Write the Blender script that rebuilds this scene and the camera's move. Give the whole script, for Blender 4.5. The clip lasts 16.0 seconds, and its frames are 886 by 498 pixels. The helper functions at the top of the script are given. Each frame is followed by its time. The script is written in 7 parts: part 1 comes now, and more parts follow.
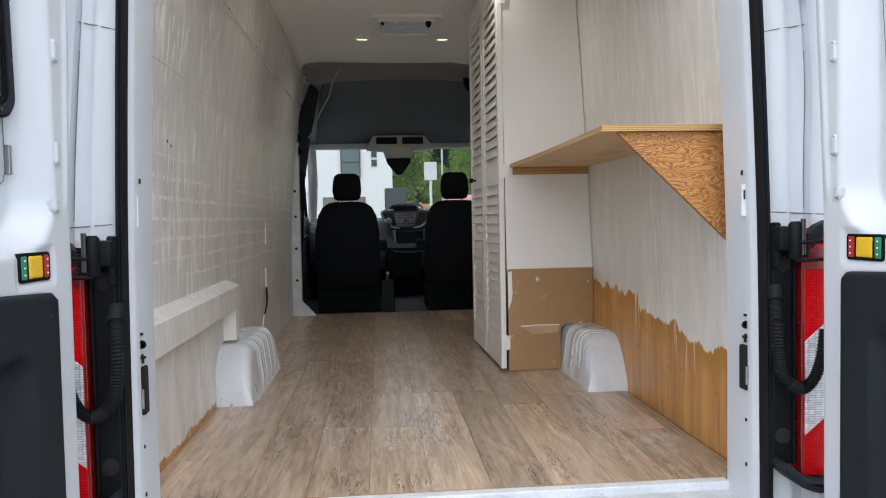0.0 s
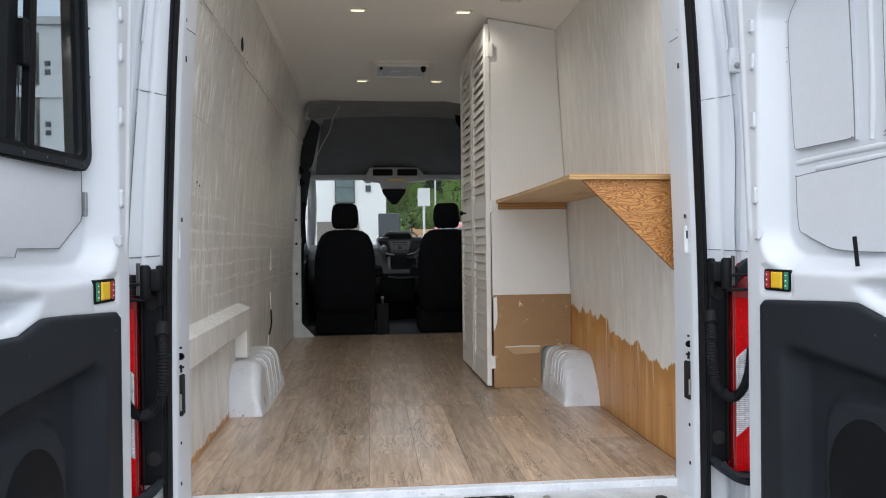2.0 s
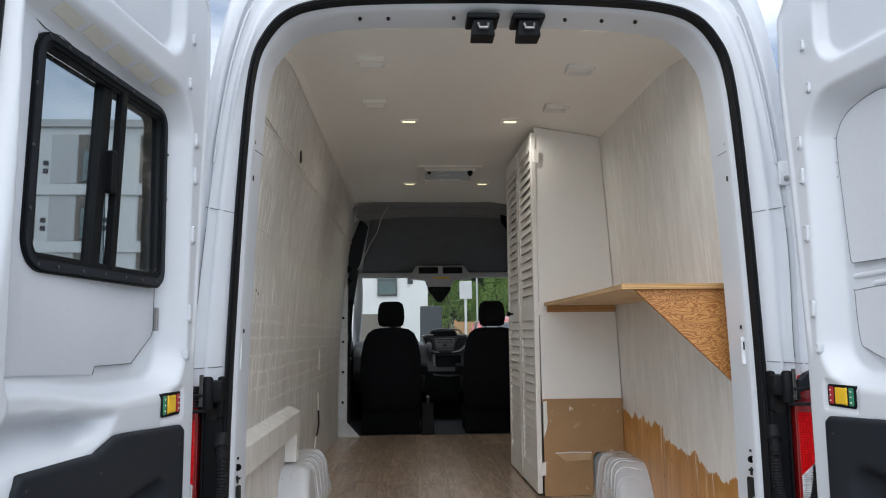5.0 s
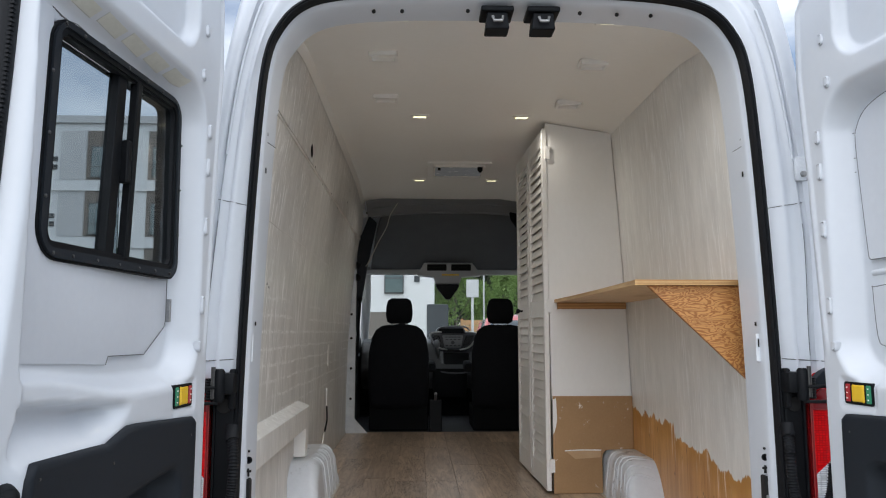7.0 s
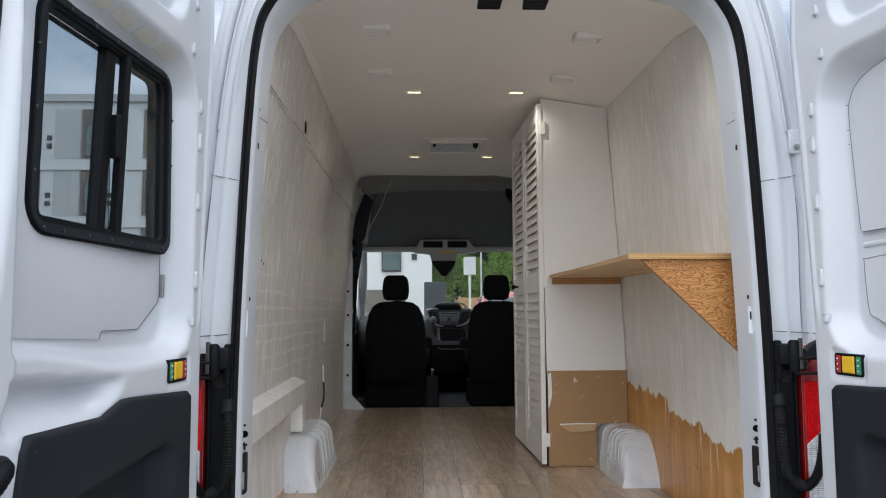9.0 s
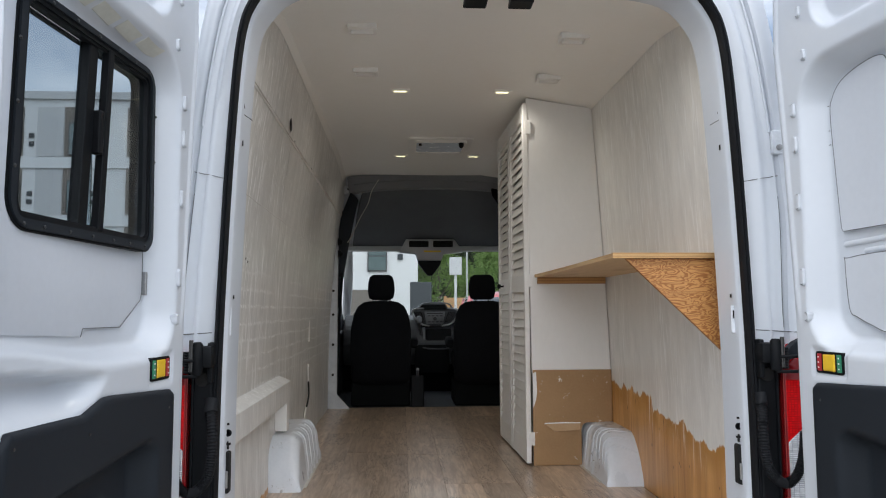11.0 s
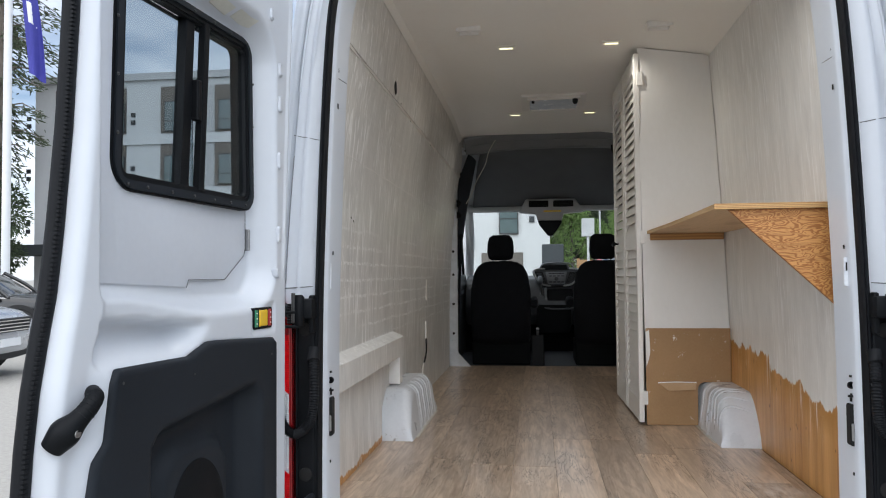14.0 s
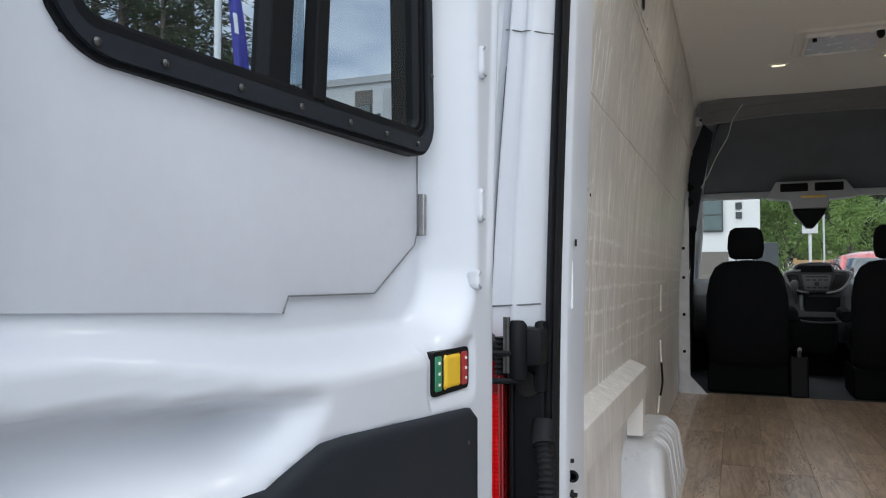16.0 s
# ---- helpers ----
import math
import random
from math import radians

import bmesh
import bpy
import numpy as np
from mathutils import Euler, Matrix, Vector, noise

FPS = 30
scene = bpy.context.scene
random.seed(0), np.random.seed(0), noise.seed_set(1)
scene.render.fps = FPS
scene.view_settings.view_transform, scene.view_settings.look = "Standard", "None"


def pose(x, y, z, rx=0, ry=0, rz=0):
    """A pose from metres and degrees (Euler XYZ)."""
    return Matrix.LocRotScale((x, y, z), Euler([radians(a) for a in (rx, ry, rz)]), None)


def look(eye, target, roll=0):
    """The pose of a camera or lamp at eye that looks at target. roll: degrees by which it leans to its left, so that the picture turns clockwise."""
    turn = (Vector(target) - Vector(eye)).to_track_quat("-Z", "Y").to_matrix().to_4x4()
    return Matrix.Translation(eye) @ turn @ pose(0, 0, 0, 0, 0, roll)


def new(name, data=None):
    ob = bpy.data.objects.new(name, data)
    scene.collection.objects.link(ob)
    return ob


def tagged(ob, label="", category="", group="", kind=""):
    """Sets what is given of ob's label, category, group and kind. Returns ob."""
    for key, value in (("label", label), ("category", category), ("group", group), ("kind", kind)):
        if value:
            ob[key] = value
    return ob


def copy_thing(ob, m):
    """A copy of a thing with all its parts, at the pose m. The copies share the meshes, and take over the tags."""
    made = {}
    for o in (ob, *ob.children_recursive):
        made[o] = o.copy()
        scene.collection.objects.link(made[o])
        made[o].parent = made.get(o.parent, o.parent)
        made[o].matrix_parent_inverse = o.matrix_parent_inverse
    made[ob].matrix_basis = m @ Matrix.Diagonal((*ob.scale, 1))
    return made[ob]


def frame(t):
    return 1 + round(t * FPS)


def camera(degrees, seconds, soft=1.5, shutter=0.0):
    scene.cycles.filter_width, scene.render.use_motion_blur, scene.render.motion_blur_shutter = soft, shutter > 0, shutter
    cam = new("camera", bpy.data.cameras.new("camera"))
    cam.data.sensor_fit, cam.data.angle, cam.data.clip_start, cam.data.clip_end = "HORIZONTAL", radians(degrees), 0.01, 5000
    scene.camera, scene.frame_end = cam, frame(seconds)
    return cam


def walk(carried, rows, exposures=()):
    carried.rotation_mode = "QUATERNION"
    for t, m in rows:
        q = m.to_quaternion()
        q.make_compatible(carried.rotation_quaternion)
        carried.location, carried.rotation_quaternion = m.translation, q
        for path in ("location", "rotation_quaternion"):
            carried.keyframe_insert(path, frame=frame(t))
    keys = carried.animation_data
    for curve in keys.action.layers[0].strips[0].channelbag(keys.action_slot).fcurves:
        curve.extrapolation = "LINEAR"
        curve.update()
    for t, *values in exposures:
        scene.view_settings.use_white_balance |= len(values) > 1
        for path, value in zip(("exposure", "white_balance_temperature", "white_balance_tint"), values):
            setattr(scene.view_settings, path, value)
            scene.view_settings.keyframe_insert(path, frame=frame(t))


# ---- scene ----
cam = camera(62.3, 16.0, soft=1.1)
PATH = [
    (0, (-0.171, -1.772, 1.473), (0.002, 0.219, 1.387), -1.1),
    (0.5, (-0.104, -1.908, 1.456), (0.076, 0.081, 1.359), -1.0),
    (1, (-0.113, -1.998, 1.452), (0.071, -0.009, 1.361), -0.9),
    (1.5, (-0.16, -2.075, 1.474), (0.03, -0.085, 1.412), -0.7),
    (2, (-0.198, -2.132, 1.502), (-0.004, -0.142, 1.483), -0.6),
    (2.5, (-0.214, -2.153, 1.511), (-0.03, -0.162, 1.545), -0.5),
    (3, (-0.214, -2.165, 1.523), (-0.055, -0.173, 1.604), -0.5),
    (3.5, (-0.222, -2.169, 1.54), (-0.095, -0.177, 1.67), -0.7),
    (4, (-0.227, -2.172, 1.565), (-0.125, -0.182, 1.741), -0.8),
    (6.5, (-0.261, -2.17, 1.552), (-0.19, -0.187, 1.798), -0.1),
    (7, (-0.26, -2.158, 1.549), (-0.193, -0.172, 1.775), -0.0),
    (7.5, (-0.252, -2.142, 1.545), (-0.184, -0.154, 1.751), -0.1),
    (8, (-0.249, -2.146, 1.543), (-0.176, -0.157, 1.734), -0.1),
    (8.5, (-0.248, -2.148, 1.54), (-0.175, -0.157, 1.719), -0.2),
    (9, (-0.248, -2.159, 1.539), (-0.174, -0.168, 1.705), -0.3),
    (11.5, (-0.243, -2.158, 1.533), (-0.127, -0.168, 1.7), -0.2),
    (12, (-0.227, -2.171, 1.532), (-0.122, -0.182, 1.71), -0.2),
    (12.5, (-0.21, -2.189, 1.526), (-0.139, -0.198, 1.701), -0.2),
    (13, (-0.172, -2.215, 1.529), (-0.168, -0.221, 1.68), -0.4),
    (13.5, (-0.122, -2.23, 1.52), (-0.231, -0.237, 1.633), -0.4),
    (14, (-0.107, -2.185, 1.505), (-0.361, -0.203, 1.574), -0.5),
    (14.5, (-0.197, -2.015, 1.499), (-0.621, -0.06, 1.534), -0.5),
    (15, (-0.318, -1.766, 1.512), (-0.895, 0.148, 1.537), -0.3),
    (15.5, (-0.423, -1.469, 1.521), (-1.109, 0.409, 1.564), -0.2),
    (16, (-0.494, -1.184, 1.52), (-1.234, 0.673, 1.59), -0.0),
]
walk(cam, [(t, look(eye, target, roll)) for t, eye, target, roll in PATH], exposures=[(0.0, 1.50), (1.5, 1.48), (2.5, 1.42), (4.0, 1.27), (12.0, 1.27), (14.5, 1.40), (16.0, 1.45)])

# ---- light ----
SUN_ELEV, SUN_ROT = radians(58), radians(192)
world = bpy.data.worlds.new("sky")
scene.world = world
world.use_nodes = True
wn, wl = world.node_tree.nodes, world.node_tree.links
wn.clear()
w_out = wn.new("ShaderNodeOutputWorld")
w_bg = wn.new("ShaderNodeBackground")
w_sky = wn.new("ShaderNodeTexSky")
w_sky.sky_type, w_sky.sun_disc = "NISHITA", False
w_sky.sun_elevation, w_sky.sun_rotation = SUN_ELEV, SUN_ROT
w_tc = wn.new("ShaderNodeTexCoord")
w_map = wn.new("ShaderNodeMapping")
w_map.inputs["Scale"].default_value = (1.6, 1.6, 4.2)
w_map.inputs["Location"].default_value = (0.35, 0.1, 0.2)
w_noise = wn.new("ShaderNodeTexNoise")
w_noise.inputs["Scale"].default_value = 1.5
w_noise.inputs["Detail"].default_value = 7
w_noise.inputs["Roughness"].default_value = 0.55
w_ramp = wn.new("ShaderNodeMapRange")
w_ramp.inputs["From Min"].default_value, w_ramp.inputs["From Max"].default_value = 0.38, 0.62
w_mix = wn.new("ShaderNodeMix")
w_mix.data_type = "RGBA"
w_mix.inputs["B"].default_value = (7.9, 8.5, 9.4, 1)
wl.new(w_tc.outputs["Generated"], w_map.inputs["Vector"])
wl.new(w_map.outputs["Vector"], w_noise.inputs["Vector"])
wl.new(w_noise.outputs["Fac"], w_ramp.inputs["Value"])
wl.new(w_ramp.outputs["Result"], w_mix.inputs["Factor"])
wl.new(w_sky.outputs["Color"], w_mix.inputs["A"])
wl.new(w_mix.outputs["Result"], w_bg.inputs["Color"])
wl.new(w_bg.outputs["Background"], w_out.inputs["Surface"])
w_bg.inputs["Strength"].default_value = 0.06

sun_data = bpy.data.lights.new("sun", "SUN")
sun_data.energy, sun_data.angle, sun_data.color = 1.35, radians(105), (0.985, 0.99, 1.0)
sun = new("sun", sun_data)
sun.matrix_world = pose(-6, -29, 40, 90 - 58, 0, -12)


LED_POWER = 2.3   # watts of each small ceiling lamp


# ---- materials ----
def ramp(nt, sock, lo, hi):
    m = nt.nodes.new("ShaderNodeMapRange")
    m.inputs["From Min"].default_value, m.inputs["From Max"].default_value = lo, hi
    nt.links.new(sock, m.inputs["Value"])
    return m.outputs["Result"]


def tex(nt, kind, vec, scale, **ins):
    n = nt.nodes.new("ShaderNodeTex" + kind)
    nt.links.new(vec, n.inputs["Vector"])
    n.inputs["Scale"].default_value = scale
    for k, v in ins.items():
        n.inputs[k].default_value = v
    return n


def mapped(nt, vec, scale):
    m = nt.nodes.new("ShaderNodeMapping")
    m.inputs["Scale"].default_value = scale
    nt.links.new(vec, m.inputs["Vector"])
    return m.outputs["Vector"]


def mixc(nt, fac, a, b):
    m = nt.nodes.new("ShaderNodeMix")
    m.data_type = "RGBA"
    for key, v in (("Factor", fac), ("A", a), ("B", b)):
        if isinstance(v, (tuple, float, int)):
            m.inputs[key].default_value = (*v, 1) if isinstance(v, tuple) else v
        else:
            nt.links.new(v, m.inputs[key])
    return m.outputs["Result"]


def math_node(nt, op, a, b=0.0):
    m = nt.nodes.new("ShaderNodeMath")
    m.operation = op
    for i, v in enumerate((a, b)):
        if isinstance(v, (float, int)):
            m.inputs[i].default_value = v
        else:
            nt.links.new(v, m.inputs[i])
    return m.outputs["Value"]


def shell_material(name, rough=0.5, metal=0.0, coat=0.0, spec=0.5):
    m = bpy.data.materials.new(name)
    m.use_nodes = True
    b = m.node_tree.nodes["Principled BSDF"]
    b.inputs["Roughness"].default_value, b.inputs["Metallic"].default_value = rough, metal
    b.inputs["Coat Weight"].default_value = coat
    b.inputs["Specular IOR Level"].default_value = spec
    b.inputs["Coat Roughness"].default_value = 0.08
    tc = m.node_tree.nodes.new("ShaderNodeTexCoord")
    return m, m.node_tree, b, tc.outputs["Object"]


def bumped(nt, b, height, strength=0.3, dist=0.002):
    bp = nt.nodes.new("ShaderNodeBump")
    bp.inputs["Strength"].default_value, bp.inputs["Distance"].default_value = strength, dist
    nt.links.new(height, bp.inputs["Height"])
    nt.links.new(bp.outputs["Normal"], b.inputs["Normal"])


def mottled(name, dark, light, rough=0.5, metal=0.0, scale=6.0, fine=90.0, bump=0.15, dist=0.001, stretch=(1, 1, 1), coat=0.0, rvar=0.1, spread=0.25, spec=0.5):
    """A plain surface with blotches at one scale and grain at another."""
    m, nt, b, v = shell_material(name, rough, metal, coat, spec)
    v = mapped(nt, v, stretch)
    big = tex(nt, "Noise", v, scale, Detail=5.0)
    small = tex(nt, "Noise", v, fine, Detail=3.0)
    both = math_node(nt, "ADD", math_node(nt, "MULTIPLY", big.outputs["Fac"], 0.65), math_node(nt, "MULTIPLY", small.outputs["Fac"], 0.35))
    fac = ramp(nt, both, 0.5 - spread, 0.5 + spread)
    nt.links.new(mixc(nt, fac, dark, light), b.inputs["Base Color"])
    r = nt.nodes.new("ShaderNodeMapRange")
    r.inputs["To Min"].default_value, r.inputs["To Max"].default_value = max(0.02, rough - rvar), min(1, rough + rvar)
    nt.links.new(big.outputs["Fac"], r.inputs["Value"])
    nt.links.new(r.outputs["Result"], b.inputs["Roughness"])
    bumped(nt, b, small.outputs["Fac"], bump, dist)
    return m


def glass_mat(name, tint, rough=0.0):
    m, nt, b, v = shell_material(name, rough)
    b.inputs["Base Color"].default_value = (*tint, 1)
    b.inputs["Transmission Weight"].default_value, b.inputs["IOR"].default_value = 1.0, 1.2
    return m


def glow_mat(name, color, strength):
    m, nt, b, v = shell_material(name, 0.5)
    b.inputs["Base Color"].default_value = (0.8, 0.8, 0.75, 1)
    b.inputs["Emission Color"].default_value, b.inputs["Emission Strength"].default_value = (*color, 1), strength
    return m


def painted_ply(name, base, streak, z_edge=None, rough_edge=0.16, grime=0.77, rowed=1.0, gloss=0.4):
    """Painted plywood: vertical roller streaks, scuffed bright paint, and bare wood under a ragged edge."""
    m, nt, b, v = shell_material(name, gloss)
    tall = mapped(nt, v, (4, 4, 1.1))
    s1 = tex(nt, "Noise", tall, 3.0, Detail=9.0, Roughness=0.72)
    blot = tex(nt, "Noise", v, 2.2, Detail=5.0)
    col = mixc(nt, ramp(nt, s1.outputs["Fac"], 0.35, 0.68), base, tuple(c * grime for c in base))
    col = mixc(nt, ramp(nt, blot.outputs["Fac"], 0.55, 0.85), col, tuple(c * 0.9 for c in base))
    drip = tex(nt, "Noise", mapped(nt, v, (26, 26, 1.6)), 2.0, Detail=7.0, Roughness=0.7)
    patch = tex(nt, "Noise", mapped(nt, v, (1.5, 1.5, 1.0)), 1.7, Detail=2.0)
    scuff = math_node(nt, "MULTIPLY", ramp(nt, drip.outputs["Fac"], 0.54, 0.60), ramp(nt, patch.outputs["Fac"], 0.38, 0.54))
    hair = tex(nt, "Noise", mapped(nt, v, (60, 60, 0.9)), 2.0, Detail=4.0, Roughness=0.6)
    scuff = math_node(nt, "MAXIMUM", scuff, math_node(nt, "MULTIPLY", ramp(nt, hair.outputs["Fac"], 0.62, 0.68), 0.8))
    wob = tex(nt, "Noise", mapped(nt, v, (1, 3.0, 6.0)), 1.2, Detail=3.0)
    sepz = nt.nodes.new("ShaderNodeSeparateXYZ")
    nt.links.new(v, sepz.inputs[0])
    wave = math_node(nt, "FRACT", math_node(nt, "ADD", math_node(nt, "MULTIPLY", sepz.outputs["Z"], 15.0), math_node(nt, "MULTIPLY", wob.outputs["Fac"], 0.45)))
    thread = ramp(nt, math_node(nt, "ABSOLUTE", math_node(nt, "SUBTRACT", wave, 0.5)), 0.13, 0.05)
    zone = tex(nt, "Noise", mapped(nt, v, (1, 0.7, 2.6)), 1.6, Detail=1.0)
    rows_ = math_node(nt, "MULTIPLY", thread, ramp(nt, zone.outputs["Fac"], 0.34, 0.46))
    speck = tex(nt, "Noise", mapped(nt, v, (1, 1, 1.6)), 38.0, Detail=5.0, Roughness=0.8)
    rows_ = math_node(nt, "MULTIPLY", rows_, math_node(nt, "MULTIPLY", ramp(nt, speck.outputs["Fac"], 0.46, 0.56), rowed))
    zs = nt.nodes.new("ShaderNodeSeparateXYZ")
    nt.links.new(v, zs.inputs[0])
    band = math_node(nt, "MULTIPLY", ramp(nt, zs.outputs["Z"], 1.16, 1.24), ramp(nt, zs.outputs["Z"], 1.78, 1.60))
    rows_ = math_node(nt, "MULTIPLY", rows_, math_node(nt, "ADD", math_node(nt, "MULTIPLY", band, 0.85), 0.15))
    scuff = math_node(nt, "MAXIMUM", scuff, rows_)
    col = mixc(nt, math_node(nt, "MULTIPLY", scuff, 0.95), col, streak)
    height = math_node(nt, "ADD", s1.outputs["Fac"], math_node(nt, "MULTIPLY", scuff, 0.6))
    if z_edge is not None:
        sep = nt.nodes.new("ShaderNodeSeparateXYZ")
        nt.links.new(v, sep.inputs[0])
        rag = tex(nt, "Noise", mapped(nt, v, (7, 7, 1.2)), 1.3, Detail=5.0, Roughness=0.6)
        edge = math_node(nt, "ADD", z_edge, math_node(nt, "MULTIPLY", math_node(nt, "SUBTRACT", rag.outputs["Fac"], 0.5), rough_edge))
        fray = tex(nt, "Noise", mapped(nt, v, (40, 40, 3)), 1.3, Detail=4.0)
        edge = math_node(nt, "ADD", edge, math_node(nt, "MULTIPLY", math_node(nt, "SUBTRACT", fray.outputs["Fac"], 0.5), rough_edge * 0.2))
        if z_edge > 1.0:
            edge = math_node(nt, "ADD", edge, math_node(nt, "MULTIPLY", ramp(nt, sep.outputs["Y"], 0.70, 0.76), 0.03))
            edge = math_node(nt, "ADD", edge, math_node(nt, "MULTIPLY", ramp(nt, sep.outputs["Y"], 1.085, 1.11), 0.07))
        below = math_node(nt, "SUBTRACT", edge, sep.outputs["Z"])
        ply = tex(nt, "Noise", mapped(nt, v, (14, 14, 0.8)), 1.5, Detail=5.0)
        plyn = tex(nt, "Noise", mapped(nt, v, (30, 30, 1.5)), 2.0, Detail=6.0)
        bare = mixc(nt, ramp(nt, ply.outputs["Fac"], 0.3, 0.7), (0.50, 0.235, 0.066), (0.70, 0.385, 0.140))
        bare = mixc(nt, ramp(nt, plyn.outputs["Fac"], 0.55, 0.75), bare, (0.40, 0.175, 0.048))
        knot = tex(nt, "Voronoi", mapped(nt, v, (0, 9, 5)), 1.0)
        bare = mixc(nt, ramp(nt, knot.outputs["Distance"], 0.09, 0.05), bare, (0.28, 0.12, 0.04))
        glue = math_node(nt, "MULTIPLY", ramp(nt, below, 0.10, 0.03), ramp(nt, tex(nt, "Noise", v, 4.0, Detail=5.0).outputs["Fac"], 0.42, 0.52))
        bare = mixc(nt, math_node(nt, "MULTIPLY", glue, 0.8), bare, (0.46, 0.215, 0.04))
        spot = tex(nt, "Voronoi", mapped(nt, v, (0, 14, 11)), 1.0)
        bare = mixc(nt, ramp(nt, spot.outputs["Distance"], 0.10, 0.05), bare, (0.16, 0.07, 0.025))
        run = tex(nt, "Noise", mapped(nt, v, (24, 24, 1.0)), 1.6, Detail=6.0, Roughness=0.7)
        runs = math_node(nt, "MULTIPLY", ramp(nt, run.outputs["Fac"], 0.60, 0.64), ramp(nt, below, 0.16, 0.02))
        bare = mixc(nt, math_node(nt, "MULTIPLY", runs, 0.85), bare, streak)
        col = mixc(nt, ramp(nt, below, -0.003, 0.003), col, bare)
    nt.links.new(col, b.inputs["Base Color"])
    r = nt.nodes.new("ShaderNodeMapRange")
    r.inputs["To Min"].default_value, r.inputs["To Max"].default_value = 0.26, 0.46
    nt.links.new(s1.outputs["Fac"], r.inputs["Value"])
    nt.links.new(r.outputs["Result"], b.inputs["Roughness"])
    bumped(nt, b, height, 0.22, 0.0025)
    return m


def plank_mat():
    """Grey-brown oak vinyl; each plank has its own tone and shifted grain."""
    m, nt, b, v = shell_material("oak_vinyl", 0.30, coat=0.2)
    info = nt.nodes.new("ShaderNodeObjectInfo")
    shift = nt.nodes.new("ShaderNodeVectorMath")
    shift.operation = "ADD"
    comb = nt.nodes.new("ShaderNodeCombineXYZ")
    off = math_node(nt, "MULTIPLY", info.outputs["Random"], 37.0)
    for i in range(3):
        nt.links.new(off, comb.inputs[i])
    nt.links.new(v, shift.inputs[0])
    nt.links.new(comb.outputs[0], shift.inputs[1])
    p = shift.outputs[0]
    grain = tex(nt, "Noise", mapped(nt, p, (20, 2.0, 1)), 1.6, Detail=9.0, Roughness=0.72, Distortion=0.3)
    contour = tex(nt, "Noise", mapped(nt, p, (7, 0.9, 1)), 1.5, Detail=2.0, Roughness=0.4)
    ring = nt.nodes.new("ShaderNodeMath")
    ring.operation = "SINE"
    nt.links.new(math_node(nt, "MULTIPLY", contour.outputs["Fac"], 70.0), ring.inputs[0])
    blot = tex(nt, "Noise", mapped(nt, p, (3, 1.2, 1)), 2.3, Detail=4.0)
    fine = tex(nt, "Noise", mapped(nt, p, (90, 5, 1)), 1.5, Detail=4.0, Roughness=0.7)
    col = mixc(nt, ramp(nt, grain.outputs["Fac"], 0.40, 0.62), (0.69, 0.540, 0.405), (0.39, 0.282, 0.20))
    col = mixc(nt, math_node(nt, "MULTIPLY", ramp(nt, ring.outputs[0], 0.0, 1.0), 0.26), col, (0.20, 0.135, 0.088))
    col = mixc(nt, math_node(nt, "MULTIPLY", ramp(nt, blot.outputs["Fac"], 0.42, 0.68), 0.5), col, (0.42, 0.325, 0.24))
    col = mixc(nt, math_node(nt, "MULTIPLY", ramp(nt, fine.outputs["Fac"], 0.56, 0.70), 0.26), col, (0.19, 0.13, 0.085))
    crack = tex(nt, "Noise", mapped(nt, p, (10, 1.3, 1)), 2.4, Detail=6.0, Roughness=0.66, Distortion=1.6)
    thin = math_node(nt, "ABSOLUTE", math_node(nt, "SUBTRACT", crack.outputs["Fac"], 0.5))
    where = tex(nt, "Noise", mapped(nt, p, (5, 1.5, 1)), 1.3, Detail=2.0)
    line = math_node(nt, "MULTIPLY", ramp(nt, thin, 0.018, 0.006), ramp(nt, where.outputs["Fac"], 0.47, 0.55))
    col = mixc(nt, math_node(nt, "MULTIPLY", line, 0.85), col, (0.055, 0.034, 0.022))
    hsv = nt.nodes.new("ShaderNodeHueSaturation")
    val = nt.nodes.new("ShaderNodeMapRange")
    val.inputs["To Min"].default_value, val.inputs["To Max"].default_value = 0.72, 1.08
    hsv.inputs["Saturation"].default_value = 1.02
    nt.links.new(info.outputs["Random"], val.inputs["Value"])
    nt.links.new(val.outputs["Result"], hsv.inputs["Value"])
    nt.links.new(col, hsv.inputs["Color"])
    dust = tex(nt, "Noise", v, 3.0, Detail=6.0, Roughness=0.7)
    out = mixc(nt, math_node(nt, "MULTIPLY", ramp(nt, dust.outputs["Fac"], 0.5, 0.8), 0.18), hsv.outputs["Color"], (0.5, 0.47, 0.43))
    geo = nt.nodes.new("ShaderNodeNewGeometry")
    gp = nt.nodes.new("ShaderNodeSeparateXYZ")
    nt.links.new(geo.outputs["Position"], gp.inputs[0])
    far = math_node(nt, "ADD", math_node(nt, "MULTIPLY", math_node(nt, "ABSOLUTE", math_node(nt, "SUBTRACT", gp.outputs["X"], 0.73)), 8.0), math_node(nt, "MULTIPLY", math_node(nt, "ABSOLUTE", math_node(nt, "SUBTRACT", gp.outputs["Y"], 0.58)), 3.2))
    smear = tex(nt, "Noise", mapped(nt, geo.outputs["Position"], (14, 5, 1)), 1.5, Detail=6.0, Roughness=0.7)
    spill = math_node(nt, "MULTIPLY", ramp(nt, far, 1.1, 0.3), ramp(nt, smear.outputs["Fac"], 0.42, 0.62))
    out = mixc(nt, math_node(nt, "MULTIPLY", spill, 0.65), out, (0.72, 0.70, 0.67))
    nt.links.new(out, b.inputs["Base Color"])
    bumped(nt, b, grain.outputs["Fac"], 0.25, 0.001)
    return m


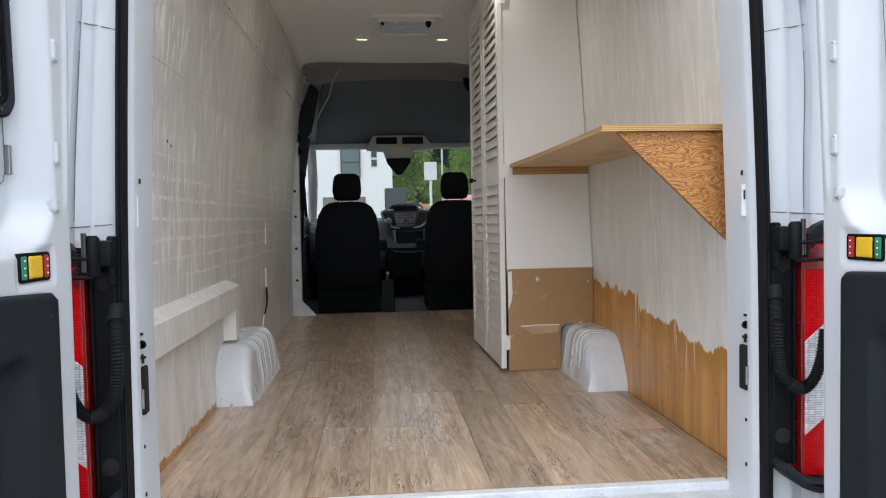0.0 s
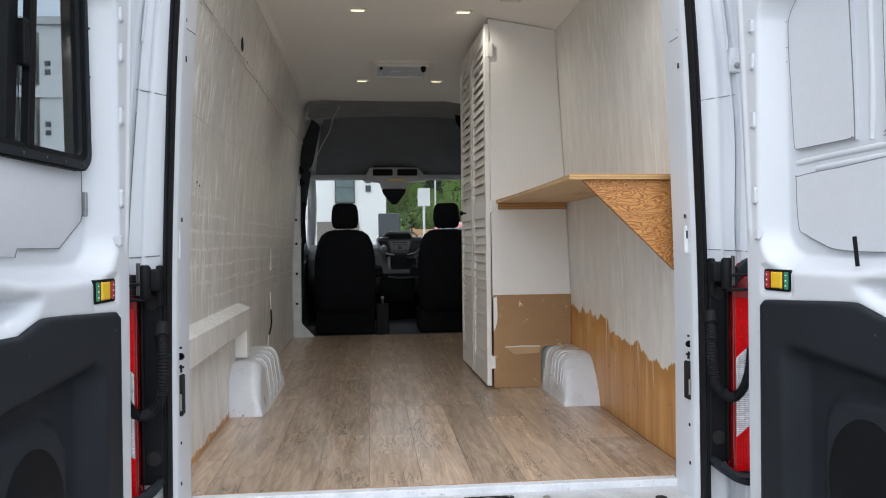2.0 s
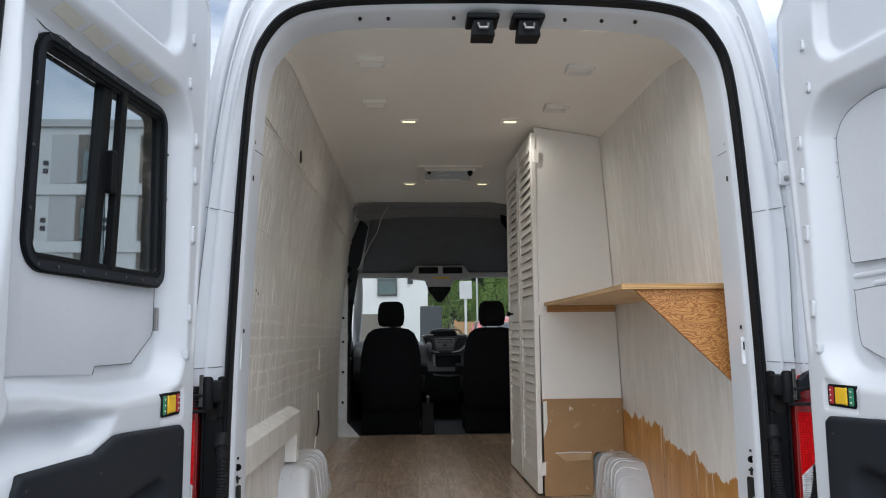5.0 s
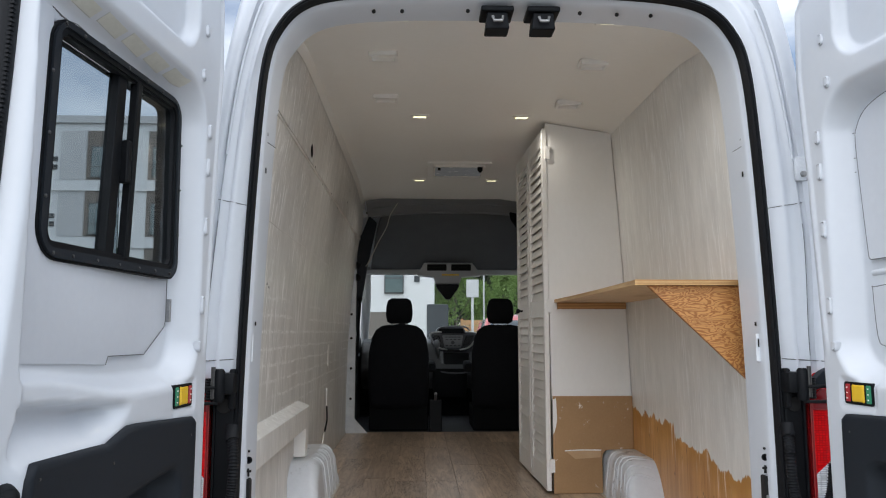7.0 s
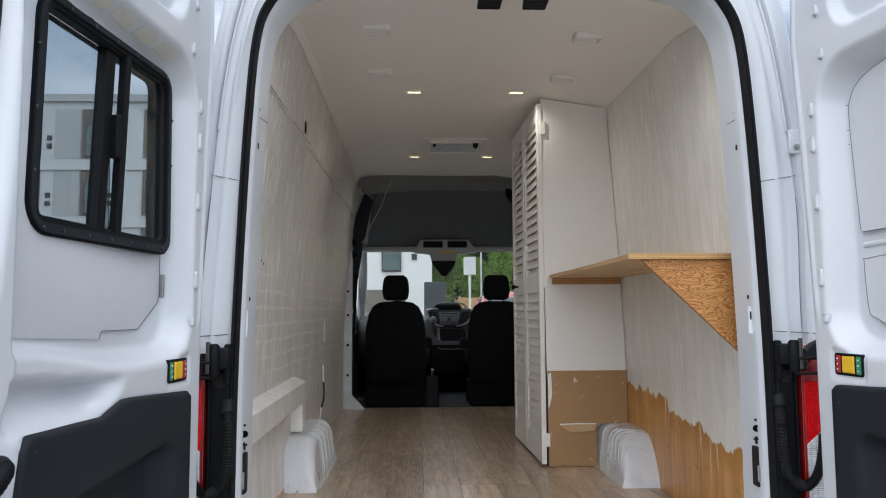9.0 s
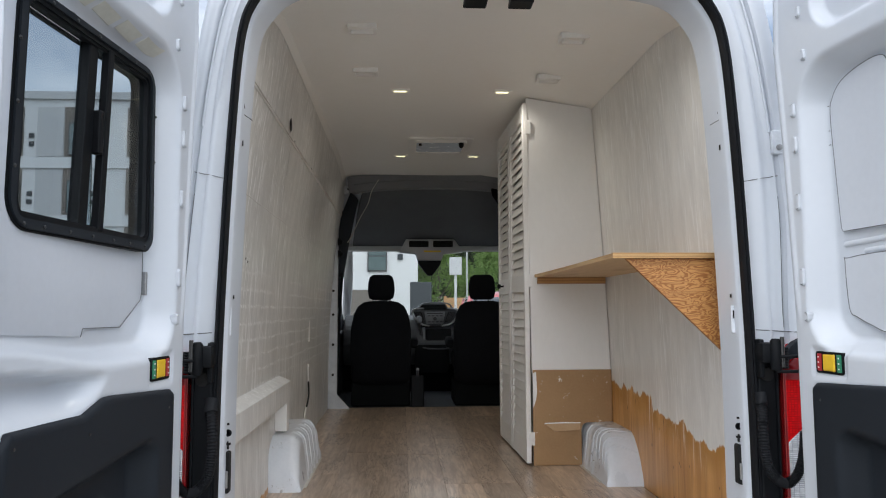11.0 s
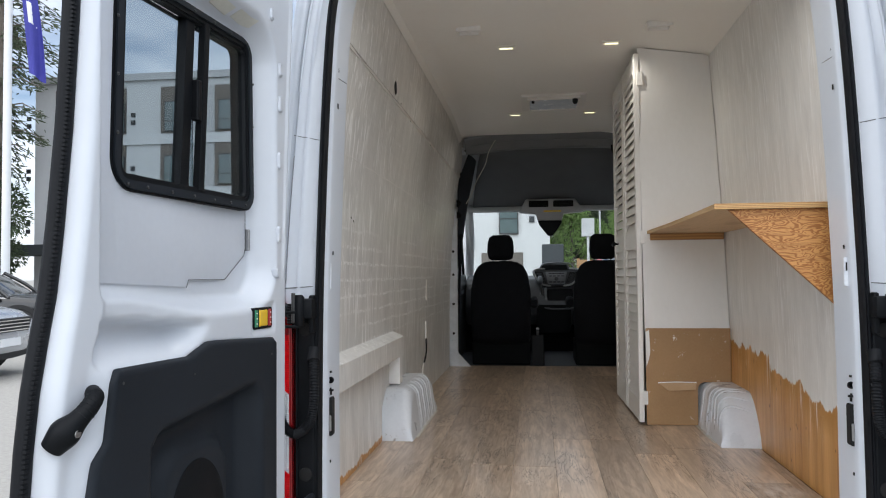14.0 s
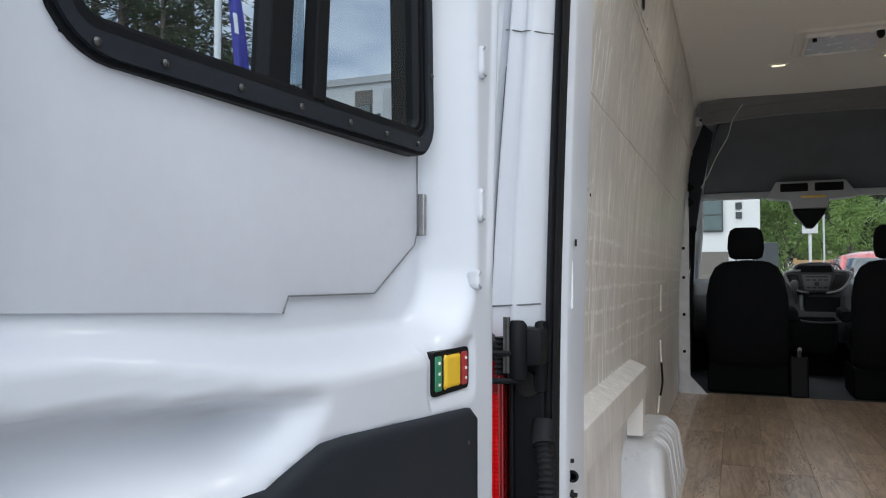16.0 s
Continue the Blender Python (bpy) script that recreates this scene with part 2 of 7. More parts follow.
def scuffed(m, paint, lo, hi, scale=22.0):
    """Adds small stray marks of another colour to a material."""
    nt = m.node_tree
    b = nt.nodes["Principled BSDF"]
    tc = nt.nodes.new("ShaderNodeTexCoord")
    n = tex(nt, "Noise", tc.outputs["Object"], scale, Detail=6.0, Roughness=0.75)
    zone = tex(nt, "Noise", tc.outputs["Object"], scale * 0.22, Detail=2.0)
    fac = math_node(nt, "MULTIPLY", ramp(nt, n.outputs["Fac"], lo, hi), ramp(nt, zone.outputs["Fac"], 0.46, 0.56))
    old = b.inputs["Base Color"].links[0].from_socket
    nt.links.new(mixc(nt, fac, old, paint), b.inputs["Base Color"])


def wood_mat(name, light, dark, along="x", scale=10.0, distort=6.0):
    """Rotary-cut fir ply: wild swirling grain along one axis."""
    m, nt, b, v = shell_material(name, 0.55)
    st = {"x": (0.25, 1, 1), "y": (1, 0.25, 1), "z": (1, 1, 0.25)}[along]
    wav = tex(nt, "Wave", mapped(nt, v, st), scale, Distortion=distort, Detail=3.0)
    wav.inputs["Detail Scale"].default_value = 1.4
    wav.bands_direction = "Z" if along != "z" else "X"
    fib = tex(nt, "Noise", mapped(nt, v, tuple(4 if s < 1 else 60 for s in st)), 2.0, Detail=5.0)
    col = mixc(nt, ramp(nt, wav.outputs["Fac"], 0.35, 0.75), light, dark)
    col = mixc(nt, math_node(nt, "MULTIPLY", ramp(nt, fib.outputs["Fac"], 0.5, 0.8), 0.4), col, tuple(c * 0.6 for c in dark))
    nt.links.new(col, b.inputs["Base Color"])
    bumped(nt, b, fib.outputs["Fac"], 0.2, 0.001)
    return m


def swirl_mat(name, light, dark):
    """Rotary-cut fir: contour lines of a stretched noise field."""
    m, nt, b, v = shell_material(name, 0.5)
    n = tex(nt, "Noise", mapped(nt, v, (1.0, 1.0, 2.8)), 12.0, Detail=2.5, Roughness=0.45, Distortion=0.6)
    wav = math_node(nt, "SINE", math_node(nt, "MULTIPLY", n.outputs["Fac"], 80.0))
    fib = tex(nt, "Noise", mapped(nt, v, (8, 60, 90)), 2.0, Detail=5.0)
    col = mixc(nt, ramp(nt, wav, -0.4, 0.75), light, dark)
    col = mixc(nt, math_node(nt, "MULTIPLY", ramp(nt, fib.outputs["Fac"], 0.45, 0.75), 0.4), col, tuple(c * 0.6 for c in dark))
    nt.links.new(col, b.inputs["Base Color"])
    bumped(nt, b, wav, 0.15, 0.0008)
    return m


WHITE = mottled("van_white_paint", (0.57, 0.605, 0.655), (0.63, 0.662, 0.71), 0.30, scale=3, fine=40, bump=0.03, coat=0.3, spread=0.4, rvar=0.05)
WHITE.node_tree.nodes["Principled BSDF"].inputs["Coat Roughness"].default_value = 0.16
WHITE_FLAT = mottled("primer_white_sheet", (0.54, 0.57, 0.62), (0.60, 0.63, 0.68), 0.42, scale=4, fine=60, bump=0.05, coat=0.04)
# darker copy of the post white: lower brightness put into the colour, scuffs included
SILL_PAINT = mottled("darkened_worn_sill_paint", (0.34, 0.345, 0.355), (0.64, 0.655, 0.68), 0.42, scale=16, fine=120, bump=0.1, coat=0.2, spread=0.3)
POST = mottled("scuffed_white_steel", (0.55, 0.58, 0.62), (0.76, 0.79, 0.83), 0.35, scale=14, fine=120, bump=0.08, coat=0.3, spread=0.2)
scuffed(POST, (0.30, 0.28, 0.25), 0.63, 0.66, 34.0)
ARCH = mottled("wheel_arch_paint", (0.62, 0.65, 0.69), (0.73, 0.76, 0.80), 0.3, scale=9, fine=70, bump=0.1, coat=0.4)
scuffed(ARCH, (0.20, 0.17, 0.14), 0.62, 0.65, 30.0)
RUBBER = mottled("black_rubber", (0.005, 0.0058, 0.0075), (0.011, 0.0122, 0.0145), 0.6, scale=20, fine=150, bump=0.2, spec=0.18)
PLASTIC = mottled("black_plastic", (0.004, 0.0047, 0.0058), (0.0085, 0.0098, 0.0118), 0.5, scale=8, fine=300, bump=0.35, dist=0.0006, spec=0.12)
TRIM = mottled("dark_trim_plastic", (0.013, 0.016, 0.0205), (0.023, 0.0275, 0.034), 0.5, scale=5, fine=420, bump=0.3, dist=0.0005, spec=0.12)
METAL = mottled("worn_steel", (0.25, 0.25, 0.25), (0.5, 0.5, 0.5), 0.4, 1.0, scale=30, fine=200)
SEAM = mottled("seam_shadow_grey", (0.10, 0.105, 0.11), (0.17, 0.175, 0.18), 0.6, scale=20)
SEALANT = mottled("old_sealant", (0.52, 0.50, 0.45), (0.62, 0.60, 0.55), 0.6, scale=20)
DARK_METAL = mottled("blackened_steel", (0.05, 0.05, 0.05), (0.12, 0.12, 0.12), 0.3, 0.8, scale=30)
HOLE = mottled("dark_recess", (0.004, 0.004, 0.004), (0.010, 0.010, 0.010), 0.9)
WALL_L = painted_ply("painted_ply_wall", (0.73, 0.715, 0.68), (0.95, 0.945, 0.93), grime=0.78, gloss=0.27)
WALL_FOOT = painted_ply("painted_ply_scuffed_foot", (0.80, 0.79, 0.76), (0.93, 0.925, 0.91), 0.748, 0.09)
WALL_R = painted_ply("painted_ply_wall_bare_foot", (0.85, 0.835, 0.795), (0.92, 0.915, 0.895), 1.04, grime=0.84, rowed=0.0)
CEIL = mottled("ceiling_white_paint", (0.83, 0.81, 0.765), (0.87, 0.855, 0.815), 0.42, scale=2.5, fine=30, bump=0.08)
CAB_WHITE = mottled("cabinet_cream_paint", (0.81, 0.795, 0.765), (0.87, 0.858, 0.832), 0.4, scale=3, fine=50, bump=0.12, stretch=(1, 1, 0.5))
LOUVRE = mottled("louvre_white_paint", (0.77, 0.75, 0.715), (0.86, 0.845, 0.815), 0.45, scale=9, fine=80, bump=0.15)
CARD = mottled("brown_hardboard", (0.33, 0.19, 0.085), (0.42, 0.255, 0.125), 0.6, scale=5, fine=120, bump=0.1)
scuffed(CARD, (0.80, 0.76, 0.70), 0.63, 0.66)
CARD_LIGHT = mottled("hardboard_strip", (0.46, 0.29, 0.15), (0.56, 0.38, 0.22), 0.6, scale=9, fine=120, bump=0.1)
PLANK = plank_mat()
SHELF_WOOD = wood_mat("shelf_plywood", (0.62, 0.42, 0.22), (0.50, 0.31, 0.15), "y", 5.0, 3.0)
EDGE_WOOD = wood_mat("plywood_edge", (0.64, 0.40, 0.17), (0.40, 0.20, 0.07), "x", 60.0, 0.6)
FIR = swirl_mat("fir_plywood", (0.60, 0.295, 0.095), (0.34, 0.125, 0.032))
PINE = wood_mat("pine_batten", (0.50, 0.27, 0.10), (0.38, 0.19, 0.07), "x", 20.0, 2.0)
FABRIC = mottled("black_seat_cloth", (0.005, 0.006, 0.008), (0.010, 0.011, 0.014), 0.9, scale=12, fine=500, bump=0.5, dist=0.0008, spec=0.12)
GREY_CLOTH = mottled("grey_headliner", (0.10, 0.108, 0.122), (0.135, 0.144, 0.158), 0.9, scale=6, fine=300, bump=0.3)
LIGHT_TRIM = mottled("light_grey_trim", (0.40, 0.41, 0.42), (0.48, 0.49, 0.50), 0.55, scale=5, fine=250, bump=0.2)
DASH = mottled("dark_grey_dash", (0.040, 0.044, 0.050), (0.062, 0.067, 0.074), 0.5, scale=5, fine=350, bump=0.3)
SILVER_TRIM = mottled("silver_trim", (0.15, 0.16, 0.175), (0.21, 0.22, 0.235), 0.4, 0.3)
BOW_GREY = mottled("grey_bow_paint", (0.17, 0.18, 0.195), (0.23, 0.24, 0.255), 0.5, scale=5, fine=120, bump=0.1)
SLATE = mottled("slate_cab_trim", (0.018, 0.022, 0.029), (0.030, 0.035, 0.043), 0.7, scale=6, fine=260, bump=0.3, spec=0.2)
CAB_BLACK = mottled("cab_black_plastic", (0.003, 0.004, 0.005), (0.007, 0.008, 0.009), 0.8, scale=8, fine=300, bump=0.3, spec=0.1)
MAT_FLOOR = mottled("cab_rubber_mat", (0.045, 0.052, 0.062), (0.07, 0.08, 0.092), 0.7, scale=8, fine=160)
RED_LENS = mottled("red_lens", (0.40, 0.002, 0.004), (0.58, 0.002, 0.004), 0.22, scale=30, fine=190, bump=0.5, dist=0.003, coat=0.05, spread=0.3, spec=0.2)
DARK_RED = mottled("dark_red_lens", (0.16, 0.004, 0.006), (0.24, 0.007, 0.009), 0.12, scale=12, fine=120, coat=1.0)
def lens_mat(name, light, dark, joint, metal, width, height):
    """Lamp glass over a ribbed reflector."""
    m, nt, b, v = shell_material(name, 0.2, metal, 0.6 if metal else 0.08, 0.5 if metal else 0.2)
    br = nt.nodes.new("ShaderNodeTexBrick")
    br.offset = 0.0
    sep = nt.nodes.new("ShaderNodeSeparateXYZ")
    comb = nt.nodes.new("ShaderNodeCombineXYZ")
    nt.links.new(v, sep.inputs[0])
    nt.links.new(sep.outputs["X"], comb.inputs[0])
    nt.links.new(sep.outputs["Z"], comb.inputs[1])
    nt.links.new(comb.outputs[0], br.inputs["Vector"])
    br.inputs["Scale"].default_value, br.inputs["Mortar Size"].default_value = 1.0, 0.0008
    br.inputs["Brick Width"].default_value, br.inputs["Row Height"].default_value = width, height
    br.inputs["Color1"].default_value, br.inputs["Color2"].default_value = (*light, 1), (*dark, 1)
    br.inputs["Mortar"].default_value = (*joint, 1)
    nt.links.new(br.outputs["Color"], b.inputs["Base Color"])
    bumped(nt, b, br.outputs["Fac"], 0.5, 0.002)
    return m


CLEAR_LENS = lens_mat("clear_lens", (0.95, 0.96, 0.98), (0.60, 0.62, 0.65), (0.40, 0.41, 0.43), 0.3, 0.016, 0.006)
RED_GRID = lens_mat("red_ribbed_lens", (0.74, 0.004, 0.007), (0.54, 0.002, 0.004), (0.36, 0.002, 0.003), 0.0, 0.009, 0.007)
GREEN = mottled("green_reflector", (0.02, 0.19, 0.10), (0.03, 0.27, 0.15), 0.3, coat=0.5)
RED_REFL = mottled("red_reflector", (0.33, 0.012, 0.02), (0.42, 0.02, 0.03), 0.3, coat=0.5)
YELLOW = mottled("yellow_plastic", (0.72, 0.43, 0.015), (0.80, 0.52, 0.03), 0.35, coat=0.3)
GLASS = glass_mat("tinted_glass", (0.44, 0.50, 0.53))
CLEAR = glass_mat("windscreen_glass", (0.93, 0.97, 0.95))
LAMP = glow_mat("warm_led", (1.0, 0.93, 0.56), 0.62)
ASPHALT = mottled("asphalt", (0.28, 0.268, 0.243), (0.42, 0.403, 0.368), 0.9, scale=22.0, fine=110, bump=0.8, dist=0.005, spread=0.2)
# opaque lid: daylight through it is put into the pale blue colour
VENT_SKYLIT = mottled("vent_lid_painted_skylight", (0.62, 0.72, 0.86), (0.78, 0.85, 0.92), 0.25, scale=20, fine=90)


# ---- builders ----
BASE = {}


def part(name, bm, material, parent=None, label="", smooth=None, kind=""):
    """Links a bmesh as one mesh object under a thing or a part."""
    me = bpy.data.meshes.new(name)
    bm.to_mesh(me)
    bm.free()
    me.materials.append(material)
    if smooth is not None:
        me.shade_smooth()
        if smooth < 180:
            me.set_sharp_from_angle(angle=radians(smooth))
    ob = new(name, me)
    if parent is not None:
        ob.parent = parent
        if parent in BASE:
            ob.matrix_parent_inverse = BASE[parent].inverted()
    if label:
        ob["label"] = label
    if kind:
        ob["kind"] = kind
    return ob


def thing(name, at, label, category, group="", kind=""):
    """An Empty at a thing's base; parts are given in world metres."""
    ob = new(name)
    ob.empty_display_size = 0.05
    m = at if isinstance(at, Matrix) else Matrix.Translation(at)
    ob.matrix_basis = m
    BASE[ob] = m
    return tagged(ob, label, category, group, kind)


def local_thing(name, m, label, category, group="", kind=""):
    """An Empty whose parts are given in its own axes."""
    ob = thing(name, m, label, category, group, kind)
    del BASE[ob]
    return ob


def add(bm, other):
    me = bpy.data.meshes.new("tmp")
    other.to_mesh(me)
    other.free()
    bm.from_mesh(me)
    bpy.data.meshes.remove(me)
    return bm


def box(x0, x1, y0, y1, z0, z1, bev=0.0, seg=2):
    bm = bmesh.new()
    bmesh.ops.create_cube(bm, size=1)
    for v in bm.verts:
        v.co = Vector(((x0 + x1) / 2 + v.co.x * (x1 - x0), (y0 + y1) / 2 + v.co.y * (y1 - y0), (z0 + z1) / 2 + v.co.z * (z1 - z0)))
    if bev:
        bmesh.ops.bevel(bm, geom=bm.edges[:], offset=bev, segments=seg, affect="EDGES", profile=0.5)
    return bm


def boxes(*lists, bev=0.0, seg=1):
    bm = bmesh.new()
    for b in lists:
        add(bm, box(*b, bev=bev, seg=seg))
    return bm


def prism(pts, axis, a0, a1, bev=0.0, seg=2):
    """A polygon drawn in the two other axes (in xyz order), drawn out along axis."""
    bm = bmesh.new()

    def at(p, a):
        return {"x": (a, p[0], p[1]), "y": (p[0], a, p[1]), "z": (p[0], p[1], a)}[axis]
    lo = [bm.verts.new(at(p, a0)) for p in pts]
    hi = [bm.verts.new(at(p, a1)) for p in pts]
    n = len(pts)
    bm.faces.new(lo)
    bm.faces.new(hi[::-1])
    for i in range(n):
        bm.faces.new((lo[i], hi[i], hi[(i + 1) % n], lo[(i + 1) % n]))
    bmesh.ops.recalc_face_normals(bm, faces=bm.faces[:])
    if bev:
        bmesh.ops.bevel(bm, geom=bm.edges[:], offset=bev, segments=seg, affect="EDGES", profile=0.5)
    return bm


def rounded(x0, x1, z0, z1, r, n=6):
    """Outline of a rectangle with round corners; r is one radius or four (from lower left, counter-clockwise)."""
    rs = r if isinstance(r, tuple) else (r,) * 4
    pts = []
    for (cx, cz, a), q in zip(((x0, z0, 180), (x1, z0, 270), (x1, z1, 0), (x0, z1, 90)), rs):
        ox, oz = cx + (q if cx == x0 else -q), cz + (q if cz == z0 else -q)
        for i in range(n + 1):
            t = radians(a + 90 * i / n)
            pts.append((ox + q * math.cos(t), oz + q * math.sin(t)))
    return pts


def ring_prism(outer, inner, axis, a0, a1):
    """A frame between two outlines of the same number of points."""
    bm = bmesh.new()

    def at(p, a):
        return {"x": (a, p[0], p[1]), "y": (p[0], a, p[1]), "z": (p[0], p[1], a)}[axis]
    loops = [[bm.verts.new(at(p, a)) for p in o] for o, a in ((outer, a0), (outer, a1), (inner, a1), (inner, a0))]
    n = len(outer)
    for k in range(4):
        A, B = loops[k], loops[(k + 1) % 4]
        for i in range(n):
            bm.faces.new((A[i], A[(i + 1) % n], B[(i + 1) % n], B[i]))
    bmesh.ops.recalc_face_normals(bm, faces=bm.faces[:])
    return bm


def spline(pts, per=8, closed=False):
    """Points along a Catmull-Rom curve."""
    P = [Vector(p) for p in pts]
    n = len(P)
    out = []
    for i in range(n if closed else n - 1):
        a, b, c, d = (P[(i + k) % n] if closed else P[min(max(i + k, 0), n - 1)] for k in (-1, 0, 1, 2))
        for j in range(per):
            t = j / per
            out.append(0.5 * (2 * b + (c - a) * t + (2 * a - 5 * b + 4 * c - d) * t * t + (3 * b - a - 3 * c + d) * t ** 3))
    if not closed:
        out.append(P[-1])
    return out


def tube(path, radius, sides=8, closed=False):
    """A round bar along a path; radius may be a function of the step."""
    bm = bmesh.new()
    n, rings = len(path), []
    up = Vector((0.123, 0.31, 0.94))
    for i, p in enumerate(path):
        a = path[(i - 1) % n] if closed or i else path[0]
        b = path[(i + 1) % n] if closed or i < n - 1 else path[-1]
        d = (Vector(b) - Vector(a)).normalized()
        e = d.cross(up).normalized()
        g = e.cross(d)
        r = radius(i) if callable(radius) else radius
        rings.append([bm.verts.new(Vector(p) + (e * math.cos(2 * math.pi * k / sides) + g * math.sin(2 * math.pi * k / sides)) * r) for k in range(sides)])
    for i in range(n if closed else n - 1):
        A, B = rings[i], rings[(i + 1) % n]
        for k in range(sides):
            bm.faces.new((A[k], A[(k + 1) % sides], B[(k + 1) % sides], B[k]))
    if not closed:
        bm.faces.new(rings[0][::-1])
        bm.faces.new(rings[-1])
    bmesh.ops.recalc_face_normals(bm, faces=bm.faces[:])
    return bm


def loft(sections, sides=24, power=3.0, axis="z"):
    """Super-ellipse rings: (a, cx, cy, hx, hy) at a along the axis, capped."""
    bm = bmesh.new()
    rings = []
    for a, cx, cy, hx, hy in sections:
        ring = []
        for k in range(sides):
            t = 2 * math.pi * k / sides
            c, s = math.cos(t), math.sin(t)
            px = cx + hx * math.copysign(abs(c) ** (2 / power), c)
            py = cy + hy * math.copysign(abs(s) ** (2 / power), s)
            ring.append(bm.verts.new({"x": (a, px, py), "y": (px, a, py), "z": (px, py, a)}[axis]))
        rings.append(ring)
    for A, B in zip(rings, rings[1:]):
        for k in range(sides):
            bm.faces.new((A[k], A[(k + 1) % sides], B[(k + 1) % sides], B[k]))
    bm.faces.new(rings[0][::-1])
    bm.faces.new(rings[-1])
    bmesh.ops.recalc_face_normals(bm, faces=bm.faces[:])
    return bm


def lathe(profile, axis, at, sides=24):
    """Turns (radius, along) round an axis through at."""
    bm = bmesh.new()
    rings = []
    for r, a in profile:
        ring = []
        for k in range(sides):
            c, s = r * math.cos(2 * math.pi * k / sides), r * math.sin(2 * math.pi * k / sides)
            ring.append(bm.verts.new(Vector(at) + Vector({"x": (a, c, s), "y": (c, a, s), "z": (c, s, a)}[axis])))
        rings.append(ring)
    for A, B in zip(rings, rings[1:]):
        for k in range(sides):
            bm.faces.new((A[k], A[(k + 1) % sides], B[(k + 1) % sides], B[k]))
    bm.faces.new(rings[0][::-1])
    bm.faces.new(rings[-1])
    bmesh.ops.recalc_face_normals(bm, faces=bm.faces[:])
    return bm


def slab(nu, nv, front, back, keep=None):
    """A sheet with thickness: front(s, t) and back(s, t) give places for s, t in 0..1; keep(s, t) leaves holes."""
    bm = bmesh.new()
    F = [[None] * (nv + 1) for _ in range(nu + 1)]
    B = [[None] * (nv + 1) for _ in range(nu + 1)]
    on = [[keep is None or keep((i + 0.5) / nu, (j + 0.5) / nv) for j in range(nv)] for i in range(nu)]

    def vert(grid, fn, i, j):
        if grid[i][j] is None:
            grid[i][j] = bm.verts.new(fn(i / nu, j / nv))
        return grid[i][j]
    for i in range(nu):
        for j in range(nv):
            if not on[i][j]:
                continue
            q = [(i, j), (i + 1, j), (i + 1, j + 1), (i, j + 1)]
            bm.faces.new([vert(F, front, *c) for c in q])
            bm.faces.new([vert(B, back, *c) for c in q[::-1]])
            for (a, b), (di, dj) in zip(((0, 1), (1, 2), (2, 3), (3, 0)), ((0, -1), (1, 0), (0, 1), (-1, 0))):
                ii, jj = i + di, j + dj
                if not (0 <= ii < nu and 0 <= jj < nv and on[ii][jj]):
                    bm.faces.new((vert(F, front, *q[b]), vert(F, front, *q[a]), vert(B, back, *q[a]), vert(B, back, *q[b])))
    bmesh.ops.recalc_face_normals(bm, faces=bm.faces[:])
    return bm


def curve_at(table, z):
    """Smooth-ish look-up in a short table of (z, value)."""
    if z <= table[0][0]:
        return table[0][1]
    for (a, va), (b, vb) in zip(table, table[1:]):
        if z <= b:
            t = (z - a) / (b - a)
            return va + (vb - va) * t
    return table[-1][1]


def step(a, b, x):
    t = min(1.0, max(0.0, (x - a) / (b - a)))
    return t * t * (3 - 2 * t)


def inside(x, z, x0, x1, z0, z1, r, soft):
    """1 inside a round-cornered rectangle, 0 outside, smooth over soft."""
    cx, cz, hx, hz = (x0 + x1) / 2, (z0 + z1) / 2, (x1 - x0) / 2 - r, (z1 - z0) / 2 - r
    dx, dz = max(abs(x - cx) - hx, 0), max(abs(z - cz) - hz, 0)
    return 1 - step(-soft, 0, math.hypot(dx, dz) - r)


# ---- setting ----
F = 0.72     # load floor above the asphalt
CX = 0.015   # middle plane of the van

bm = bmesh.new()
bmesh.ops.create_grid(bm, x_segments=40, y_segments=40, size=400)
tagged(part("ground", bm, ASPHALT), "grey worn asphalt car park", "ground", kind="structure")

# half outlines of the van's rear, from the crown of the roof down
OUTER = spline([(0, 0, 2.80), (0.45, 0, 2.795), (0.69, 0, 2.765), (0.805, 0, 2.665), (0.865, 0, 2.44), (0.915, 0, 2.1), (0.952, 0, 1.75), (0.985, 0, 1.4), (1.0, 0, 1.0), (1.0, 0, 0.62)], 8)
INNER = spline([(0, 0, 2.594), (0.3, 0, 2.588), (0.5, 0, 2.574), (0.62, 0, 2.542), (0.69, 0, 2.47), (0.728, 0, 2.36), (0.75, 0, 2.1), (0.768, 0, 1.7), (0.779, 0, 1.3), (0.784, 0, 0.66)], 8)


def both_sides(half):
    return [Vector((CX - p.x, p.y, p.z)) for p in half[::-1]] + [Vector((CX + p.x, p.y, p.z)) for p in half[1:]]


van = thing("van_body", (CX, 2.5, 0.0), "white panel van with both rear doors swung wide open", "van")

# rear ring: roof edge, pillars and inner flange round the opening
ring_o, ring_i = both_sides(OUTER), both_sides(INNER)
for p in ring_o:
    if p.x > CX:
        p.x += 0.045 * step(1.35, 1.75, p.z) * (1 - step(2.66, 2.80, p.z))


RING = ((0.0, 0.30), (0.0, 0.09), (0.03, 0.045), (0.10, 0.022), (0.20, 0.012), (0.30, 0.010), (0.345, 0.014), (0.36, 0.026), (0.385, 0.030), (0.41, 0.022), (0.43, 0.022), (0.47, 0.028), (0.56, 0.028), (0.60, 0.018), (0.66, 0.016), (0.72, 0.024), (0.80, 0.024), (0.9, 0.030), (1.0, 0.05), (1.03, 0.062), (1.06, 0.085), (1.09, 0.18))


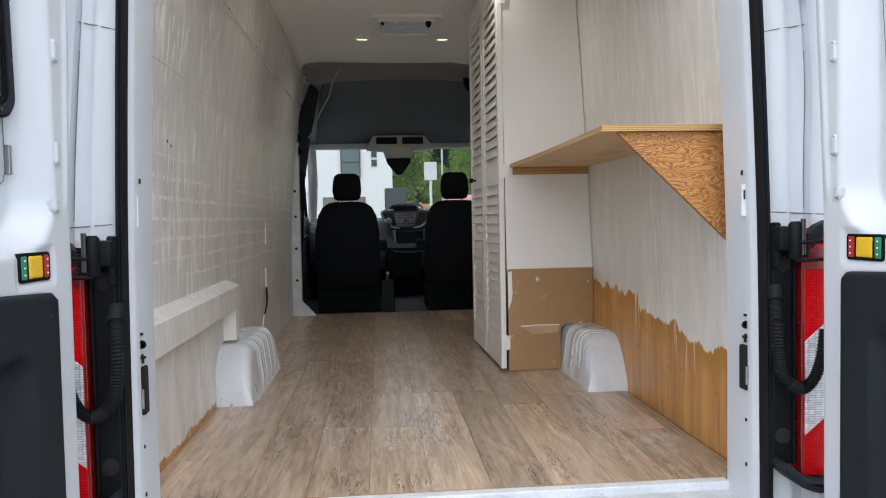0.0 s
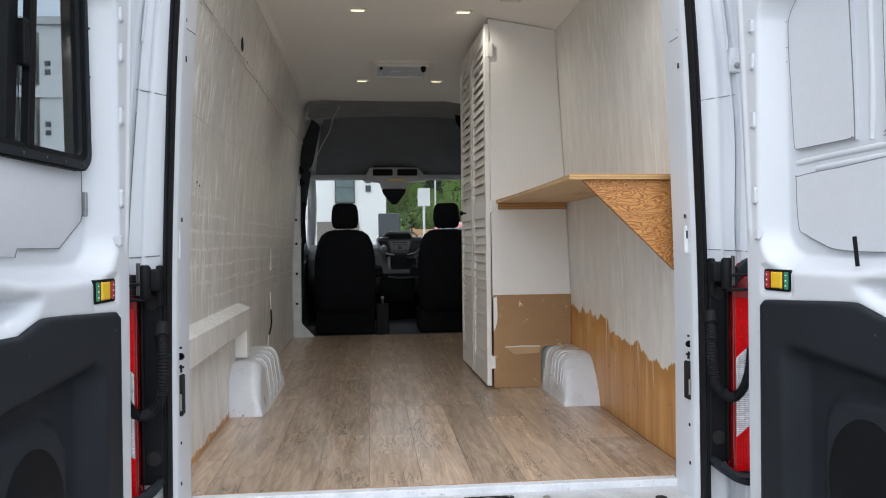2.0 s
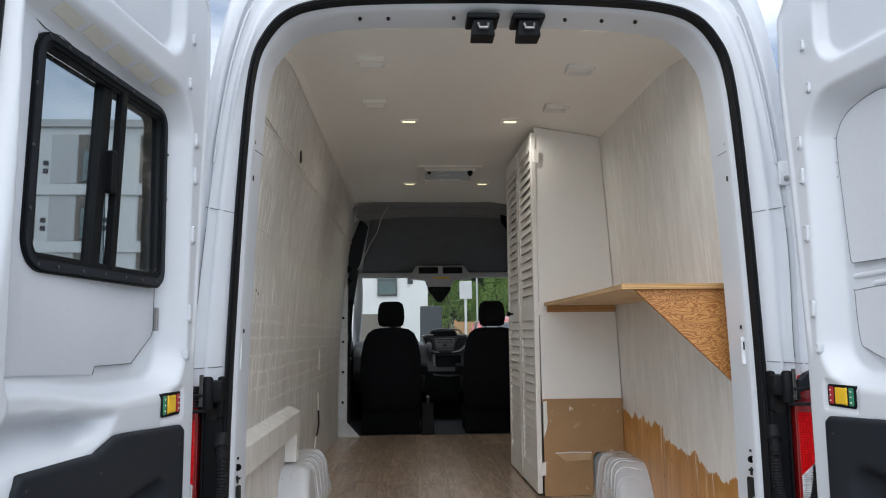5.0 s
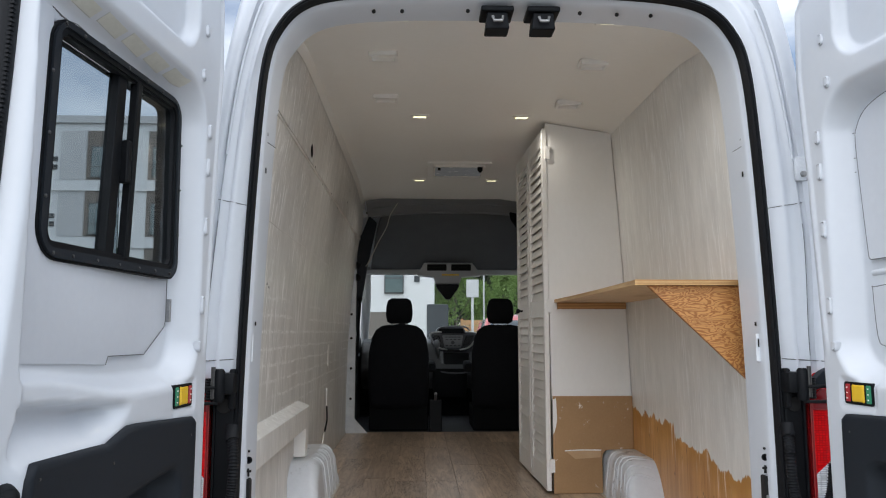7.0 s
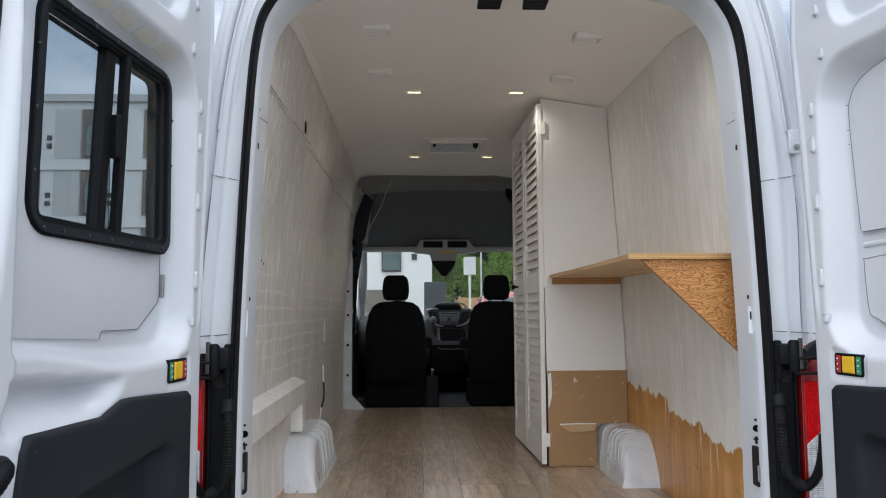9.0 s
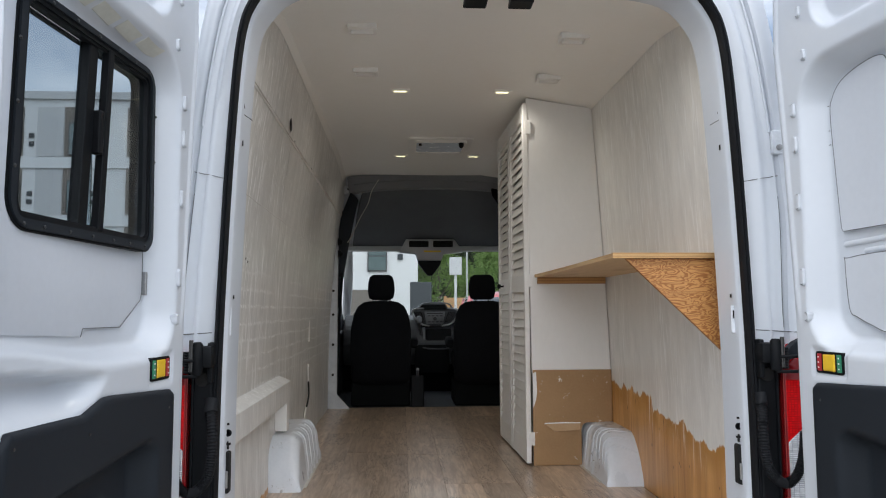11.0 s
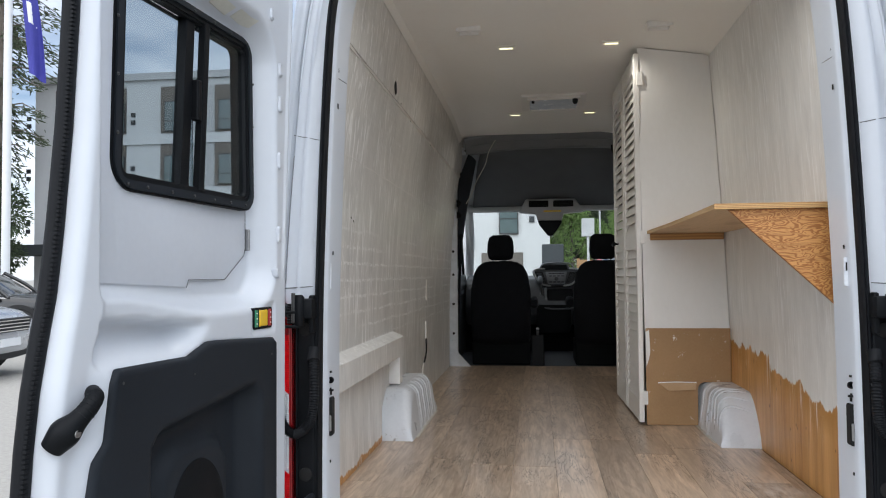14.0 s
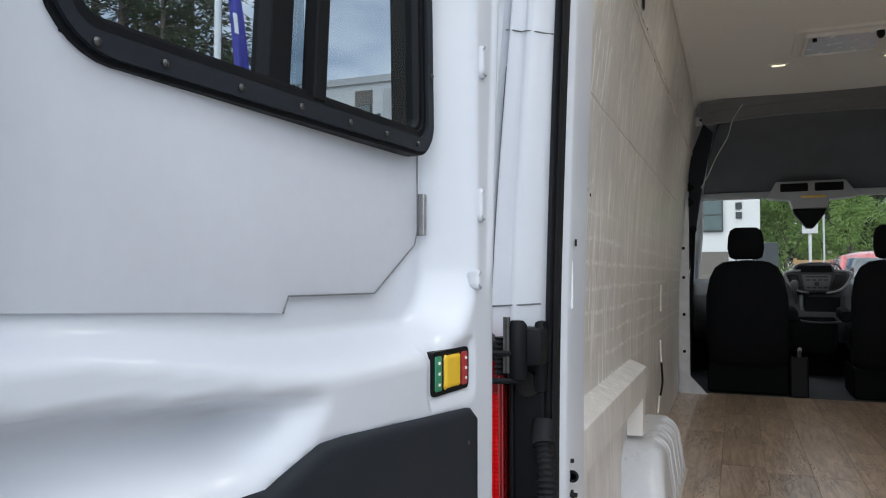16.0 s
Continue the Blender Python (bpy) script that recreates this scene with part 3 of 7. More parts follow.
def ring_point(i, s):
    o, q = ring_o[i], ring_i[i]
    f, y = RING[s]
    p = o.lerp(q, f) if f <= 1 else q + (q - o).normalized() * (f - 1) * 0.13
    return Vector((p.x, y, p.z))


def on_ring(f, z, sx, proud=0.0):
    """A place on the rear frame's face: a share f from the outer to the inner outline, at height z."""
    side = sorted((o.lerp(q, f).z, o.lerp(q, f).x) for o, q in zip(ring_o, ring_i) if (o.x - CX) * sx > 0.3)
    return Vector((curve_at(side, z), curve_at(RING[1:18], f) - proud, z))


bm = bmesh.new()
rows = [[bm.verts.new(ring_point(i, s)) for s in range(len(RING))] for i in range(len(ring_o))]
for A, B in zip(rows, rows[1:]):
    for k in range(len(RING) - 1):
        bm.faces.new((A[k], A[k + 1], B[k + 1], B[k]))
part("rear_frame", bm, WHITE, van, "glossy white rear pillars and roof edge", smooth=50)

# outer skin behind the ring
bm = bmesh.new()
rows = [[bm.verts.new((p.x, y, p.z)) for y in (0.29, 4.1)] + [bm.verts.new((CX + (p.x - CX) * 0.985, y, p.z - 0.012)) for y in (4.1, 0.29)] for p in ring_o]
for A, B in zip(rows, rows[1:]):
    for k in range(4):
        bm.faces.new((A[k], A[(k + 1) % 4], B[(k + 1) % 4], B[k]))
bmesh.ops.recalc_face_normals(bm, faces=bm.faces[:])
part("side_and_roof_skin", bm, WHITE, van, smooth=60)

# chassis under the floor closes the body below
part("underbody", boxes((CX - 0.99, CX + 0.99, 0.12, 5.2, 0.50, 0.66)), PLASTIC, van, "dark underbody")

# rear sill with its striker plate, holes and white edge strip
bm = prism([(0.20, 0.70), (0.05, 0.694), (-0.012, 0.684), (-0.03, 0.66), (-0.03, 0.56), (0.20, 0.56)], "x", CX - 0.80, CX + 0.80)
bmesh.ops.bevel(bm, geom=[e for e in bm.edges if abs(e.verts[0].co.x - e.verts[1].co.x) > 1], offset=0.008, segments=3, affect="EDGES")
sill = part("rear_sill", bm, SILL_PAINT, van, "scuffed white steel sill, coloured darker than the posts to dim it", smooth=40)
part("striker_plate", prism(rounded(CX + 0.06, CX + 0.222, 0.055, 0.135, 0.012), "z", 0.690, 0.7045, 0.002), PLASTIC, sill, "black striker plate")
part("striker_ring", lathe([(0.024, 0.0), (0.025, 0.002), (0.018, 0.003), (0.016, 0.001)], "z", (CX + 0.14, 0.095, 0.7035), 20), DARK_METAL, sill)
for hx, hw in ((-0.70, 0.022), (-0.29, 0.016), (0.045, 0.015), (0.34, 0.017), (0.68, 0.018)):
    part("sill_hole", lathe([(hw, 0.0), (hw, 0.0035)], "z", (CX + hx, 0.075, 0.6945), 16), HOLE, sill)
part("sill_hole", prism(rounded(CX - 0.185, CX - 0.085, 0.056, 0.090, 0.016), "z", 0.6915, 0.6985), HOLE, sill, "dark oval drain hole")
for bx, by in ((0.075, 0.067), (0.207, 0.067), (0.075, 0.123), (0.207, 0.123), (0.141, 0.062), (0.105, 0.095), (0.178, 0.10)):
    part("plate_bolt", lathe([(0.006, 0.0), (0.006, 0.002), (0.003, 0.0035)], "z", (CX + bx, by, 0.7043), 10), METAL, sill)
for hx in (-0.62, -0.42, -0.20, 0.01, 0.28, 0.45, 0.60):
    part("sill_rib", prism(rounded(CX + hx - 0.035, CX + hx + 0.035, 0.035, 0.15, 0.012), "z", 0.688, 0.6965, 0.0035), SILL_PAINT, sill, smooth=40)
for hx in (-0.30, 0.325):
    part("sill_bolt", lathe([(0.012, 0.0), (0.012, 0.004), (0.006, 0.007)], "z", (CX + hx, 0.115, 0.697), 12), METAL, sill)
part("floor_edge_strip", box(CX - 0.775, CX + 0.775, 0.17, 0.205, 0.69, F + 0.002, 0.003), POST, van, "chipped white wooden edge strip")
part("rear_bumper", prism(rounded(CX - 1.02, CX + 1.02, 0.38, 0.655, 0.05), "y", -0.10, 0.10, 0.02), PLASTIC, van, "black plastic bumper", smooth=40)

# rubber seal round the opening
loop = both_sides(INNER)
lower = [Vector((CX + 0.784 - 0.02, 0, 0.63)), Vector((CX + 0.70, 0, 0.62)), Vector((CX - 0.70, 0, 0.62)), Vector((CX - 0.764, 0, 0.63))]
path = loop + lower
bm = bmesh.new()
N = len(path)
prof = [(0.006, 0.048), (0.004, 0.040), (0.006, 0.034), (0.003, 0.026), (0.005, 0.016), (0.009, 0.008), (0.013, 0.012), (0.016, 0.008), (0.022, 0.010), (0.025, 0.018), (0.025, 0.040), (0.016, 0.05)]
rings = []
for i, p in enumerate(path):
    d = (path[(i + 1) % N] - path[(i - 1) % N]).normalized()
    nrm = Vector((-d.z, 0, d.x))
    if nrm.dot(p - Vector((CX, 0, 1.6))) < 0:
        nrm = -nrm
    rings.append([bm.verts.new(Vector((p.x, 0, p.z)) + nrm * a + Vector((0, y - 0.012, 0))) for a, y in prof])
for i in range(N):
    A, B = rings[i], rings[(i + 1) % N]
    for k in range(len(prof)):
        bm.faces.new((A[k], A[(k + 1) % len(prof)], B[(k + 1) % len(prof)], B[k]))
bmesh.ops.recalc_face_normals(bm, faces=bm.faces[:])
part("door_seal", bm, RUBBER, van, "black rubber door seal", smooth=60)
part("brake_light_strip", box(CX - 0.55, CX + 0.50, -0.008, 0.02, 2.662, 2.685, 0.006), PLASTIC, van, "long black strip over the doors")

part("worn_edge", tube([Vector((CX - 0.77 + 0.0385 * k, 0.2065, F + 0.0012)) for k in range(41)], lambda i: 0.0008 + 0.0016 * (math.sin(2.1 * i) > 0.2) + 0.0014 * (i % 7 == 0), 6), CARD, van, "raw brown edge where the paint has chipped")

# holes and slots in the inner faces of the rear posts
for sx in (-1, 1):
    for z, hw, hh in ((0.80, 0.0012, 0.005), (0.92, 0.0012, 0.004), (1.145, 0.002, 0.005), (1.20, 0.003, 0.003), (1.575, 0.0012, 0.006), (2.045, 0.001, 0.008), (2.16, 0.0012, 0.006)):
        hx = CX + sx * (curve_at(((0.7, 0.777), (1.3, 0.773), (1.7, 0.761), (2.1, 0.744)), z))
        part("post_slot", box(hx - hw, hx + hw, 0.077, 0.084, z - hh, z + hh), HOLE, van)
    hx = CX + sx * 0.772
    part("post_ring", lathe([(0.0105, 0.0), (0.0105, -0.002), (0.006, -0.002), (0.006, 0.0)], "y", (hx, 0.0762, 1.175), 16), RUBBER, van, "black rubber ring in the post")
    part("post_slot", box(hx - 0.007, hx + 0.007, 0.074, 0.082, 1.140, 1.146), HOLE, van)
    part("post_slot", box(hx - 0.002, hx + 0.002, 0.074, 0.082, 1.128, 1.141), HOLE, van)
    part("post_pad", prism(rounded(hx - 0.011, hx + 0.003, 1.46, 1.545, 0.005), "y", 0.0735, 0.082, 0.002), POST, van, "pale plastic pad on the post")
    part("post_slot", box(hx - 0.006, hx - 0.002, 0.072, 0.080, 1.505, 1.53), HOLE, van)
    hx = CX + sx * 0.775
    part("lock_opening", prism(rounded(hx - 0.008, hx + 0.008, 1.0, 1.12, 0.006), "y", 0.074, 0.10), HOLE, van, "dark latch opening in the post")
    part("lock_bracket", box(hx - 0.005, hx + 0.005, 0.070, 0.085, 1.015, 1.065, 0.003), METAL, van)
    # wheels
    for wy in (1.75, 5.35):
        wx = CX + sx * 0.86
        tyre = part("tyre", lathe([(0.24, -0.11), (0.33, -0.11), (0.36, -0.08), (0.36, 0.08), (0.33, 0.11), (0.24, 0.11)], "x", (wx, wy, 0.36), 32), RUBBER, van, smooth=50)
        part("rim", lathe([(0.06, -0.09), (0.23, -0.10), (0.245, 0.06), (0.1, 0.1), (0.03, 0.1)], "x", (wx, wy, 0.36), 24), METAL, tyre, smooth=40)

# tail lamps, black hinge covers, step lips and hinges
for sx in (-1, 1):
    X = lambda a: CX + sx * a
    x0, x1 = sorted((X(0.800), X(0.862)))
    cover = part("hinge_cover", box(x0, x1, -0.006, 0.03, 0.825, 1.425, 0.006), PLASTIC, van, "black plastic cover beside the lamp")
    for z in (0.90, 1.34):
        part("cover_recess", lathe([(0.022, 0.0), (0.020, -0.006), (0.010, -0.007)], "y", (X(0.828), -0.004, z), 16), HOLE, cover)
    rib = sorted((X(0.850), X(0.857)))
    part("cover_rib", box(rib[0], rib[1], -0.018, 0.0, 0.835, 1.40, 0.002), PLASTIC, cover)
    prof = [(X(0.863), 0.80), (X(0.955), 0.80), (X(0.960), 1.10), (X(0.952), 1.36), (X(0.935), 1.445), (X(0.905), 1.425), (X(0.864), 1.385)]
    lamp = part("tail_lamp", prism(prof, "y", -0.030, 0.06, 0.008), RED_GRID, van, "tall red tail lamp", smooth=40)
    part("reverse_lens", prism([(X(0.872), 0.905), (X(0.955), 0.975), (X(0.955), 1.215), (X(0.872), 1.145)], "y", -0.034, -0.01, 0.003), CLEAR_LENS, lamp, "clear ribbed reverse lens")
    part("dark_lens", prism([(X(0.868), 1.325), (X(0.945), 1.325), (X(0.938), 1.37), (X(0.90), 1.39), (X(0.868), 1.365)], "y", -0.033, -0.01, 0.003), DARK_RED, lamp)
    part("lens_side", prism([(X(0.8625), 0.81), (X(0.871), 0.81), (X(0.871), 1.37), (X(0.8625), 1.375)], "y", -0.032, 0.0, 0.002), DARK_RED, lamp, "dark red lens edge")
    part("cap_trim", prism([(X(0.862), 1.368), (X(0.915), 1.40), (X(0.935), 1.449), (X(0.905), 1.436), (X(0.858), 1.392)], "y", -0.034, 0.0, 0.003), TRIM, lamp, "black cap over the lens")
    part("lens_edge", prism([(X(0.869), 0.896), (X(0.957), 0.966), (X(0.957), 0.976), (X(0.869), 0.906)], "y", -0.036, -0.01, 0.001), RED_LENS, lamp)
    part("step_lip", prism([(X(p), z) for p, z in ((0.80, 0.846), (0.815, 0.846), (0.857, 0.808), (0.93, 0.790), (0.99, 0.790), (0.99, 0.772), (0.885, 0.770), (0.845, 0.785), (0.80, 0.824))], "y", -0.075, 0.03, 0.01), TRIM, van, "dark plastic lip under the lamp", smooth=40)
    a, b = sorted((X(0.89), X(0.94)))
    br = part("door_stop_bracket", box(a, b, -0.05, 0.02, 0.665, 0.77, 0.005), POST, van, "white steel bracket with bolts")
    for z in (0.69, 0.72, 0.75):
        part("bolt", lathe([(0.009, 0.0), (0.009, -0.006), (0.004, -0.008)], "y", (X(0.915), -0.05, z), 10), POST, br)
    # hinge with check strap
    a, b = sorted((X(0.792), X(0.842)))
    hinge = part("door_hinge", box(a, b, -0.055, 0.0, 1.375, 1.435, 0.008), PLASTIC, van, "black door hinge", smooth=40)
    part("hinge_knuckle", lathe([(0.014, 0.0), (0.016, 0.004), (0.016, 0.085), (0.010, 0.092)], "z", (X(0.832), -0.055, 1.355), 14), PLASTIC, hinge, smooth=40)
    part("hinge_spring", lathe([(0.011 + 0.003 * (k % 2), 0.004 * k) for k in range(16)], "z", (X(0.858), -0.05, 1.36), 12), PLASTIC, hinge)
    c0, c1 = sorted((X(0.795), X(0.812)))
    part("hinge_leaf", box(c0, c1, -0.030, 0.0, 1.33, 1.445, 0.006), PLASTIC, hinge, smooth=40)
    part("hinge_bolt", lathe([(0.011, 0.0), (0.010, -0.012), (0.004, -0.014)], "y", (X(0.806), -0.03, 1.42), 12), DARK_METAL, hinge)
    part("hinge_pin", lathe([(0.006, 0.0), (0.006, 0.088)], "z", (X(0.846), -0.066, 1.365), 10), DARK_METAL, hinge)
    for z in (1.352, 1.395):
        part("check_strap", tube([Vector((X(0.83), -0.06, z)), Vector((X(0.87), -0.085, z + 0.002)), Vector((X(0.93), -0.10, z + 0.004))], 0.005, 8), PLASTIC, hinge)
    # weld strip, joints and a small steel plate on the pillar
    part("weld_strip", tube([on_ring(0.42, 2.08 + 0.03 * k, sx, 0.003) for k in range(17)], 0.0042, 8), WHITE, van, smooth=60)
    part("pillar_joint", tube([on_ring(0.36 + 0.08 * k, 1.945 - 0.003 * k, sx, 0.0004) for k in range(7)], 0.0012, 6), SEAM, van)
    part("pillar_joint", tube([on_ring(0.10 + 0.08 * k, 1.462 + 0.001 * k, sx, 0.0004) for k in range(10)], 0.0014, 6), SEAM, van)
    part("pillar_groove", tube([on_ring(0.40, 1.48 + 0.05 * k, sx, 0.0) for k in range(9)], 0.0016, 6), SEAM, van)
    if sx > 0:
        q = on_ring(0.34, 2.05, sx)
        pl = part("pillar_plate", prism(rounded(q.x - 0.018, q.x + 0.018, 2.010, 2.085, 0.006), "y", q.y - 0.008, q.y + 0.006, 0.003), POST, van, "small white steel plate with a bolt")
        part("plate_bolt", lathe([(0.010, 0.0), (0.009, -0.006), (0.004, -0.008)], "y", (q.x + sx * 0.004, q.y - 0.008, 2.03), 12), METAL, pl)
    part("post_joint", tube([Vector((X(curve_at(((2.0, 0.745), (2.3, 0.733)), 2.125) - 0.020 + 0.005 * k), 0.085 - 0.005 * k, 2.118 + 0.003 * k)) for k in range(5)], 0.0013, 6), SEAM, van)

# corrugated cable conduits from body to door
def conduit(sx):
    X = lambda a: CX + sx * a
    key = [(X(0.800), -0.018, 1.255), (X(0.787), -0.050, 1.20), (X(0.786), -0.058, 1.13), (X(0.795), -0.060, 1.075), (X(0.820), -0.062, 1.044), (X(0.847), -0.064, 1.035), (X(0.874), -0.066, 1.058), (X(0.893), -0.068, 1.112), (X(0.899), -0.072, 1.18)]
    path = spline(key, 26)
    n = len(path)
    t = thing("cable_conduit", path[0], "black corrugated rubber conduit looping from body to door", "conduit", "door conduits")
    part("hose", tube(path, lambda i: (0.0150 if (0.47 < i / n < 0.60) else 0.0125 + 0.0032 * (i % 3 == 0)), 12), RUBBER, t, smooth=60)
    part("end_boot", tube([path[0] + Vector((0, 0.01, 0.03)), path[0] + Vector((0, 0.0, 0.0)), path[6]], 0.019, 12), RUBBER, t, smooth=60)


conduit(-1)
conduit(1)

# ---- load floor ----
floor = thing("floor", (CX, 0.2, F), "grey-brown oak-look vinyl plank floor, dusty near the doors", "floor", kind="structure")
part("subfloor", box(CX - 0.88, CX + 0.88, 0.19, 4.12, 0.64, F - 0.006), PLASTIC, floor)

# ---- walls and ceiling ----
LWALL = ((F, -0.860), (1.4, -0.850), (1.8, -0.826), (2.1, -0.795), (2.36, -0.757), (2.60, -0.727), (2.69, -0.722))
RWALL = ((F, 0.872), (1.2, 0.868), (1.7, 0.850), (1.9, 0.836), (2.3, 0.814), (2.60, 0.792), (2.69, 0.788))


def wall_sheet(table, y0, y1, z0, z1, sx, proud=0.0, n=14):
    def front(s, t):
        z = z0 + (z1 - z0) * s
        return Vector((curve_at(table, z) - sx * proud, y0 + (y1 - y0) * t, z))

    def back(s, t):
        return front(s, t) + Vector((sx * 0.009, 0, 0))
    return slab(n, 2, front, back)


wl = thing("wall_left", (-0.86, 2, F), "plywood wall in glossy scuffed off-white paint", "wall", kind="structure")
for y0, y1 in ((0.115, 1.262), (1.265, 2.482), (2.485, 4.05)):
    part("panel", wall_sheet(LWALL, y0, y1, F - 0.004, 2.326, -1, 0.0), WALL_L, wl, smooth=40)
part("panel", wall_sheet(LWALL, 0.115, 2.20, 2.329, 2.69, -1, 0.007), WALL_L, wl, smooth=40)
part("panel", wall_sheet(LWALL, 2.203, 4.05, 2.329, 2.69, -1, 0.007), WALL_L, wl, smooth=40)
part("caulk_bead", tube([Vector((curve_at(LWALL, 2.322) + 0.003, 0.12 + 0.2 * i, 2.322 + 0.002 * math.sin(3 * i))) for i in range(20)], lambda i: 0.0042 + 0.0025 * math.sin(2.3 * i), 6), LOUVRE, wl, "uneven white caulk bead")
part("paint_ridge", tube([Vector((curve_at(LWALL, 1.955) + 0.0006, 0.14 + 0.11 * i, 1.955 + 0.003 * math.sin(2 * i))) for i in range(30)], lambda i: 0.0012 + 0.0010 * (math.sin(1.9 * i) > 0), 5), LOUVRE, wl, "thin ridge of dried paint")
for y, z in ((1.30, 2.335), (1.62, 2.318), (1.95, 2.33), (2.35, 2.315), (0.42, 1.80), (0.62, 1.73), (0.66, 1.72), (2.75, 2.42)):
    part("nail_hole", lathe([(0.0045, 0.0), (0.0045, 0.0015)], "x", (curve_at(LWALL, z) + (0.0072 if z > 2.329 else 0.0002), y, z), 8), HOLE, wl)
wr = thing("wall_right", (0.87, 2, F), "plywood wall, streaky off-white paint above, bare orange ply below", "wall", kind="structure")
part("panel", wall_sheet(RWALL, 0.115, 2.90, F - 0.004, 2.69, 1, n=24), WALL_R, wr, smooth=40)
part("panel", wall_sheet(RWALL, 2.903, 4.05, F - 0.004, 2.69, 1, n=24), WALL_R, wr, smooth=40)


def ceiling_point(s, t, lift=0.0):
    y = 0.14 + 3.72 * t
    a = -1 + 2 * s
    e = max(0.0, (abs(a) - 0.90) / 0.10)
    flat = 2.702 - 0.07 * (1 - step(0.14, 0.75, y)) - 0.05 * step(3.0, 3.86, y)
    z = flat - (0.028 * a * a + 0.050 * (1 - math.cos(e * math.pi / 2)) if a < 0.5 else 0.007 + 0.118 * (a - 0.5) + 0.012 * (1 - math.cos(e * math.pi / 2)))
    end = flat - 0.078
    rim = curve_at(RWALL, end) - 0.002 if a > 0 else curve_at(LWALL, end) + 0.0095
    x = 0.03 + 0.755 * a if e == 0 else (0.03 + 0.6795 * math.copysign(1, a)) * (1 - math.sin(e * math.pi / 2)) + rim * math.sin(e * math.pi / 2)
    return Vector((x, y - 0.12 * a * a * t ** 6, z + lift))


tagged(part("ceiling", slab(40, 30, ceiling_point, lambda s, t: ceiling_point(s, t, 0.012)), CEIL, smooth=40), "white painted curved ceiling panel", "ceiling", kind="structure")

# ---- rear doors ----
UEDGE = ((0.55, 0.932), (1.10, 0.926), (1.20, 0.918), (1.30, 0.905), (1.40, 0.884), (1.476, 0.866), (1.60, 0.849), (1.78, 0.830), (2.0, 0.815), (2.3, 0.80), (2.62, 0.77))
UHINGE = ((0.55, 0.006), (1.5, 0.0), (2.0, -0.03), (2.3, -0.055), (2.5, -0.045), (2.62, 0.05))
Z0, Z1 = 0.56, 2.64


def trim_top(u):
    return curve_at(((0.08, 1.333), (0.40, 1.352), (0.44, 1.352), (0.515, 1.326), (0.80, 1.328)), u)


def door_depth(u, z, inset):
    """How far the inner sheet stands in (negative: recessed) at u along the door and height z."""
    ue, uh = curve_at(UEDGE, z), curve_at(UHINGE, z) + inset
    # big recess round the window or blank panels, its lower lip rising to the free edge
    lip = 1.408 + 0.030 * step(0.36, 0.78, u)
    floor_w = 0.072 - (0.018 * step(0.15, 0.70, u) if inset < 0 else 0.0)
    rec = floor_w * inside(u, z, 0.062, 0.95, lip, 2.228, 0.13, 0.052)
    # upper recess
    rec = max(rec, 0.035 * inside(u, z, 0.13, 0.70, 2.285, 2.56, 0.10, 0.024))
    # scoop under the lip: a leaning slope towards the hinge, a long slope down to the trim panel
    near = 0.375 + 0.95 * (1.425 - z)
    scoop = step(near, near + 0.115, u) * step(1.312, 1.395, z) * (1 - step(lip - 0.026, lip - 0.004, z))
    rec = max(rec, 0.066 * scoop)
    # soft crest between recess and scoop
    rec = max(rec, 0.022 * step(0.40, 0.70, u) * step(1.36, 1.42, z) * (1 - step(1.48, 1.52, z)))
    # the free edge is thinner and rolls away a little
    u0 = curve_at(((1.10, 0.842), (1.17, 0.826), (1.20, 0.797), (1.335, 0.778), (1.40, 0.745)), z)
    free = 0.012 * step(u0 - 0.010, u0 + 0.040, u) + 0.046 * step(ue - 0.045, ue, u) ** 2
    rec = rec * (1 - step(u0 + 0.008, u0 + 0.052, u))
    w = -max(rec, free)
    # the hinge edge rolls away
    w -= 0.05 * (1 - step(uh, uh + 0.022, u)) ** 2
    # raised bead beside the hinge edge
    w += 0.005 * step(uh + 0.022, uh + 0.030, u) * (1 - step(uh + 0.036, uh + 0.044, u)) * step(1.46, 1.56, z)
    # seat of the trim panel
    w -= 0.07 * step(trim_top(u) - 0.006, trim_top(u) - 0.02, z) * step(0.086, 0.098, u) * (1 - step(0.745, 0.765, u))
    # seat of the marker lamp
    w -= 0.006 * inside(u, z, 0.074, 0.214, 1.348, 1.432, 0.012, 0.008)
    return w


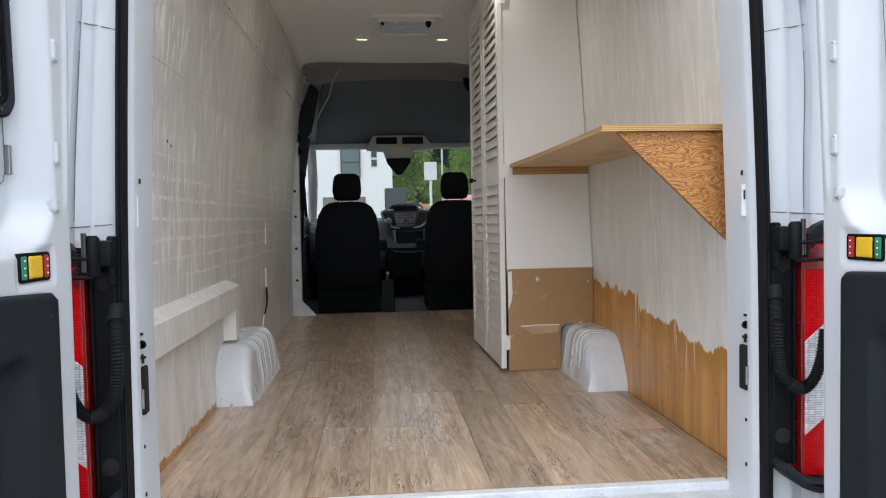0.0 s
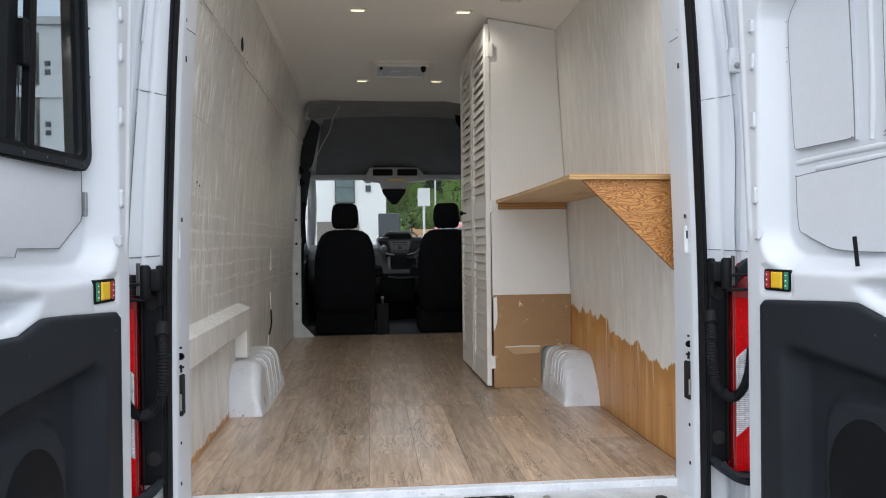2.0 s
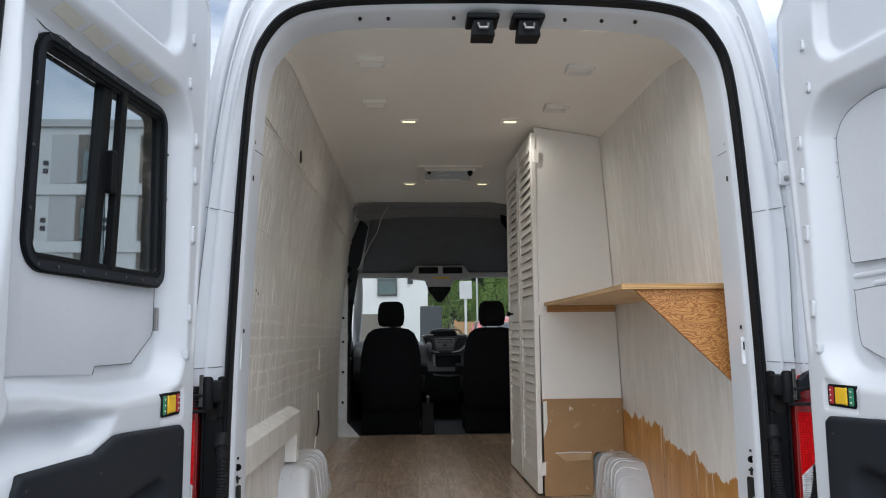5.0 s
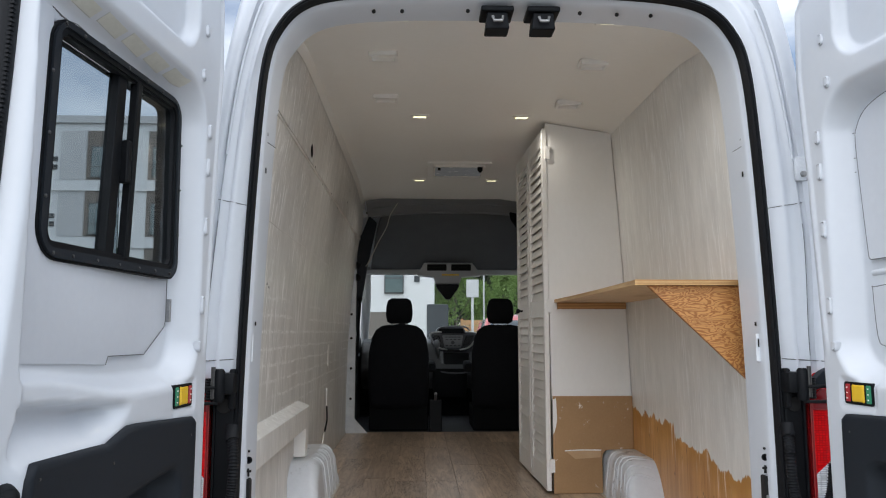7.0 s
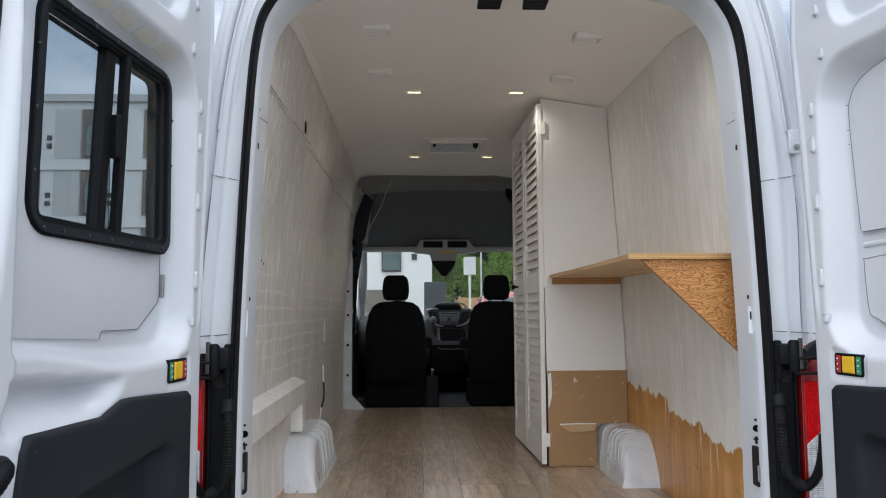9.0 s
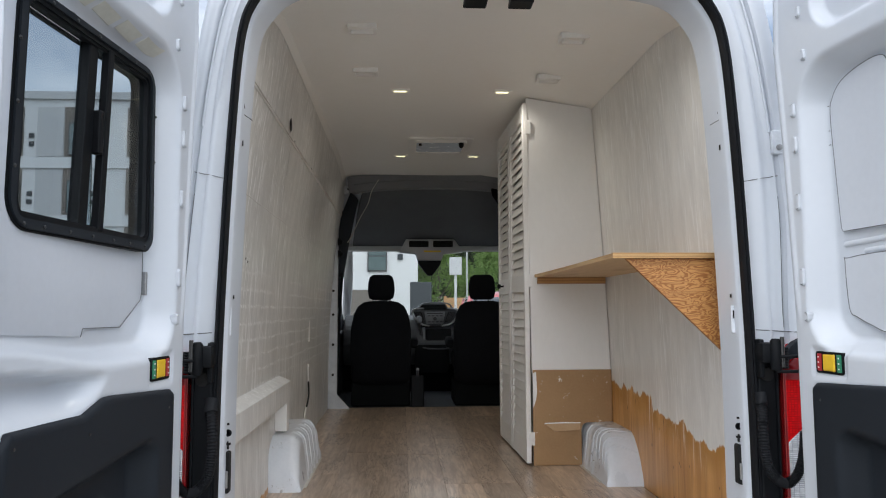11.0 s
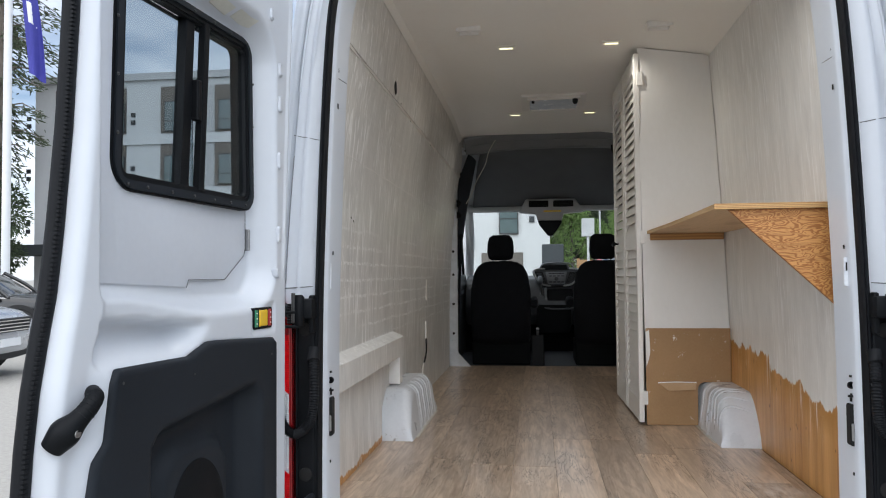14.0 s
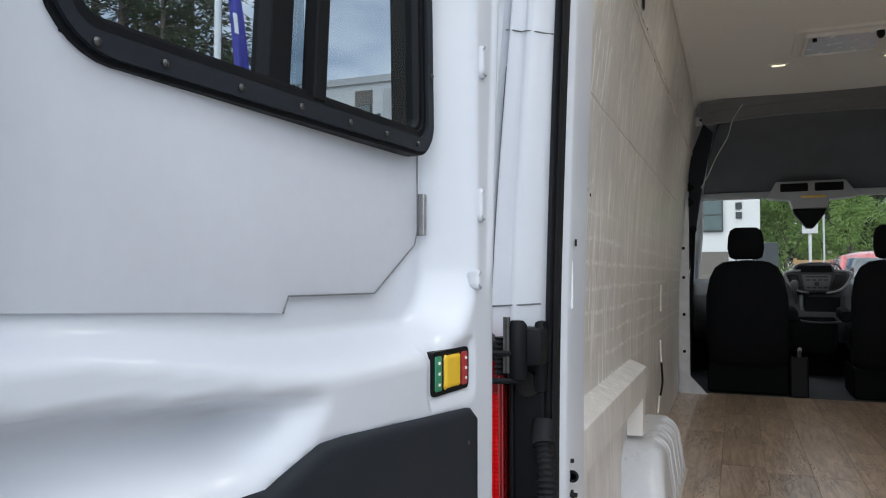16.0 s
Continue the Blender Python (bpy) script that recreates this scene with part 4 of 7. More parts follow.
def rear_door(sx, windowed, inset):
    if sx < 0:
        m = Matrix(((-0.1045, 0.9945, 0, -0.835), (-0.9945, -0.1045, 0, -0.11), (0, 0, 1, 0), (0, 0, 0, 1)))
        label = "open white van door with a black-framed sliding window"
    else:
        m = Matrix(((0.1045, 0.9945, 0, 0.871), (-0.9945, 0.1045, 0, -0.11), (0, 0, 1, 0), (0, 0, 0, 1)))
        label = "open white van door with blank pressed panels"
    d = local_thing("rear_door", m, label, "van door", "rear doors")
    S = -sx

    def P(u, w, z):
        return Vector((u, S * w, z))

    def coords(s, t):
        z = Z0 + (Z1 - Z0) * t
        a, b = curve_at(UHINGE, z) + inset, curve_at(UEDGE, z)
        k = s + 0.0
        return a + (b - a) * k, z

    def front(s, t):
        u, z = coords(s, t)
        return P(u, door_depth(u, z, inset), z)

    def back(s, t):
        u, z = coords(s, t)
        return P(u - 0.06 * s ** 8, -0.094 - 0.003 * step(0.3, 0.0, abs(s - 0.5)), z)

    def keep(s, t):
        u, z = coords(s, t)
        return not (windowed and 0.128 < u < 0.700 and 1.700 < z < 2.145)
    shell = part("door_shell", slab(190, 260, front, back, keep), WHITE, d, smooth=180)

    # edge seal with teeth
    pts = []
    for i in range(160):
        z = 0.62 + (2.56 - 0.62) * i / 159
        pts.append(P(curve_at(UEDGE, z) - 0.002, -0.058, z))
    seal = part("edge_seal", tube(pts, 0.0165, 10), RUBBER, d, "black rubber edge seal", smooth=60)
    bm = bmesh.new()
    for i in range(230):
        z = 0.64 + 0.0082 * i
        u = curve_at(UEDGE, z)
        add(bm, box(u + 0.002, u + 0.011, min(S * -0.0415, S * -0.049), max(S * -0.0415, S * -0.049), z, z + 0.0045))
    part("seal_teeth", bm, RUBBER, seal)

    # stops along the hinge edge
    for u, z, h in ((0.068, 1.512, 0.014), (0.057, 1.622, 0.024), (0.052, 1.835, 0.024), (0.048, 2.0, 0.024), (0.046, 2.10, 0.020), (0.100, 2.245, 0.016), (0.085, 2.375, 0.016)):
        a, b = sorted((S * -0.02, S * 0.007))
        part("edge_stop", prism(rounded(u - 0.009, u + 0.009, z - h, z + h, 0.008), "y", a, b, 0.004), WHITE, d, smooth=60)

    # marker lamp in three colours
    a, b = sorted((S * -0.020, S * -0.003))
    mk = part("marker_lamp", prism(rounded(0.090, 0.198, 1.361, 1.419, 0.008, 3), "y", a, b), PLASTIC, d, "square marker in yellow, green and red")
    g0, g1, r0, r1 = (0.174, 0.191, 0.097, 0.114)
    c, e = sorted((S * -0.008, S * -0.001))
    part("green_reflector", prism(rounded(g0, g1, 1.367, 1.413, 0.003), "y", c, e, 0.001), GREEN, mk)
    part("red_reflector", prism(rounded(r0, r1, 1.367, 1.413, 0.003), "y", c, e, 0.001), RED_REFL, mk)
    c, e = sorted((S * -0.008, S * 0.001))
    part("yellow_lens", prism(rounded(0.121, 0.166, 1.368, 1.412, 0.004), "y", c, e, 0.004), YELLOW, mk)
    for u in (0.1035, 0.1825):
        for z in (1.376, 1.390, 1.404):
            c, e = sorted((S * -0.003, S * 0.0005))
            part("reflector_dot", box(u - 0.0017, u + 0.0017, c, e, z - 0.0017, z + 0.0017), LOUVRE, mk)

    # dark trim panel with a pocket and a speaker
    def tc(s, t):
        zz = 0.60 + t * 0.735
        ur = curve_at(((0.6, 0.84), (1.10, 0.838), (1.17, 0.822), (1.20, 0.79), (1.335, 0.772)), zz)
        u = 0.080 + s * (ur - 0.080)
        return u, 0.60 + t * (trim_top(u) - 0.60)

    def corner(s, t):
        u, z = tc(s, t)
        d = max(0.0, 1 - min(s, 1 - s) / 0.035)
        return u, z - 0.022 * d * d * step(0.80, 1.0, t)

    def tfront(s, t):
        u, z = corner(s, t)
        w = 0.011
        w -= 0.06 * inside(u, z, 0.17, 0.66, 0.62, 1.235 - 0.10 * (u - 0.2), 0.06, 0.05)
        w += 0.028 * inside(u, z, 0.27, 0.60, 0.62, 1.14, 0.12, 0.04)
        for q, lim in ((s, 0.012), (1 - s, 0.012), (1 - t, 0.01)):
            w -= 0.007 * (1 - step(0, lim, q))
        return P(u, w, z)

    def tback(s, t):
        u, z = corner(s, t)
        return P(u, -0.062, z)
    trim = part("trim_panel", slab(70, 90, tfront, tback), TRIM, d, "dark moulded plastic trim panel", smooth=180)
    ring = [(0.43 + 0.115 * math.cos(a) + 0.01 * math.sin(a), 0.93 + 0.15 * math.sin(a)) for a in [2 * math.pi * i / 40 for i in range(40)]]
    c, e = sorted((S * -0.03, S * -0.018))
    part("speaker_grille", prism(ring, "y", c, e, 0.003), PLASTIC, trim, "black oval speaker grille", smooth=40)
    for u, z in ((0.12, 1.29), (0.745, 1.30), (0.50, 1.285)):
        c, e = sorted((S * 0.0, S * 0.012))
        part("trim_clip", lathe([(0.003, c), (0.003, e)], "y", (u, 0, z), 10), DARK_METAL, trim)

    # pull handle
    c, e = sorted((S * -0.03, S * 0.0))
    path = spline([P(0.888, -0.026, 1.206), P(0.880, -0.008, 1.230), P(0.866, 0.006, 1.250), P(0.848, 0.014, 1.268), P(0.826, 0.012, 1.285), P(0.808, -0.008, 1.292)], 10)
    n = len(path)
    handle = part("pull_handle", tube(path, lambda i: 0.019 + 0.009 * math.exp(-((i / n - 0.22) / 0.16) ** 2) - 0.004 * (i / n), 12), PLASTIC, d, "black grab handle", smooth=60)
    c, e = sorted((S * 0.012, S * 0.022))
    part("handle_screw", lathe([(0.008, c), (0.007, e)], "y", (0.879, 0, 1.232), 14), METAL, handle)
    for k in range(7):
        a = path[int((0.42 + 0.065 * k) * n)]
        b = path[int((0.42 + 0.065 * k) * n) + 1]
        part("grip_rib", tube([a, a.lerp(b, 0.5)], 0.0186 - 0.0004 * k, 12), RUBBER, handle)
    return d, P, S


door_l, PL, SL = rear_door(-1, True, -0.006)
door_r, PR, SR = rear_door(1, False, 0.0)

# sliding window of the left door
def leaning(pts):
    """The window leans a little: its upper corners stand nearer together."""
    return [(u + (0.013 if u < 0.42 else -0.013) * (z - 1.685) / 0.465, z) for u, z in pts]


fo, fi = leaning(rounded(0.117, 0.713, 1.684, 2.160, (0.045, 0.068, 0.06, 0.05), 8)), leaning(rounded(0.143, 0.679, 1.717, 2.133, (0.022, 0.026, 0.026, 0.022), 8))
win = part("window_frame", ring_prism(fo, fi, "y", -0.100, -0.046), PLASTIC, door_l, "black aluminium window frame with rivets")
part("frame_lip", ring_prism(leaning(rounded(0.122, 0.708, 1.689, 2.155, (0.042, 0.063, 0.056, 0.046), 8)), leaning(rounded(0.137, 0.690, 1.708, 2.143, 0.028, 8)), "y", -0.046, -0.041), TRIM, win)
part("glazing_bead", ring_prism(leaning(rounded(0.141, 0.682, 1.715, 2.135, 0.024, 8)), leaning(rounded(0.147, 0.674, 1.722, 2.128, 0.019, 8)), "y", -0.064, -0.051), RUBBER, win)
for u, hw, w0, w1 in ((0.381, 0.011, -0.066, -0.044), (0.434, 0.018, -0.086, -0.058)):
    part("mullion", prism([(u - hw, 1.712), (u + hw, 1.712), (u + hw - 0.026, 2.138), (u - hw - 0.026, 2.138)], "y", w0, w1, 0.003), PLASTIC, win, "black window bar")
part("window_catch", box(0.384, 0.404, -0.066, -0.042, 1.885, 1.985, 0.004), PLASTIC, win, "black sliding catch")
for u0, u1, w in ((0.146, 0.43, -0.061), (0.372, 0.680, -0.076)):
    pane = part("pane", prism(leaning([(u0, 1.719), (u1, 1.719), (u1, 2.131), (u0, 2.131)]), "y", w - 0.002, w + 0.002), GLASS, win, "tinted sliding pane")
    pane.visible_shadow = False
for u in (0.17, 0.25, 0.33, 0.42, 0.51, 0.60, 0.665):
    for z in (1.698, 2.147):
        part("rivet", lathe([(0.0036, 0.0), (0.0036, 0.002), (0.0015, 0.0035)], "y", (u, -0.0412, z), 10), DARK_METAL, win)
for z in (1.80, 1.92, 2.04):
    for u in (0.131, 0.699):
        part("rivet", lathe([(0.0036, 0.0), (0.0036, 0.002), (0.0015, 0.0035)], "y", (u, -0.0412, z), 10), DARK_METAL, win)
# flat sheet under the window with a stepped lower edge
sheet = [(0.128, 1.700), (0.128, 1.582), (0.135, 1.562), (0.240, 1.496), (0.417, 1.497), (0.426, 1.479), (0.562, 1.486), (0.775, 1.495), (0.762, 2.165), (0.690, 2.165), (0.690, 1.700)]
def sheet_w(u):
    return -0.066 + 0.016 * step(0.15, 0.70, u)


bm = prism(sheet, "y", -0.078, -0.066, 0.001)
bmesh.ops.subdivide_edges(bm, edges=[e for e in bm.edges if abs(e.verts[0].co.x - e.verts[1].co.x) > 0.1], cuts=6)
for v in bm.verts:
    v.co.y += sheet_w(v.co.x) + 0.066
part("filler_sheet", bm, WHITE_FLAT, door_l, "flat grey-white filler sheet", smooth=30)
part("sheet_gap", tube([Vector((u, sheet_w(u) + 0.0004, z)) for u, z in [(0.1285, 1.690)] + sheet[1:6]], 0.0011, 5), SEAM, door_l)
part("sheet_clip", box(0.118, 0.127, -0.070, -0.055, 1.575, 1.635, 0.002), METAL, door_l, "small metal clip")
TAPE = mottled("glue_residue", (0.56, 0.56, 0.50), (0.68, 0.68, 0.63), 0.7, scale=30)


def on_sheet(u, z, proud):
    return Vector((u, door_depth(u, z, -0.006) + proud, z))


for k in range(5):
    u0 = 0.155 + 0.108 * k
    part("glue_residue", slab(4, 3, lambda s, t: on_sheet(u0 + 0.088 * s, 2.192 + 0.017 * t + 0.003 * s, 0.0025), lambda s, t: on_sheet(u0 + 0.088 * s, 2.192 + 0.017 * t + 0.003 * s, -0.002)), TAPE, door_l, "yellowed strip of old tape")
part("flange_gap", tube([on_sheet(0.16 + 0.028 * k, 2.166 + 0.004 * math.sin(1.7 * k), 0.0006) for k in range(20)], lambda i: 0.0012 + 0.0008 * (i % 3 == 0), 5), SEAM, door_l)

# blank pressed panels of the right door: two upright ones, beads between, a broad one below
for outline in ([(0.150, 1.7425), (0.165, 1.742), (0.25, 1.743), (0.335, 1.744), (0.352, 1.749), (0.360, 1.768), (0.342, 2.10), (0.330, 2.160), (0.306, 2.176), (0.262, 2.176), (0.205, 2.166), (0.158, 2.147), (0.130, 2.115), (0.119, 2.070), (0.130, 1.90), (0.141, 1.765), (0.143, 1.750)],
                [(0.470, 1.752), (0.72, 1.752), (0.735, 1.77), (0.715, 2.12), (0.69, 2.165), (0.50, 2.178), (0.455, 2.165), (0.446, 2.12), (0.458, 1.765)],
                [(0.158, 1.535), (0.186, 1.512), (0.240, 1.490), (0.300, 1.473), (0.45, 1.468), (0.70, 1.474), (0.735, 1.50), (0.735, 1.684), (0.30, 1.677), (0.160, 1.669), (0.149, 1.660)]):
    outline = [(p.x, p.y) for p in spline([(u, z, 0) for u, z in outline], 4, True)]
    part("pressed_panel", prism(outline, "y", 0.060, 0.080), WHITE_FLAT, door_r, "flat pressed panel")
    part("panel_gap", tube([Vector((u, 0.0605, z)) for u, z in outline], 0.0014, 5, True), SEAM, door_r)
for pts in (((0.140, 1.707), (0.40, 1.716), (0.74, 1.722)), ((0.215, 1.684), (0.45, 1.692), (0.74, 1.696)), ((0.402, 1.735), (0.404, 1.90), (0.392, 2.16))):
    part("pressed_bead", tube(spline([Vector((u, 0.074, z)) for u, z in pts], 8), 0.0085, 10), WHITE, door_r, smooth=60)
for z in (1.985, 2.025, 2.095):
    part("weld_mark", tube([Vector((0.083, 0.062, z)), Vector((0.108, 0.066, z + 0.004))], 0.0012, 5), SEAM, door_r)
part("lock_pin", tube([Vector((0.418, 0.016, 1.435)), Vector((0.413, 0.012, 1.505))], 0.0048, 10), PLASTIC, door_r, "short black lock pin")

# ---- wheel arches ----
def wheel_arch(sx, wall_x):
    t = thing("wheel_arch", (CX + sx * 0.77, 1.85, F), "white painted steel wheel arch with pressed ribs and scuffs", "wheel arch", "wheel arches")
    inner = sx * 0.697

    def pt(s, q):
        y = 1.245 + 0.86 * s
        rise = math.sin(math.pi / 2 * min(1.0, max(0.0, s / 0.22))) ** 0.7 * min(1.0, max(0.0, (1 - s) / 0.16)) ** 0.6
        h = 0.226 * (0.01 + 0.99 * rise)
        wide = abs(wall_x - inner) + 0.03
        rib = 0.006 * (step(0.0, 0.10, (s * 7) % 1) * (1 - step(0.22, 0.34, (s * 7) % 1)) if s > 0.27 and q > 0.3 else 0)
        r = 0.058 * min(1, h / 0.1)
        # across: wall -> top -> rounded shoulder -> side down to the floor
        top = wide - r - 0.026 * h / 0.25
        L1, L2, L3 = top, r * 1.57, max(0.001, h - r)
        d = q * (L1 + L2 + L3)
        if d < L1:
            a, z = d, h + rib
        elif d < L1 + L2:
            ang = (d - L1) / r
            a, z = top + (r + rib) * math.sin(ang), h - r + (r + rib) * math.cos(ang)
        else:
            k = (d - L1 - L2) / L3
            a, z = top + r + rib + 0.026 * k * h / 0.25, (h - r) * (1 - k)
        x = wall_x - sx * (-0.03 + a) if sx > 0 else wall_x + (a - 0.03)
        return Vector((x, y, F + z - 0.002))
    part("arch_shell", slab(96, 40, pt, lambda s, q: pt(s, q) - Vector((0, 0, 0.003)) + Vector((sx * 0.003, 0, 0))), ARCH, t, smooth=50)
    for s in (0.335, 0.48, 0.62, 0.76):
        part("rib", tube([pt(s, 0.34 + 0.60 * k / 14) + Vector((-sx * 0.0, 0, 0)) for k in range(15)], lambda i: 0.010 * (1 - abs(i / 7 - 1) ** 6) + 0.0015, 8), ARCH, t, smooth=60)
    if sx > 0:
        for s, w in ((0.075, 0.0042), (0.125, 0.0042), (0.19, 0.005), (0.255, 0.006)):
            part("crease", tube([pt(s + 0.03 * math.sin(math.pi * k / 14), 0.12 + 0.70 * k / 14) for k in range(15)], lambda i: w * (1 - abs(i / 7 - 1) ** 4) + 0.0006, 8), ARCH, t, smooth=60)
    part("foot_flange", box(*sorted((inner - sx * 0.012, inner + sx * 0.02)), 1.33, 2.02, F + 0.0005, F + 0.0035), SEALANT, t, "old sealant along the foot")


wheel_arch(-1, -0.866)
wheel_arch(1, 0.872)

# ---- ledge along the left wall ----
ledge = thing("wall_ledge", (-0.82, 0.9, 0.96), "white painted wooden rail with a short post, along the wall", "rail")
part("rail", prism([(-0.856, 1.215), (-0.800, 1.190), (-0.796, 1.188), (-0.796, 1.092), (-0.802, 1.088), (-0.858, 1.088)], "y", 0.13, 1.56, 0.002), WALL_FOOT, ledge)
part("post", box(-0.856, -0.800, 1.472, 1.545, 0.955, 1.089, 0.002), CAB_WHITE, ledge)
lower_panel = tagged(part("lower_wall_panel", box(-0.868, -0.842, 0.13, 1.235, F, 1.09, 0.002), WALL_FOOT), "scuffed white plywood panel under the wall rail", "wall panel")

# ---- cabinet with louvred folding doors ----
cab = thing("tall_cabinet", (0.65, 2.15, F), "tall cream cabinet with white louvred doors, hardboard patch at its foot", "cabinet")
FX = 0.441
wall_edge = [(curve_at(RWALL, z) - 0.003, z) for z in (0.725, 1.0, 1.3, 1.6, 1.9, 2.2, 2.45, 2.60)]
part("side_panel", prism([(FX, 1.20), (FX - 0.012, 2.686), (0.790, 2.632)] + [p for p in wall_edge[::-1] if 1.2 < p[1] < 2.6] + [(0.866, 1.20)], "y", 1.727, 1.745, 0.001), CAB_WHITE, cab, "cream painted side panel")
notch = [(0.444, 0.722), (0.70, 0.722), (0.700, 0.90)] + [(0.735 - 0.035 * math.cos(radians(a)), 0.905 + 0.037 * math.sin(radians(a))) for a in (10, 30, 50, 70, 90)] + [(0.866, 0.945), (0.866, 1.217), (0.445, 1.217)]
part("hardboard_patch", prism(notch, "y", 1.719, 1.7265, 0.001), CARD, cab, "brown hardboard patch with a notch for the wheel arch")
flap = part("hardboard_flap", prism([(0.505, 0.937), (0.692, 0.940), (0.688, 0.905), (0.555, 0.897)], "y", 1.709, 1.7185, 0.001), CARD_LIGHT, cab, "torn strip of hardboard")
part("torn_edge", tube([Vector((0.503, 1.712, 0.939)), Vector((0.60, 1.711, 0.943)), Vector((0.692, 1.712, 0.941))], 0.0035, 6), CAB_WHITE, cab)
part("paint_drip", prism([(0.444, 1.20), (0.462, 1.208), (0.466, 1.10), (0.460, 1.06), (0.450, 1.03), (0.444, 1.02)], "y", 1.7165, 1.7188), CAB_WHITE, cab)
part("back_panel", box(0.44, 0.862, 2.60, 2.615, F, 2.60), CAB_WHITE, cab)
part("corner_post", box(FX + 0.010, FX + 0.036, 1.75, 1.78, F + 0.004, 2.66, 0.002), CAB_WHITE, cab)
part("top_rail", box(FX, FX + 0.025, 1.775, 2.615, 2.655, 2.69), CAB_WHITE, cab)


def louvre_leaf(y0, y1, x0, x1, name_label, knob):
    """One leaf between two plan points, standing from the floor to the head."""
    L = math.hypot(x1 - x0, y1 - y0)
    ux, uy = (x1 - x0) / L, (y1 - y0) / L
    z0, z1, th = F + 0.014, 2.655, 0.026

    def world(bm):
        for v in bm.verts:
            s, d, z = v.co
            v.co = Vector((x0 + ux * s - uy * d, y0 + uy * s + ux * d, z))
        return bm
    leaf = part("louvre_door", world(boxes((0, 0.042, 0, th, z0, z1), (L - 0.042, L, 0, th, z0, z1), bev=0.002)), LOUVRE, cab, name_label)
    for a, b in ((z0, z0 + 0.12), (1.63, 1.72), (z1 - 0.09, z1)):
        part("rail", world(box(0.042, L - 0.042, 0.002, th - 0.002, a, b, 0.002, 1)), LOUVRE, leaf)
    n = 0
    for a, b in ((z0 + 0.12, 1.63), (1.72, z1 - 0.09)):
        k = int((b - a) / 0.047)
        for i in range(k):
            zc = a + (i + 0.5) * (b - a) / k
            bm = box(0.041, L - 0.041, -0.003, 0.003, -0.0265, 0.0265, 0.002, 1)
            bmesh.ops.rotate(bm, verts=bm.verts[:], cent=(0, 0, 0), matrix=Euler((radians(-17), 0, 0)).to_matrix())
            for v in bm.verts:
                v.co += Vector((0, th / 2, zc))
            part("slat", world(bm), LOUVRE, leaf)
    if knob:
        bm = lathe([(0.006, 0), (0.006, -0.016), (0.014, -0.022), (0.016, -0.032), (0.010, -0.040)], "y", (L * 0.46, 0, 1.680), 14)
        part("knob", world(bm), PLASTIC, leaf, "small dark knob", smooth=50)
    return leaf


louvre_leaf(2.165, 1.722, 0.398, 0.408, "white louvred folding door leaf", False)
louvre_leaf(2.60, 2.175, 0.386, 0.396, "white louvred folding door leaf with a dark knob", True)
for z in (0.86, 1.69, 2.52):
    part("hinge", box(0.422, 0.452, 1.718, 1.7268, z - 0.035, z + 0.035, 0.001), LOUVRE, cab)

# ---- shelf with its triangular bracket ----
shelf = thing("plywood_shelf", (0.66, 1.0, 1.70), "raw plywood shelf on battens with a triangular fir bracket", "shelf")
zt = 1.722
board = [(0.457, 0.245), (0.840, 0.245), (0.846, 1.722), (0.462, 1.722), (0.470, 1.2), (0.468, 0.8)]
part("shelf_board", prism(board, "z", zt - 0.016, zt, 0.0008), SHELF_WOOD, shelf)
part("front_edge", box(0.457, 0.840, 0.2425, 0.2446, zt - 0.017, zt + 0.001), EDGE_WOOD, shelf, "layered plywood edge")
part("bracket", prism([(0.505, zt - 0.017), (0.838, zt - 0.017), (0.838, 1.385)], "y", 0.262, 0.278, 0.0008), FIR, shelf, "triangular fir plywood bracket with swirling grain")
part("batten", box(0.475, 0.840, 1.696, 1.720, zt - 0.050, zt - 0.017, 0.001), PINE, shelf)
part("batten", box(0.818, 0.842, 0.72, 0.80, zt - 0.060, zt - 0.017, 0.001), PINE, shelf)

# ---- ceiling lamps, blank lamp caps, roof vent ----
def ceil_z(x, y):
    a = (x - 0.03) / 0.755
    return ceiling_point((a + 1) / 2, (y - 0.14) / 3.72).z


lamp_src = None
for x, y in ((-0.255, 3.26), (0.290, 3.26), (-0.255, 1.66), (0.290, 1.66), (-0.333, 0.283), (0.412, 0.285)):
    z = ceil_z(x, y)
    t = local_thing("ceiling_lamp", pose(x, y, z), "small lit rectangular recessed lamp in the ceiling", "lamp", "ceiling lamps")
    o, i = rounded(-0.050, 0.050, -0.034, 0.034, 0.008), rounded(-0.034, 0.034, -0.017, 0.017, 0.005)
    part("bezel", ring_prism(o, i, "z", -0.006, 0.004), CEIL, t)
    part("diffuser", prism(i, "z", -0.003, 0.003), LAMP, t, "glowing warm diffuser")
    led = bpy.data.lights.new("led", "SPOT")
    led.energy, led.spot_size, led.spot_blend, led.shadow_soft_size, led.color = LED_POWER, radians(152), 1.0, 0.0, (1.0, 0.95, 0.86)
    bulb = new("led", led)
    bulb.matrix_basis = Matrix.Translation((0, 0, -0.008))
    bulb.parent = t
for x, y in ((-0.409, 0.77), (0.478, 0.82), (-0.421, 1.32), (0.482, 1.36)):
    t = local_thing("lamp_cap", pose(x, y, ceil_z(x, y)), "blank white lamp cover, unlit, in the ceiling", "lamp cover", "lamp covers")
    part("rim", ring_prism(rounded(-0.06, 0.06, -0.04, 0.04, 0.008), rounded(-0.048, 0.048, -0.028, 0.028, 0.006), "z", -0.020, 0.004), LOUVRE, t)
    part("cap", prism(rounded(-0.048, 0.048, -0.028, 0.028, 0.006), "z", -0.005, 0.004), CEIL, t)
